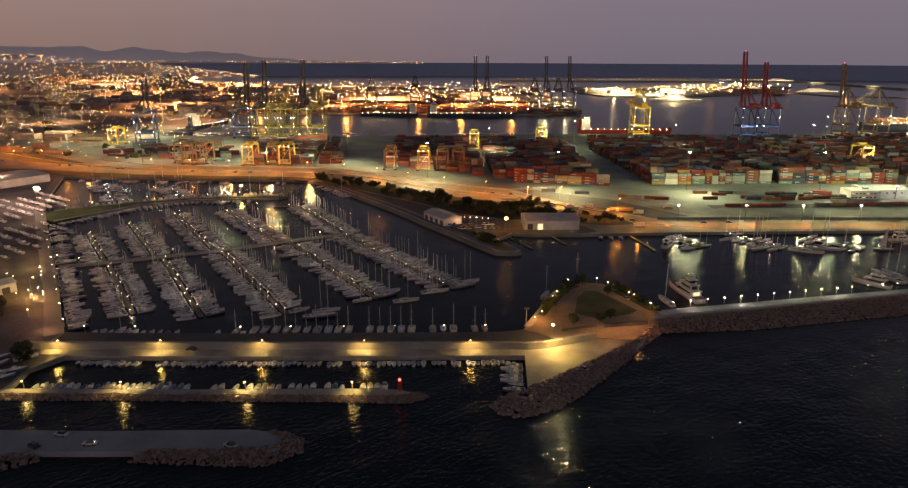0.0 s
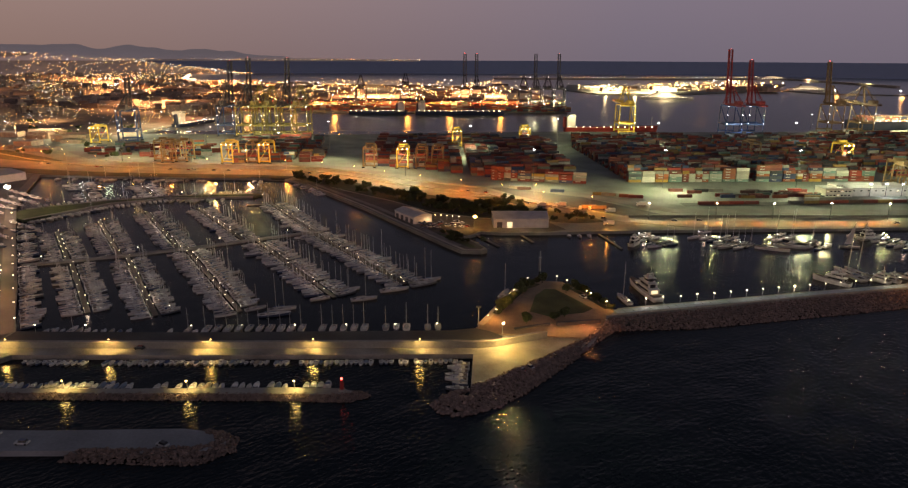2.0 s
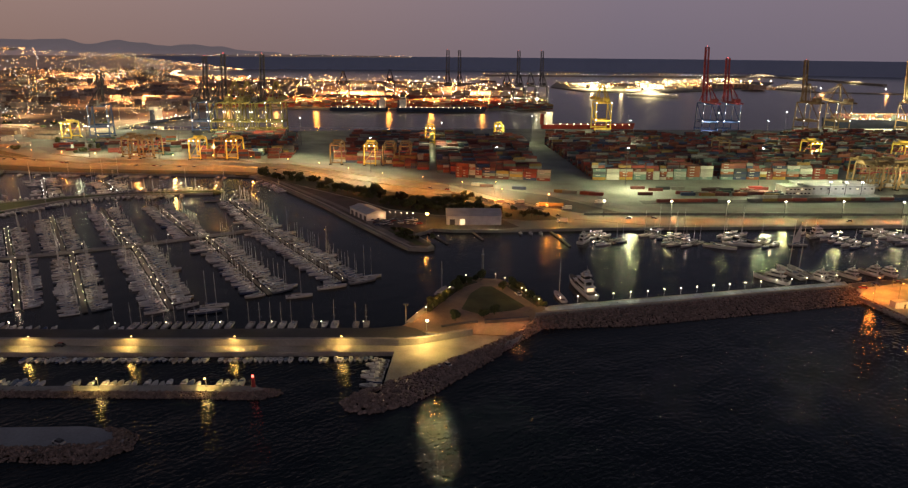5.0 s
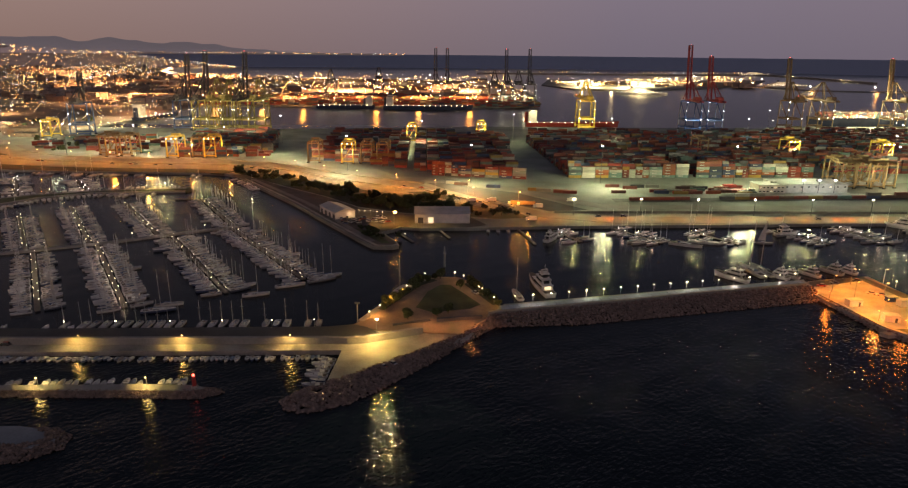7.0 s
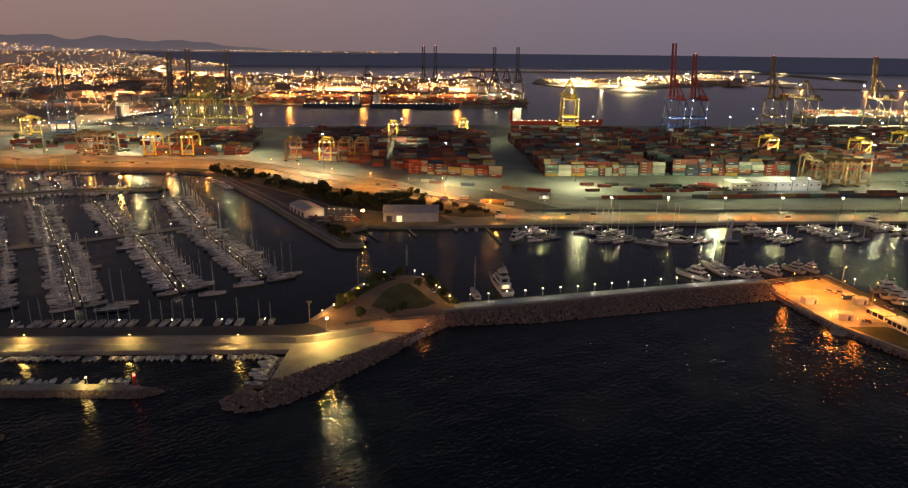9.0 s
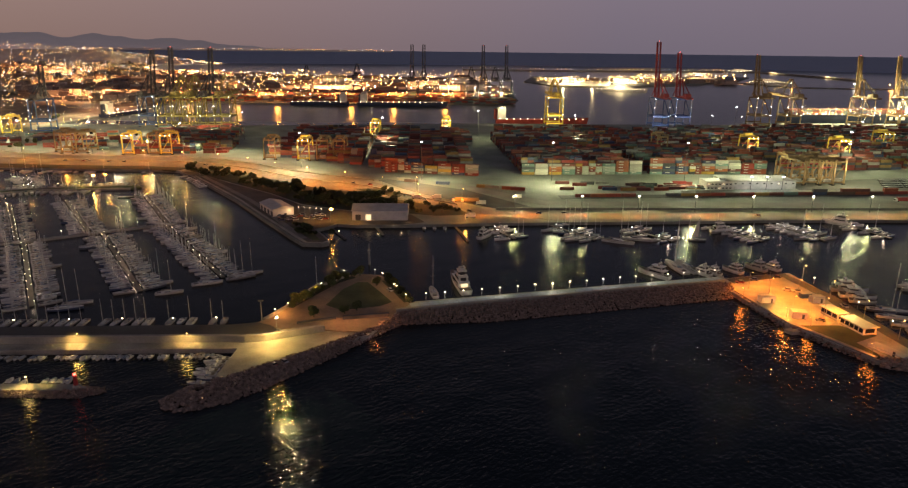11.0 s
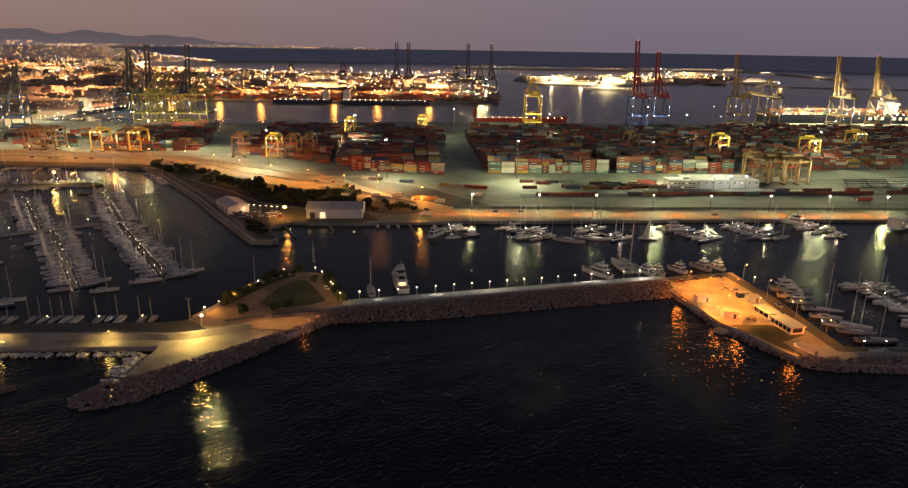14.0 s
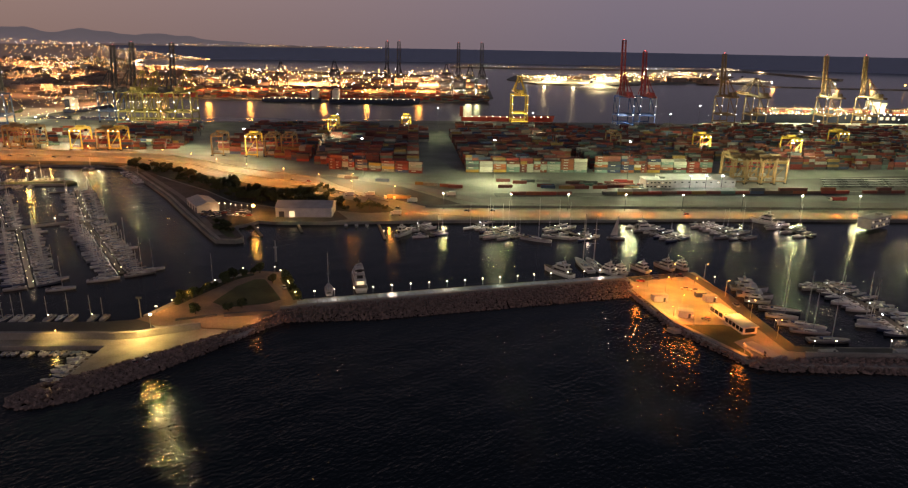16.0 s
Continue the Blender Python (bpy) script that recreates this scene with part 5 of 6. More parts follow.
rc = random.Random(5)
block((212, 621), 0.05, 19, 3, 6, rc, near=1, outline=[(205, 600), (440, 600), (440, 760), (205, 760)])
block((212, 640), 0.05, 72, 100, 5, rc, outline=[(200, 636), (440, 650), (455, 700), (520, 705), (1150, 690), (1150, 990), (620, 980), (440, 950), (430, 900), (380, 940), (200, 935)], fill=0.8)
block((490, 655), 0.05, 30, 12, 5, rc, outline=[(486, 645), (900, 660), (900, 690), (486, 690)])
block((82, 629), -0.2, 7, 2, 5, rc, near=1, outline=[(80, 600), (166, 600), (166, 660), (80, 660)])
block((-60, 640), 0.03, 19, 118, 5, rc, outline=[(92, 634), (158, 622), (160, 760), (166, 900), (60, 925), (-60, 920), (-62, 722), (-30, 706), (10, 692), (50, 662)], fill=0.82)
block((-250, 722), 0.1, 14, 70, 4, rc, outline=[(-208, 728), (-114, 738), (-118, 800), (-150, 940), (-250, 930)], fill=0.75)
# long low rows by the rails, and oddments
for k in range(30):
    stack(244 + k * 12.6, 523 + k * 0.88, rc.choice((1, 1, 1, 1, 1, 2)) if rc.random() < 0.93 else 0, 0.07, 0, REST, rc)
for k in range(34):
    stack(236 + rc.uniform(0, 140), 550 + rc.choice((0, 6, 12, 20, 26)) + rc.uniform(-1, 1), 1, rc.uniform(-0.1, 0.1), 0, REST, rc)
for k in range(16):
    stack(96 + k * 7, 585 - k * 2.6 + rc.uniform(-2, 2), rc.choice((0, 1)), -0.15, 0, REST, rc)
stuff("container_stacks", REST, M_CONTS, "dense stacks of red, orange, blue and white shipping containers", "containers")


# a darker hardstanding with rows of empty flat wagons east of the office
structure("hardstanding", Shape().slab([(438, 556), (447, 590), (520, 606), (700, 640), (900, 650), (900, 560), (582, 550)], 1.0, 2.05), M_ASPHALT, "dark worn hardstanding in the container yard")
structure("rail_bed", Shape().slab(band([(225, 521.5), (364, 531), (582, 546), (900, 568)], 13), 1.0, 2.06), M_ASPHALT, "dark rail bed along the yard road")


def flat_wagon():
    t = thing("flat_wagon", "long empty pale flat wagon standing in a row", "wagon", "empty flat wagons")
    part("deck", Shape().box(0, 0, 1.0, 19.4, 2.8, 0.3), M_STEEL, t)
    part("side_sill", Shape().box(0, -1.3, 0.7, 19, 0.16, 0.3).box(0, 1.3, 0.7, 19, 0.16, 0.3), M_GREY, t)
    for x in (-7, 7):
        part("bogie", Shape().box(x, 0, 0.02, 3.2, 2.2, 0.7), M_DARK, t)
    return t


wagon, first = flat_wagon(), True
for r in range(5):
    for k in range(6):
        m = pose(530 + k * 20.4 + r * 4, 569 + r * 8.2 + k * 1.0, 2.05, 0, 0, 3)
        if first:
            wagon.matrix_basis, first = m, False
        else:
            copy_thing(wagon, m)


# ---- cranes ----
def gantry(t, w, d, h, mat, leg):
    for sx in (-1, 1):
        for sy in (-1, 1):
            part("leg", Shape().beam((sx * w / 2, sy * d / 2, 0), (sx * w / 2 * 0.96, sy * d / 2 * 0.96, h), leg), mat, t)
            part("bogie", Shape().box(sx * w / 2, sy * d / 2, -0.02, leg * 2.6, leg * 1.2, leg), M_DARK, t)


def yard_crane(mat, lit):
    t = thing("yard_crane", "yellow rubber-tyred gantry crane over container stacks" if lit else "brown rubber-tyred gantry crane parked in the yard", "crane", "yard gantry cranes")
    gantry(t, 12, 23, 22, mat, 1.1)
    for sx in (-1, 1):
        part("girder", Shape().box(sx * 4.2, 0, 21.5, 1.3, 26, 1.8), mat, t)
        part("sill_beam", Shape().box(0, sx * 11.5, 2.0, 12, 1.0, 1.2), mat, t)
        part("brace", Shape().beam((-5.8, sx * 11.3, 3), (5.8, sx * 11.2, 19), 0.5), mat, t)
        part("end_beam", Shape().box(0, sx * 11.2, 19.8, 12, 1.0, 1.2), mat, t)
    tr = part("trolley", Shape().box(0, 3, 23.3, 9, 5, 1.8), mat, t)
    part("cab", Shape().box(3, 6.5, 18.6, 2.2, 2.4, 2.4), M_GLASS, tr)
    part("spreader", Shape().box(0, 3, 13, 12, 2.2, 0.8).beam((-2, 3, 13.8), (-2, 3, 23), 0.15).beam((2, 3, 13.8), (2, 3, 23), 0.15), M_RED, tr)
    part("machine_house", Shape().box(0, -11.6, 3.2, 6, 2.4, 2.6), M_STEEL, t)
    if lit:
        for x in (-5, 0, 5):
            part("floodlight", Shape().box(x, -12, 20.6, 0.9, 0.6, 0.6), G_WARM, t, "warm working light")
    return t


def quay_crane(low_mat, boom_mat, up, label, reach=62, apex=72, bw=3.2):
    """Ship-to-shore crane. Its boom points to +y."""
    t = thing("quay_crane", label, "crane", "ship-to-shore cranes")
    h = 44
    gantry(t, 24, 30, h, low_mat, 1.35)
    for sy in (-1, 1):
        part("sill_beam", Shape().box(0, sy * 15, 3, 26, 1.6, 2.2), low_mat, t)
        part("portal_beam", Shape().box(0, sy * 14.7, 15, 25, 1.6, 2.6), low_mat, t)
        part("cross_beam", Shape().box(0, sy * 14.4, h - 2, 24, 1.6, 2.2), low_mat, t)
    for sx in (-1, 1):
        part("side_beam", Shape().box(sx * 11.8, 0, 15, 1.5, 30, 2.4), low_mat, t)
        part("diagonal", Shape().beam((sx * 11.8, -14.5, 17), (sx * 11.6, 14, h - 2), 1.1), low_mat, t)
        part("girder", Shape().box(sx * 3.2, -10, h, 1.6, 60, 2.6), boom_mat, t)
        part("a_frame", Shape().beam((sx * 9, 13, h + 2), (sx * 1.6, 10, apex), 1.3).beam((sx * 9, -14, h + 2), (sx * 1.6, 8, apex), 1.0), boom_mat, t)
    part("apex_beam", Shape().box(0, 9, apex - 0.6, 6, 3, 1.4), boom_mat, t)
    a = radians(82) if up else 0.0
    by, bz = 18 + reach * math.cos(a), h + 1.3 + reach * math.sin(a)
    boom = Shape()
    for sx in (-1, 1):
        boom.beam((sx * bw, 17, h + 1.3), (sx * bw * 0.82, by, bz), 1.9, 2.4)
        boom.beam((sx * bw * 0.7, 17 - 3.4 * math.sin(a), h + 1.3 + 3.4 * math.cos(a)), (sx * bw * 0.6, by - 2.6 * math.sin(a), bz + 2.6 * math.cos(a)), 0.6)
    for k in range(10):
        u = k / 9
        y, z = 17 + (by - 17) * u, h + 1.3 + (bz - h - 1.3) * u
        boom.beam((-bw, y, z), (bw, y, z), 0.9)
        boom.beam((bw * 0.9, y, z), (bw * 0.65, y - 3.2 * math.sin(a), z + 3.2 * math.cos(a)), 0.4)
        if k:
            u0 = (k - 1) / 9
            y0, z0 = 17 + (by - 17) * u0, h + 1.3 + (bz - h - 1.3) * u0
            boom.beam((-bw if k % 2 else bw, y0, z0), (bw if k % 2 else -bw, y, z), 0.6)
        boom.beam((-bw * 0.9, y, z), (-bw * 0.65, y - 3.2 * math.sin(a), z + 3.2 * math.cos(a)), 0.4)
    bo = part("boom", boom, boom_mat, t, "raised lattice boom" if up else "lowered lattice boom")
    part("beacon", Shape().ball((0, by, bz + 1.2), 0.5), G_RED, bo)
    for sx in (-1, 1):
        for u in ((0.5, 0.95) if not up else (0.55,)):
            part("stay", Shape().beam((sx * 1.5, 9, apex), (sx * 3, 17 + (by - 17) * u, h + 2 + (bz - h - 2) * u), 0.4), boom_mat, t)
        part("stay", Shape().beam((sx * 1.5, 9, apex), (sx * 3, -38, h + 2), 0.4), boom_mat, t)
    part("machine_house", Shape().box(0, -22, h + 2.6, 8, 14, 5), boom_mat, t)
    part("cab", Shape().box(3, 12, h - 3.5, 2.5, 3, 2.6), M_GLASS, t)
    for sx in (-1, 1):
        for z in (17, 30, h - 1):
            part("floodlight", Shape().box(sx * 11.4, -15.8, z, 0.8, 0.6, 0.6), G_COOL, t, "white working light")
    return t


rtg_a, rtg_b = yard_crane(M_YELLOW, True), yard_crane(M_TAN, False)
place(rtg_a, [(-168, 735), (-208, 733), (480, 750), (574, 732), (44, 878), (137, 913), (-438, 896), (668, 800), (-14, 704)], 2.0)
place(rtg_b, [(-50, 708), (6, 704), (23, 705), (-276, 738), (-262, 742), (381, 760), (447, 588), (462, 592), (474, 588), (486, 592), (456, 612), (-182, 737), (-290, 752), (480, 612)], 2.0)
for x, y in [(-188, 725), (-14, 694), (467, 570), (490, 572), (480, 736), (574, 718), (44, 866), (137, 900), (-438, 884)]:
    point_light(x, y, 16, 8000 if y < 600 else 16000, (1.0, 0.8, 0.4) if y < 600 else (1.0, 0.88, 0.45), 0.8)

qc_red = quay_crane(M_BLUE, M_RED, True, "blue quay crane with a tall raised red boom", 82)
place(qc_red, [(468, 1038)], 2.0)
place(quay_crane(M_BLUE, M_RED, True, "blue quay crane with a shorter raised red boom", 66), [(502, 1040)], 2.0)
place(quay_crane(M_YELLOW, M_YELLOW, False, "floodlit yellow quay crane with a lowered boom", 62, 70), [(306, 1046)], 2.0)
qc_tan = quay_crane(M_TAN, M_TAN, True, "tan quay crane with a raised boom above a moored ship", 64)
place(qc_tan, [(640, 1069), (812, 1078), (880, 1082)], 2.0)
place(quay_crane(M_TAN, M_TAN, False, "tan quay crane working over a moored ship", 60), [(690, 1070)], 2.0)
qc_green = quay_crane(M_OLIVE, M_GREY, True, "yellow-green quay crane with a raised dark boom", 66)
place(qc_green, [(-266, 990), (-209, 992)], 2.0)
place(quay_crane(M_OLIVE, M_OLIVE, False, "yellow-green quay crane with a lowered boom", 58), [(-246, 988), (-228, 989), (-186, 992)], 2.0)
place(quay_crane(M_BLUE, M_GREY, True, "dark blue quay crane with a raised dark boom and red beacon", 62), [(-294, 992)], 2.0)
place(quay_crane(M_BLUE, M_GREY, True, "dark blue quay crane with a raised boom at the west dock", 40, 62), [(-402, 908)], 2.0, 15)
qc_far = quay_crane(M_GREY, M_GREY, True, "dark quay crane with a raised boom at the far terminal", 76)
place(qc_far, [(64, 1562), (91, 1562), (228, 1562), (282, 1562)], 2.0, 0)
place(quay_crane(M_GREY, M_GREY, False, "dark quay crane at the far terminal", 50), [(-176, 1560), (-90, 1800), (200, 1562), (255, 1562)], 2.0, 0)
for x, y, z, w in [(468, 1010, 16, 16000), (502, 1012, 16, 5000), (305, 1008, 20, 40000), (-300, 900, 30, 90000), (-230, 890, 30, 90000), (-180, 900, 30, 80000), (-350, 880, 22, 40000), (-280, 840, 22, 36000), (-470, 880, 24, 40000), (740, 1105, 40, 130000), (800, 1105, 40, 160000), (860, 1105, 40, 180000), (920, 1105, 40, 180000), (980, 1105, 40, 150000), (1040, 1105, 40, 120000), (660, 1116, 44, 80000), (720, 1118, 46, 120000), (790, 1120, 46, 140000), (860, 1122, 46, 140000), (930, 1124, 46, 140000), (228, 1056, 26, 14000), (225, 1545, 16, 50000), (270, 1545, 16, 50000)]:
    point_light(x, y, z, w, (1.0, 0.86, 0.45) if x != 468 and x != 502 else (0.85, 0.93, 1.0), 1.5)


# ---- ships ----
def ship(length, beam, free, mat, label, house=0.16, cargo=True, seed=1, white=False):
    """A ship along +x from its stern."""
    rr = random.Random(seed)
    t = thing("ship", label, "ship", "moored ships")
    rings = [[(p[1], -p[0], p[2]) for p in r] for r in hull_rings(length, beam, 3.0, free, 0.95, free * 0.35)]
    part("hull", Shape().loft(rings), mat, t)
    z = free
    if white:
        for d in range(4):
            a, b = length * (0.1 + 0.05 * d), length * (0.86 - 0.09 * d)
            dk = part("deckhouse", Shape().box((a + b) / 2, 0, z, b - a, beam * (0.9 - 0.08 * d), 3.0, 0, 0.98), M_PLASTER, t)
            part("window_band", Shape().box((a + b) / 2, -beam * (0.45 - 0.04 * d), z + 1.1, (b - a) * 0.9, 0.3, 0.9), G_WIN, dk)
            z += 3.0
        part("funnel", Shape().box(length * 0.3, 0, z, 7, 4, 6, 0, 0.8), M_NAVY, t)
    else:
        hx = length * house
        hs = part("deckhouse", Shape().box(hx, 0, z, 13, beam * 0.8, 17).box(hx + 1, 0, z + 17, 10, beam * 0.98, 3), M_PLASTER, t, "white floodlit deckhouse")
        part("bridge_windows", Shape().box(hx + 6.1, 0, z + 18, 0.3, beam * 0.9, 1.2).box(hx + 1, -beam * 0.49, z + 18, 8, 0.3, 1.2), M_GLASS, hs)
        part("funnel", Shape().box(hx - 9, 0, z, 6, 6, 16, 0, 0.8), mat, t)
        part("foremast", Shape().tube((length * 0.93, 0, free), (length * 0.93, 0, free + 16), 0.5, 0.3), M_STEEL, t)
    lights = Shape()
    for k in range(int(length / 11)):
        lights.ball((length * 0.04 + k * 11, -beam / 2 - 0.1, free + 1.3), 0.7)
    part("deck_lights", lights, G_WARM, t, "string of deck lights")
    if cargo:
        c = Shape()
        k = length * (0.06 if house > 0.5 else house + 0.09)
        while k < length * 0.86:
            if abs(k - length * house) < 17:
                k += 13.2
                continue
            for j in range(int(beam / 2.6)):
                for u in range(rr.choice((1, 2, 3, 3))):
                    c.box(k, -beam / 2 + 1.8 + j * 2.55, free + 0.4 + u * 2.6, 12.2, 2.44, 2.56)
            k += 13.2
        tagged(part("deck_cargo", c, M_CONTS, t), "stacked containers on deck", "", "", "stuff")
    return t


place(ship(150, 24, 8, M_SHIPRED, "red cargo ship with a white deckhouse behind the container yard", 0.06, False, 2), [(218, 1078)], 0.0)
big_ship = ship(330, 44, 15, M_NAVY, "huge dark blue container ship with lit deckhouse and deck lights", 0.66, True, 3)
place(big_ship, [(714, 1137)], 0.0, 1.0)
bars = Shape()
for k in range(7):
    if k != 3:
        bars.box(176 + k * 10.5, -22.35, 7.2, 5.5, 0.4, 5.0)
part("hull_lettering", bars, M_PLASTER, big_ship, "large white lettering blocks on the hull")
place(ship(120, 20, 7, M_NAVY, "dark cargo ship at the far terminal quay", 0.9, False, 4), [(-178, 1396)], 0.0)
place(ship(185, 26, 8, M_NAVY, "long dark container ship at the far terminal quay", 0.07, False, 5), [(-40, 1392)], 0.0)
place(ship(145, 24, 7, M_PLASTER, "long white ship moored off the passenger pier", 0.1, False, 6, True), [(585, 1975)], 0.0, -22)
place(ship(190, 28, 8, M_PLASTER, "white ferry at the passenger pier", 0.1, False, 7, True), [(1040, 2560)], 0.0, -4)
place(ship(160, 26, 8, M_PLASTER, "white passenger ferry with lit decks", 0.1, False, 8, True), [(1250, 2470)], 0.0, 2)
place(ship(170, 26, 9, M_PLASTER, "white ship at the outer breakwater", 0.1, False, 9, True), [(1700, 3730)], 0.0, 10)
place(ship(110, 18, 6, M_NAVY, "dark ship in the west dock", 0.1, False, 10), [(-425, 1115)], 0.0, 75)


# ---- far terminal, piers and town ----
FAR = Shape()
rf = random.Random(8)
for k in range(1500):
    x, y = rf.uniform(-480, 290), rf.uniform(1450, 1760)
    if rf.random() < 0.2 and -60 < x < 0:
        continue
    for u in range(rf.choice((1, 2, 3, 4))):
        FAR.box(round(x / 13) * 13, round(y / 5) * 5, 2 + 2.6 * u, 12.2, 2.44, 2.56, 0.02)
stuff("far_container_stacks", FAR, M_CONTS, "far container stacks glowing orange under sodium light", "containers")

SHED = Shape()
for k in range(46):
    x, y = rf.uniform(-900, 260), rf.uniform(1780, 2650)
    SHED.box(x, y, 2, rf.uniform(30, 90), rf.uniform(20, 40), rf.uniform(8, 18), rf.uniform(-0.1, 0.1))
for k in range(14):
    SHED.box(rf.uniform(540, 1200), 2330 + rf.uniform(0, 180), 4, rf.uniform(30, 80), 25, rf.uniform(8, 16), 0.3)
stuff("port_sheds", SHED, M_CITY, "far port sheds and silos", "buildings")

TOWN_AREA = [(-4500, 700), (-640, 960), (-480, 960), (-450, 1450), (-500, 2860), (-860, 2960), (-1270, 3240), (-1440, 3780), (-1720, 4290), (-1790, 4430), (-2250, 4200), (-3000, 3700), (-3880, 2780), (-4560, 1400)]
TOWN = Shape()
rt = random.Random(9)
for k in range(4200):
    w, r = radians(rt.uniform(9, 44)), 1 / rt.uniform(1 / 4700, 1 / 1050)
    x, y = -r * math.sin(w), r * math.cos(w)
    if not inside(x, y, TOWN_AREA) or noise.noise((x * 0.0022, y * 0.0022, 5)) < -0.18:
        continue
    TOWN.box(x, y, 2, rt.uniform(10, 32), rt.uniform(8, 18), rt.choice((4, 5, 6, 7, 9, 11, 15, 18)), 0.2 if rt.random() < 0.7 else -0.3)
stuff("town_blocks", TOWN, M_CITY, "crowded low town blocks in the distance at dusk", "buildings")

LIGHTS = Shape()


def lamp_dot(x, y, z, g):
    LIGHTS.ball((x, y, z), g * 0.00044 * math.hypot(x, y))


# lamps thin out and crowd by district; some stand in short street lines
for k in range(9500):
    w, r = radians(rt.uniform(6, 41)), 1 / rt.uniform(1 / 4750, 1 / 1000)
    x, y = -r * math.sin(w), r * math.cos(w)
    if inside(x, y, TOWN_AREA) and noise.noise((x * 0.0024, y * 0.0024, 2)) + 0.6 * noise.noise((x * 0.009, y * 0.009, 8)) > -0.1 + 0.3 * rt.random() - (0.2 if r > 2600 else 0):
        lamp_dot(x, y, rt.uniform(5, 20), rt.choice((0.22, 0.25, 0.3, 0.3, 0.35, 0.4, 0.5, 0.6, 0.8)))
for k in range(300):
    w, r = radians(rt.uniform(8, 41)), 1 / rt.uniform(1 / 4600, 1 / 1100)
    x, y, a, big = -r * math.sin(w), r * math.cos(w), rt.uniform(-0.1, 0.25), rt.choice((0.3, 0.4, 0.5, 0.6))
    for i in range(rt.choice((4, 6, 9, 13))):
        px, py = x + i * r * 0.006 * math.cos(a), y + i * r * 0.006 * math.sin(a) + rt.uniform(-5, 5)
        if inside(px, py, TOWN_AREA):
            lamp_dot(px, py, 10, big * rt.uniform(0.7, 1.1))
for k in range(90):
    w, r = radians(rt.uniform(9, 40)), 1 / rt.uniform(1 / 3900, 1 / 1050)
    if inside(-r * math.sin(w), r * math.cos(w), TOWN_AREA):
        lamp_dot(-r * math.sin(w), r * math.cos(w), rt.uniform(8, 22), rt.uniform(0.9, 1.7))
# avenues, lit yards and the shore road: line, spacing, spread, brightness
for line, step, wide, big in [([(-1500, 2560), (-1150, 2460)], 7, 55, 1.2), ([(-1640, 3169), (-1390, 3195)], 5, 6, 0.8), ([(-1860, 2640), (-1650, 2960)], 9, 60, 0.8), ([(-960, 1300), (-840, 1470)], 9, 10, 0.8), ([(-720, 1206), (-640, 1212)], 6, 12, 0.9),
                              ([(-1420, 3760), (-1260, 3260), (-1120, 3040), (-860, 2940)], 7, 18, 0.95), ([(-1060, 2880), (-520, 2800)], 14, 70, 1.5), ([(-640, 1250), (-2600, 1500)], 30, 8, 0.5), ([(-700, 1700), (-2600, 2300)], 26, 8, 0.5), ([(-560, 2300), (-1500, 2700), (-2700, 2700)], 22, 20, 0.55), ([(-1000, 2050), (-560, 2150)], 18, 40, 0.9), ([(-1500, 2900), (-700, 2700)], 18, 30, 0.8), ([(-3200, 3500), (-1500, 3650)], 20, 60, 0.6), ([(-2600, 3950), (-1750, 4200)], 22, 30, 0.6)]:
    for x, y, h in along(line, step):
        lamp_dot(x + rt.uniform(-6, 6), y + rt.uniform(-wide, wide), rt.uniform(8, 16), big * rt.uniform(0.4, 1.15))
# slopes and far shore
for k in range(900):
    b, d = radians(90 + rt.uniform(16, 42)), rt.random() ** 1.5
    deg = math.degrees(b) - 90
    top = max(0, (deg - 16) * 10) if deg < 25 else 97 if deg < 27.5 else min(128, 97 + (deg - 27.5) * 8)
    lamp_dot((4760 - 200 * d) * math.cos(b), (4760 - 200 * d) * math.sin(b), top * (1 - d) + 4, rt.choice((0.35, 0.45, 0.6, 0.8)))
for k in range(340):
    b = radians(90 + rt.uniform(2.4, 26))
    lamp_dot(4730 * math.cos(b), 4730 * math.sin(b), rt.uniform(88, 97), rt.choice((0.25, 0.35, 0.5)))
stuff("town_lights", LIGHTS, G_CITY, "countless warm street and window lights of the town", "lights")

LIGHTS = Shape()
for k in range(900):
    x, y = rf.uniform(-480, 300), 1 / rf.uniform(1 / 2700, 1 / 1450)
    lamp_dot(x, y, rf.uniform(8, 34), rf.choice((0.3, 0.4, 0.5, 0.6, 0.8, 1.0, 1.6)))
for k in range(300):
    x = rf.uniform(470, 1350)
    lamp_dot(x, 2170 + max(0, x - 700) * 0.85 + rf.uniform(0, 460), rf.uniform(8, 22), rf.choice((0.5, 0.7, 1.0, 1.6)))
for x, y, h in along([(250, 3636), (1400, 3636), (1720, 3756)], 24):
    lamp_dot(x, y, 15, 0.6)
for x, y in [(939, 2760), (1034, 2800), (1150, 2820), (1307, 2800), (1414, 2850), (1205, 2470), (1290, 2230), (1480, 2190), (1590, 2180), (1700, 2170), (1820, 2160)]:
    lamp_dot(x, y, 16, 2.0)
for k in range(210):
    lamp_dot(rf.uniform(-430, -165), rf.uniform(930, 1000), rf.uniform(4, 40), rf.choice((0.3, 0.5, 0.7)))
for k in range(170):
    lamp_dot(rf.uniform(730, 1030), rf.uniform(1108, 1113), rf.uniform(16, 27), rf.choice((0.3, 0.4, 0.6, 0.8)))
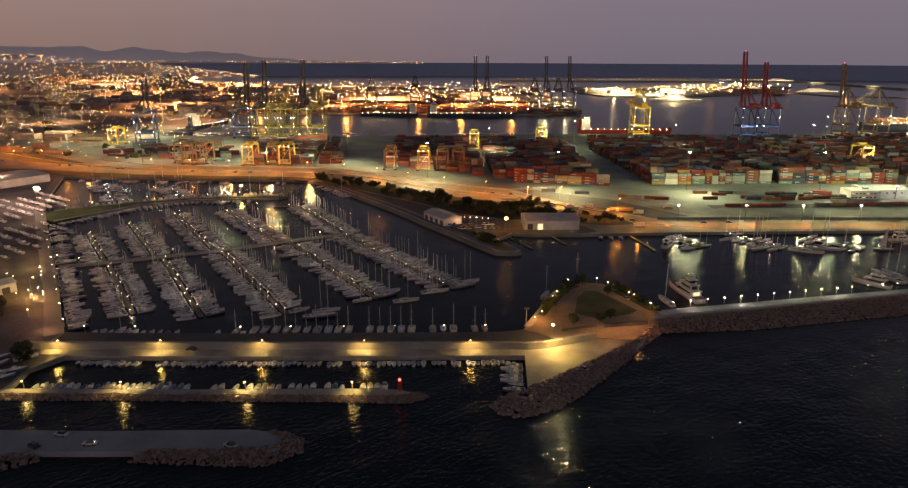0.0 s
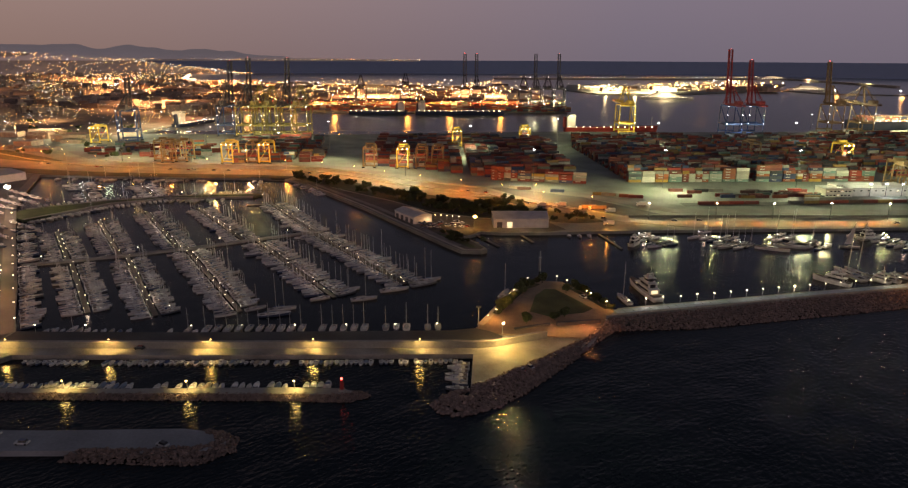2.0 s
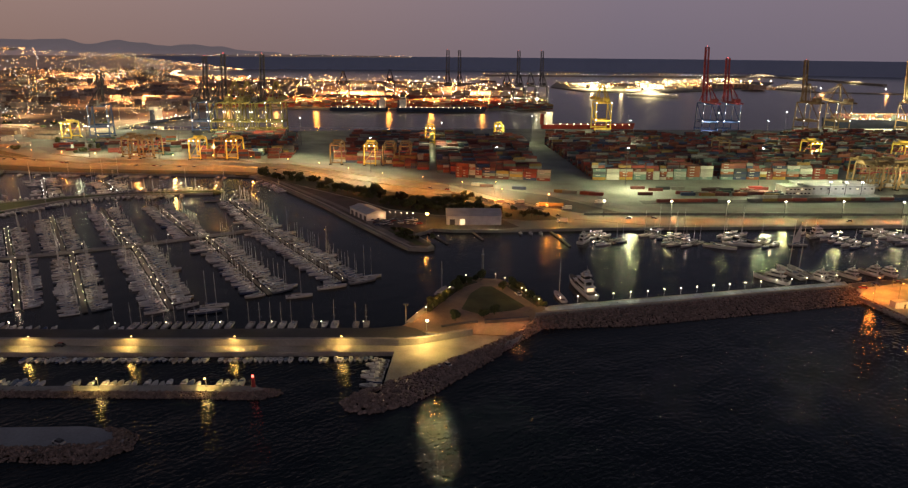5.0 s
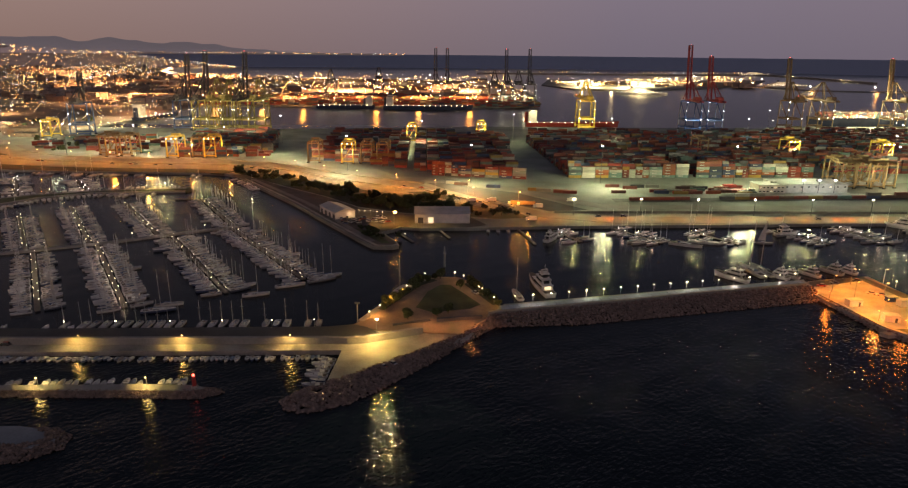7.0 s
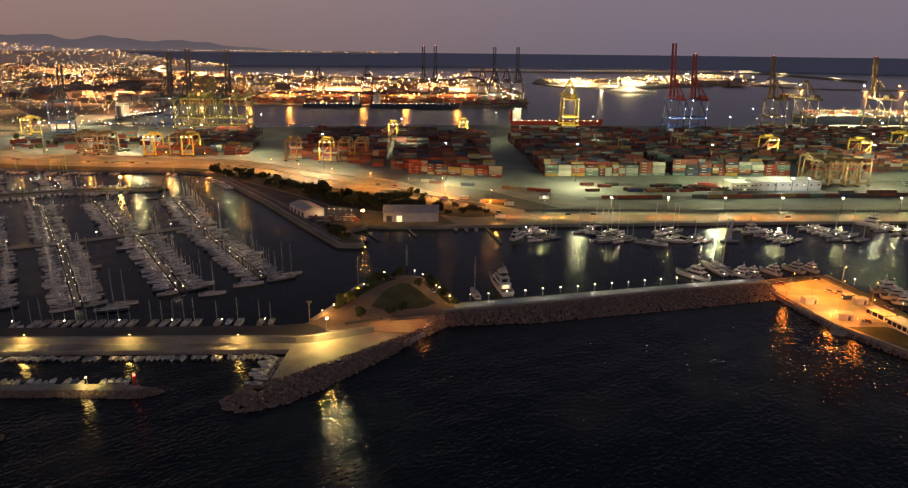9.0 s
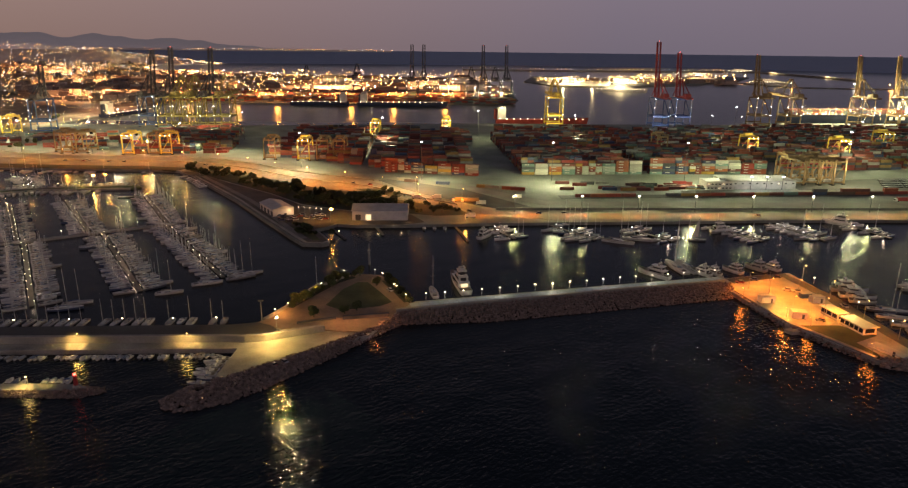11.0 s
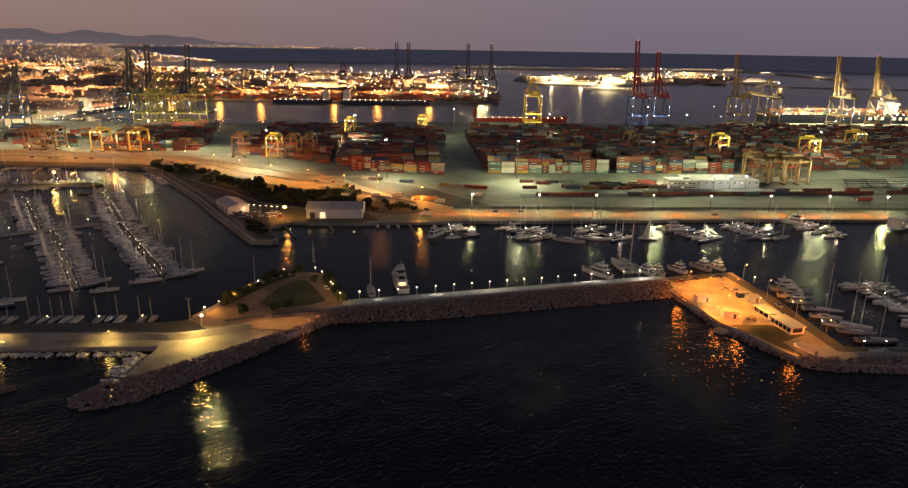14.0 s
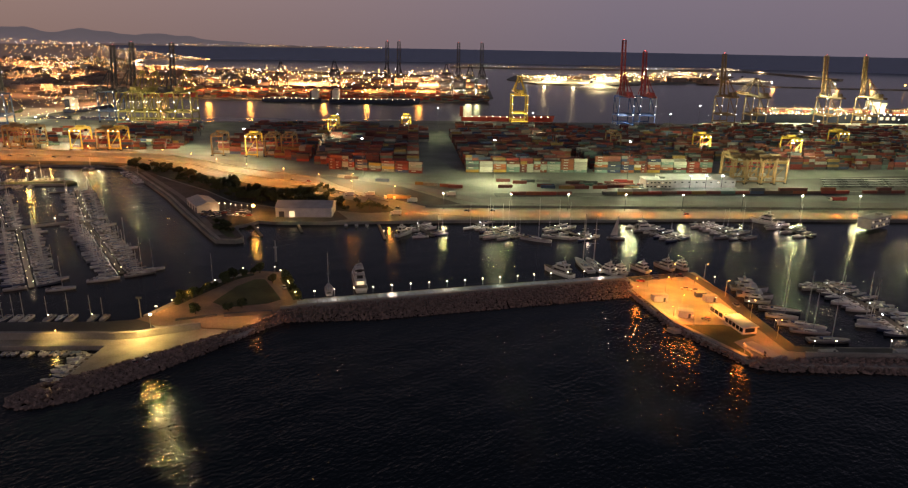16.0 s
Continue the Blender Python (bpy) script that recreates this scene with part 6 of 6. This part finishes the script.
for k in range(30):
    lamp_dot(rf.uniform(620, 930), rf.uniform(1040, 1090), rf.uniform(8, 40), rf.choice((0.4, 0.5, 0.7)))
for k in range(170):
    lamp_dot(rf.uniform(-800, -300), rf.uniform(780, 1000), rf.uniform(5, 18), rf.choice((0.4, 0.6, 0.9)))
stuff("harbour_lights", LIGHTS, G_PORT, "scattered working lights of the port", "lights")

# broad lights added in place of the many small lamps of port and town
for x, y, z, w, c in [(-400, 1430, 26, 42000, (1.0, 0.36, 0.06)), (-300, 1430, 26, 42000, (1.0, 0.36, 0.06)), (-215, 1432, 26, 42000, (1.0, 0.36, 0.06)), (-60, 1432, 26, 36000, (1.0, 0.36, 0.06)), (30, 1436, 26, 36000, (1.0, 0.36, 0.06)), (140, 1450, 26, 36000, (1.0, 0.36, 0.06)), (-400, 1540, 40, 3000000, (1.0, 0.44, 0.11)), (-260, 1560, 40, 3000000, (1.0, 0.44, 0.11)), (-120, 1560, 40, 3000000, (1.0, 0.44, 0.11)), (20, 1580, 40, 3000000, (1.0, 0.44, 0.11)), (150, 1600, 40, 3000000, (1.0, 0.44, 0.11)), (-200, 2000, 60, 9193600, EMBER), (150, 2050, 60, 9193600, EMBER), (-600, 2000, 60, 6364800, EMBER), (-350, 2450, 60, 3380000, WARM), (20, 2450, 60, 2600000, WARM),
                      (560, 2280, 40, 2600000, WARM), (690, 2250, 40, 2600000, WARM), (600, 2480, 40, 2600000, WARM), (780, 2400, 40, 2600000, WARM), (620, 2700, 40, 2600000, WARM), (900, 2560, 40, 2400000, WARM), (520, 2150, 14, 30000, WARM), (610, 2135, 14, 30000, WARM), (700, 2115, 14, 30000, WARM), (640, 1930, 24, 130000, WARM), (1050, 2540, 40, 424320, EMBER), (1205, 2455, 14, 40000, SODIUM), (1480, 2175, 14, 40000, SODIUM), (1590, 2165, 14, 40000, SODIUM), (1290, 2215, 14, 30000, SODIUM), (1034, 2700, 14, 30000, SODIUM),
                      (-700, 1200, 30, 300000, AMBER), (-1200, 1500, 80, 4243200, EMBER), (-1000, 2200, 80, 5657600, EMBER), (-1700, 2200, 90, 24371200, EMBER), (-1500, 3000, 90, 7779200, EMBER), (-2400, 3000, 90, 7779200, EMBER), (-2200, 1600, 90, 5657600, EMBER), (-400, 1090, 24, 70000, WARM), (-420, 1010, 20, 40000, FLOOD), (-400, 830, 16, 22000, FLOOD), (-520, 930, 10, 20000, WARM), (1850, 3500, 30, 780000, WARM), (1850, 3000, 30, 650000, WARM), (-620, 1500, 60, 3182400, EMBER), (-800, 2700, 80, 24371200, EMBER), (-3000, 2500, 90, 7779200, EMBER), (-1400, 1900, 90, 7779200, EMBER), (-1900, 3400, 90, 8840000, EMBER), (-475, 1010, 30, 260000, WARM), (-470, 1130, 30, 260000, WARM), (-470, 1260, 30, 260000, EMBER), (-560, 980, 30, 200000, WARM)]:
    if z != 30 and y < 1480 or z == 14:
        point_light(x, y, z, w, c, 4.0)
    else:
        flood(x, y, z, w, c, 9.0 if y > 1800 else 4.0)


# ---- west shore: sheds, trees and stores between road and town ----
WEST = Shape()
rw = random.Random(17)
for k in range(70):
    x, y = rw.uniform(-1000, -470), rw.uniform(800, 1000)
    if inside(x, y, [(-1000, 860), (-640, 860), (-470, 790), (-455, 990), (-1000, 1000)]):
        WEST.box(x, y, 2, rw.uniform(14, 46), rw.uniform(10, 24), rw.choice((4, 5, 7, 9)), rw.uniform(-0.3, 0.3))
stuff("dock_sheds", WEST, M_CITY, "low dock sheds and stores in half light", "buildings")
WOOD = Shape()
for k in range(260):
    x, y = rw.uniform(-1100, -300), rw.uniform(745, 1350)
    if inside(x, y, [(-520, 812), (-330, 745), (-300, 800), (-330, 880), (-460, 880)]) or (y > 1000 and x < -480 and noise.noise((x * 0.006, y * 0.006, 3)) > 0.12):
        for j in range(5):
            WOOD.ball((x + rw.uniform(-6, 6), y + rw.uniform(-6, 6), 3 + rw.uniform(0, 4)), rw.uniform(1.5, 3.4), 0.9, 0.35, rw)
stuff("far_trees", WOOD, M_LEAF, "dark clumps of trees between the docks and the town", "trees")
YARD = Shape()
for k in range(80):
    x, y = rw.uniform(-450, -215), rw.uniform(745, 900)
    if inside(x, y, [(-420, 790), (-215, 745), (-205, 800), (-270, 900), (-400, 885)]):
        for u in range(rw.choice((1, 2, 3))):
            YARD.box(round(x / 14) * 14, round(y / 6) * 6, 2 + 2.6 * u, 12.2, 2.44, 2.56, 0.3)
stuff("west_container_stacks", YARD, M_CONTS, "scattered container stacks in the west yard", "containers")
# lane lines and centre barrier of the harbour road
structure("road_barrier", Shape().slab(band(MEDIAN, 0.8), 2.0, 3.0), M_QUAY, "centre barrier of the harbour road")
for off in (-9.0, -4.6, 4.6, 9.0):
    line = []
    for i, p in enumerate(MEDIAN):
        a, b = MEDIAN[max(i - 1, 0)], MEDIAN[min(i + 1, len(MEDIAN) - 1)]
        d = Vector((b[0] - a[0], b[1] - a[1])).normalized()
        line.append((p[0] - d.y * off, p[1] + d.x * off))
    structure("road_line", Shape().slab(band(line, 0.4), 2.0, 2.135), M_PAVE, "white lane line of the harbour road")


# ---- buildings by the water ----
def hall(w, d, h, ridge_h, wall, roof, label, lit=False):
    """A shed along x with a gabled roof."""
    t = thing("storage_hall", label, "building", "quay buildings")
    body = part("wall", Shape().box(0, 0, 0, w, d, h), wall, t)
    a = [(-w / 2 - 0.5, -d / 2 - 0.6, h), (-w / 2 - 0.5, d / 2 + 0.6, h), (-w / 2 - 0.5, 0, h + ridge_h)]
    b = [(w / 2 + 0.5, y, z) for x, y, z in a]
    part("roof", Shape().loft([a, b]), roof, t)
    for k in range(int(w / 7) if w < 30 else 2):
        x = -w / 2 + 4 + k * 7
        part("door", Shape().box(x, -d / 2 - 0.06, 0.05, 3.6, 0.16, min(4, h * 0.65)), G_WIN if lit and k == 1 else M_GREY, body)
    return t


place(hall(28, 15, 5, 2.0, M_PLASTER, M_ROOF, "white storage shed with a grey metal roof on the spit"), [(10.8, 468)], 2.1, -57)
place(hall(38, 22, 6.5, 3.0, M_PLASTER, M_ROOF, "long white hall with lit doors beside the quay", True), [(87, 455)], 2.1, 1)


def office(w, d, floors, label, lit_every=3):
    t = thing("harbour_building", label, "building", "quay buildings")
    h = floors * 3.4
    body = part("wall", Shape().box(0, 0, 0, w, d, h), M_PLASTER, t)
    part("roof", Shape().box(0, 0, h, w + 0.8, d + 0.8, 0.5), M_ROOF, t)
    part("roof_unit", Shape().box(w * 0.2, 0, h + 0.5, 4, 3, 1.6), M_STEEL, t)
    k = 0
    for f in range(floors):
        for i in range(int(w / 3.2)):
            k += 1
            if w > 50 and (f == 0 or i % 2):
                continue
            part("window", Shape().box(-w / 2 + 1.8 + i * 3.2, -d / 2 - 0.03, f * 3.4 + 1.0, 1.7, 0.12, 1.0), G_WIN if k % lit_every == 0 else M_GLASS, body)
    return t


place(office(62, 26, 2, "long white terminal office under rooftop floodlights", 17), [(406, 572)], 2.0, 2)
place(office(24, 16, 2, "low white office with lit windows in the yard", 4), [(369, 563)], 2.0, 2)
for x, y in [(396, 554), (410, 554.5), (424, 555)]:
    point_light(x, y, 15, 3200, (0.95, 1.0, 0.9), 0.8)
place(mast_light(11, "short floodlight mast on the terminal office"), [(396, 556), (410, 556.6), (424, 557)], 2.0)
place(office(26, 9, 2, "pale boathouse on the south shore"), [(480, 436)], 2.0, 32)


def kiosk(w, d, label):
    """A long flat-roofed pavilion with a band of dark glazing between white piers."""
    t = thing("pavilion", label, "building", "quay buildings")
    body = part("wall", Shape().box(0, 0, 0, w, d, 3.2), M_PLASTER, t)
    part("roof", Shape().box(0, 0, 3.2, w + 1.2, d + 1.2, 0.35), M_PLASTER, t, "flat white roof slab")
    part("plinth", Shape().box(0, 0, 0, w + 0.5, d + 0.5, 0.3), M_QUAY, t)
    n = int(w / 2.6)
    for k in range(n):
        part("pane", Shape().box(-w / 2 + (k + 0.5) * w / n, -d / 2 - 0.03, 0.9, w / n - 0.5, 0.12, 1.9), M_GLASS, body)
    part("pane", Shape().box(w / 2 + 0.03, 0, 0.9, 0.12, d * 0.7, 1.9), M_GLASS, body)
    return t


place(kiosk(13, 6.5, "long white flat-roofed pavilion with dark glazing on the platform"), [(309, 261)], 2.0, -80)
place(kiosk(10, 5, "smaller white pavilion with dark glazing on the platform"), [(306.5, 275)], 2.0, -80)
place(hall(16, 10, 5, 1.6, M_PLASTER, M_ROOF, "grey boatyard building on the west quay"), [(-209, 309)], 2.0, 58)
place(hall(58, 46, 7, 1.6, M_PLASTER, M_ROOF, "broad pale boat shed on the west quay under a glaring lamp"), [(-400, 606)], 2.05, 62)


def cabin(w, d, h, mat, label):
    t = thing("site_cabin", label, "cabin", "things on the platform")
    part("body", Shape().box(0, 0, 0.15, w, d, h), mat, t)
    part("roof", Shape().box(0, 0, h + 0.15, w + 0.3, d + 0.3, 0.18), M_ROOF, t)
    part("door", Shape().box(w * 0.25, -d / 2 - 0.04, 0.2, 1.0, 0.1, 2.0), M_GREY, t)
    part("skid", Shape().box(0, 0, 0, w * 0.95, d * 0.9, 0.15), M_DARK, t)
    return t


place(cabin(7, 3.6, 3, M_PLASTER, "white site cabin on the platform"), [(284, 292.5)], 2.0, 8)
place(cabin(6.2, 4.4, 2.9, M_PLASTER, "bright white cabin under an orange lamp"), [(289.7, 273.8)], 2.0, -15)
place(cabin(6, 3.4, 2.8, M_PLASTER, "pale cabin beside the service road"), [(308.3, 292.5)], 2.0, 5)
place(cabin(5, 2.6, 2.2, M_BLUE, "blue storage cabin beside the service road"), [(306, 298.5)], 2.0, 5)
place(cabin(14, 5, 0.9, M_PLASTER, "long low white deck structure on the lawn edge"), [(307.5, 238)], 2.0, -66)
place(cabin(7, 2.5, 1.4, M_PLASTER, "white shelter on the outer mole"), [(333, 236)], 2.0, 8)
place(cabin(26, 3.0, 2.2, M_PROM, "long pale canopy on the outer mole"), [(372, 234.5)], 2.0, 0)


# ---- vehicles ----
def car(label):
    t = thing("car", label, "car", "parked cars")
    part("body", Shape().loft([[(-0.85, -2.1, 0.35), (0.85, -2.1, 0.35), (0.85, -2.1, 0.9), (-0.85, -2.1, 0.9)], [(-0.9, 0, 0.3), (0.9, 0, 0.3), (0.9, 0, 0.95), (-0.9, 0, 0.95)], [(-0.82, 2.1, 0.35), (0.82, 2.1, 0.35), (0.82, 2.1, 0.8), (-0.82, 2.1, 0.8)]]), M_CAR, t)
    part("cabin", Shape().box(0, -0.3, 0.92, 1.6, 2.5, 0.6, 0, 0.78), M_GLASS, t)
    part("roof", Shape().box(0, -0.3, 1.5, 1.25, 1.9, 0.06), M_CAR, t)
    for sx in (-1, 1):
        for y in (-1.35, 1.35):
            part("wheel", Shape().tube((sx * 0.7, y, 0.32), (sx * 0.92, y, 0.32), 0.32, 0.32, 10), M_DARK, t)
    return t


def van(label, mat, length=7.5):
    t = thing("truck", label, "truck", "parked trucks")
    part("box_body", Shape().box(0, -0.8, 0.9, 2.4, length - 2.2, 2.6), mat, t)
    c = part("cab", Shape().box(0, length / 2 - 0.7, 0.6, 2.3, 2.0, 2.0, 0, 0.9), M_PLASTER, t)
    part("windscreen", Shape().box(0, length / 2 + 0.28, 1.5, 1.9, 0.12, 0.8), M_GLASS, c)
    part("chassis", Shape().box(0, 0, 0.5, 1.2, length, 0.4), M_DARK, t)
    for sx in (-1, 1):
        for y in (-length * 0.3, length * 0.33):
            part("wheel", Shape().tube((sx * 0.8, y, 0.48), (sx * 1.15, y, 0.48), 0.48, 0.48, 10), M_DARK, t)
    return t


ca = car("parked car at the waterside")
for x, y, z, a in [(-102.4, 181.4, 1.9, 80), (-107, 175, 1.9, 60), (-90.7, 176.4, 1.9, 90), (-47.6, 175.8, 1.9, 65), (-86, 244.5, 2.0, 88), (104.1, 304.6, 2.62, 30), (297.7, 269.7, 2.0, 50), (302, 308, 2.08, 70), (306, 306, 2.0, 70), (66, 226.5, 2.0, 45), (69.5, 229, 2.0, 45), (283, 319, 2.1, 80), (292, 323, 2.1, 75), (306, 327, 2.1, 75), (318, 286, 2.1, 5), (110, 262, 2.12, 100)][:15]:
    place(ca, [(x, y)], z, a)
rv = random.Random(31)
for k in range(26):
    a = (x, y, h) = rv.choice(along([(-560, 770), (-330, 690), (-125, 668), (11, 599), (66, 565), (105, 520), (160, 466), (330, 460), (460, 463)], 7))
    place(ca, [(x + rv.uniform(-4, 4), y + rv.uniform(-4, 4))], 2.13, math.degrees(h) - 90 + rv.choice((0, 180)))
for k in range(30):
    place(ca, [(rv.uniform(14, 50), rv.uniform(440, 462))], 2.11, rv.choice((0, 90, 45)))
tr = van("white box truck parked by the yard", M_PLASTER)
place(tr, [(110, 512), (126, 513), (160, 492), (150, 452), (190, 515)], 2.13, 85)
place(van("orange-lit trailer truck by the road", M_TAN, 14), [(152, 501), (145, 503)], 2.13, 92)
place(van("red truck on the yard road", M_RED, 14), [(500, 512), (340, 575)], 2.1, 92)
ml = thing("harbour_beacon", "small red and white beacon on the jetty head", "beacon")
part("base", Shape().tube((0, 0, 0), (0, 0, 0.6), 1.3, 1.2, 10), M_QUAY, ml)
part("tower", Shape().tube((0, 0, 0.6), (0, 0, 4.2), 0.8, 0.6, 10), M_RED, ml)
part("lantern", Shape().ball((0, 0, 4.6), 0.55), G_RED, ml, "red harbour light", True)
ml.matrix_basis = pose(1.0, 211.6, 1.6)
point_light(1.0, 210.6, 6.6, 20, (1.0, 0.25, 0.2), 0.4)
mk = thing("channel_marker", "slim channel marker post standing in the water", "marker")
part("pile", Shape().tube((0, 0, -3), (0, 0, 8), 0.6, 0.5, 8), M_STEEL, mk)
part("top_frame", Shape().tube((0, 0, 8), (0, 0, 12), 0.35, 0.2, 6).box(0, 0, 8, 2, 2, 0.2), M_STEEL, mk)
mk.matrix_basis = pose(89, 353.7, 0)
wl_post = thing("light_mast", "slim unlit mast on the island corner", "floodlight")
part("mast", Shape().tube((0, 0, 0), (0, 0, 9), 0.25, 0.15, 7), M_STEEL, wl_post)
part("platform", Shape().box(0, 0, 9, 2.2, 0.8, 0.7), M_GREY, wl_post)
wl_post.matrix_basis = pose(51.5, 267.5, 2.5)


# ---- trees ----
def leaf_cluster(s, c, r, n, rr, flat=0.8):
    """Small leaf blades round a centre."""
    for _ in range(n):
        d = Vector((rr.gauss(0, 1), rr.gauss(0, 1), rr.gauss(0, 1) * flat)).normalized() * r * rr.uniform(0.55, 1.1)
        p = Vector(c) + d
        a = Vector((rr.uniform(-1, 1), rr.uniform(-1, 1), rr.uniform(-0.7, 0.7))).normalized() * rr.uniform(0.35, 0.7)
        b = a.orthogonal().normalized() * rr.uniform(0.15, 0.32)
        s.add([p - a, p - b, p + a, p + b], [(0, 1, 2, 3)])


def bush_tree(h, spread, seed, label):
    rr = random.Random(seed)
    t = thing("tree", label, "tree", "trees and shrubs")
    tk = Shape().tube((0, 0, -0.2), (0.2, 0.1, h * 0.45), 0.28, 0.18)
    cr = Shape()
    for k in range(9):
        a, e = k * 0.7 + rr.uniform(-0.3, 0.3), rr.uniform(0.25, 0.8) * spread
        top = (math.cos(a) * e, math.sin(a) * e, h * rr.uniform(0.5, 0.9))
        tk.tube((0.2, 0.1, h * 0.4), top, 0.12, 0.05, 5)
        leaf_cluster(cr, top, h * 0.26, 130, rr)
    part("trunk", tk, M_BARK, t)
    part("crown", cr, M_LEAF, t)
    return t


BUSH = [bush_tree(6.5, 4.5, 1, "dark spreading tree beside the harbour road"), bush_tree(4.5, 3.6, 2, "dark shrub on the scrub strip"), bush_tree(8.5, 6.5, 3, "large dark tree on the scrub strip")]
ISLE = [bush_tree(4.4, 2.0, 7, "round clipped tree on the park island"), bush_tree(2.9, 1.7, 8, "low round shrub on the park island")]
rg = random.Random(41)
SCRUB = [(-117, 638), (-69, 622), (-21, 580), (22, 550), (67, 525), (105, 498), (138, 476), (146, 464), (128, 460), (108, 466), (60, 478), (24, 496), (-8, 534), (-52, 574), (-100, 616)]
spots = [(-119, 655, 1), (-114, 652, 1), (-80, 626, 0), (-74, 622, 1), (-16, 548, 2), (-22, 555, 2), (-8, 543, 2), (-28, 562, 0), (-2, 538, 0), (28, 503, 0), (34, 500, 2), (22, 508, 0), (40, 497, 0), (66, 508, 0), (72, 504, 2), (60, 511, 0), (130, 468, 2), (124, 466, 0), (135, 469, 0), (41, 420, 1), (38, 424, 1), (44, 416, 1), (33, 427, 1), (82, 542, 1), (88, 535, 1), (94, 524, 1)]
while len(spots) < 150:
    x, y = rg.uniform(-115, 146), rg.uniform(460, 640)
    if inside(x, y, SCRUB) and noise.noise((x * 0.035, y * 0.035, 1)) > -0.12:
        spots.append((x, y, rg.choice((1, 1, 1, 0))))
spots += [(-190 + rg.uniform(-7, 7), 280 + rg.uniform(-9, 9), 0) for k in range(8)] + [(-150, 236, 0), (-146, 233, 1)]
for x, y, k in spots:
    g = rg.uniform(0.6, 1.05)
    berth_m = pose(x, y, 2.0, 0, 0, rg.uniform(0, 360)) @ Matrix.Diagonal((g, g, g, 1))
    if BUSH[k] not in used:
        used.add(BUSH[k])
        BUSH[k].matrix_basis = berth_m
    else:
        copy_thing_scaled(BUSH[k], berth_m)
for x, y, k in [(73, 272, 0), (86, 276, 1), (91, 279.5, 0), (97, 312, 0), (75, 310, 1), (87, 327, 0), (84, 326, 1), (61, 283, 1), (62.5, 286, 0), (65, 291, 0), (66.5, 295, 1), (69, 300, 0), (71, 305, 1), (73.5, 312, 0), (76.5, 317, 0), (80, 322, 1), (102.5, 317.5, 0), (104, 313.5, 1), (106, 309, 0), (108, 304, 1), (110, 298.5, 0), (112, 293.5, 1), (114.5, 289, 1)]:
    g = rg.uniform(0.85, 1.2)
    m = pose(x, y, 2.5, 0, 0, rg.uniform(0, 360)) @ Matrix.Diagonal((g, g, g, 1))
    if ISLE[k] not in used:
        used.add(ISLE[k])
        ISLE[k].matrix_basis = m
    else:
        copy_thing_scaled(ISLE[k], m)
for k in range(16):
    x, y = rg.uniform(36, 62), rg.uniform(402, 426)
    if inside(x, y, [(46, 392), (64, 390), (66, 412), (40, 424), (36, 412)]):
        copy_thing_scaled(BUSH[1], pose(x, y, 2.1, 0, 0, rg.uniform(0, 360)) @ Matrix.Diagonal((0.55, 0.55, 0.5, 1)))

# kinds that were built but found no berth are not left lying about
for proto in SAIL + MOTOR + YACHT + BUSH + ISLE:
    if proto not in used:
        for o in (*proto.children_recursive, proto):
            bpy.data.objects.remove(o)

sb = sailboat(11.5, 3.6, 16, 7)
part("sail", Shape().add([(0.15, 6.3, 2.6), (0.15, 2.2, 2.5), (0.15, 6.3, 15.5), (-0.05, 6.3, 2.6), (-0.05, 2.2, 2.5), (-0.05, 6.3, 15.5)], [(0, 1, 2), (5, 4, 3), (0, 3, 4, 1), (1, 4, 5, 2), (2, 5, 3, 0)]), M_PLASTER, sb, "hoisted white mainsail")
tagged(sb, "white sailing boat with its mainsail hoisted at a pontoon")
sb.matrix_basis = pose(287, 405, 0, 0, 0, -100)
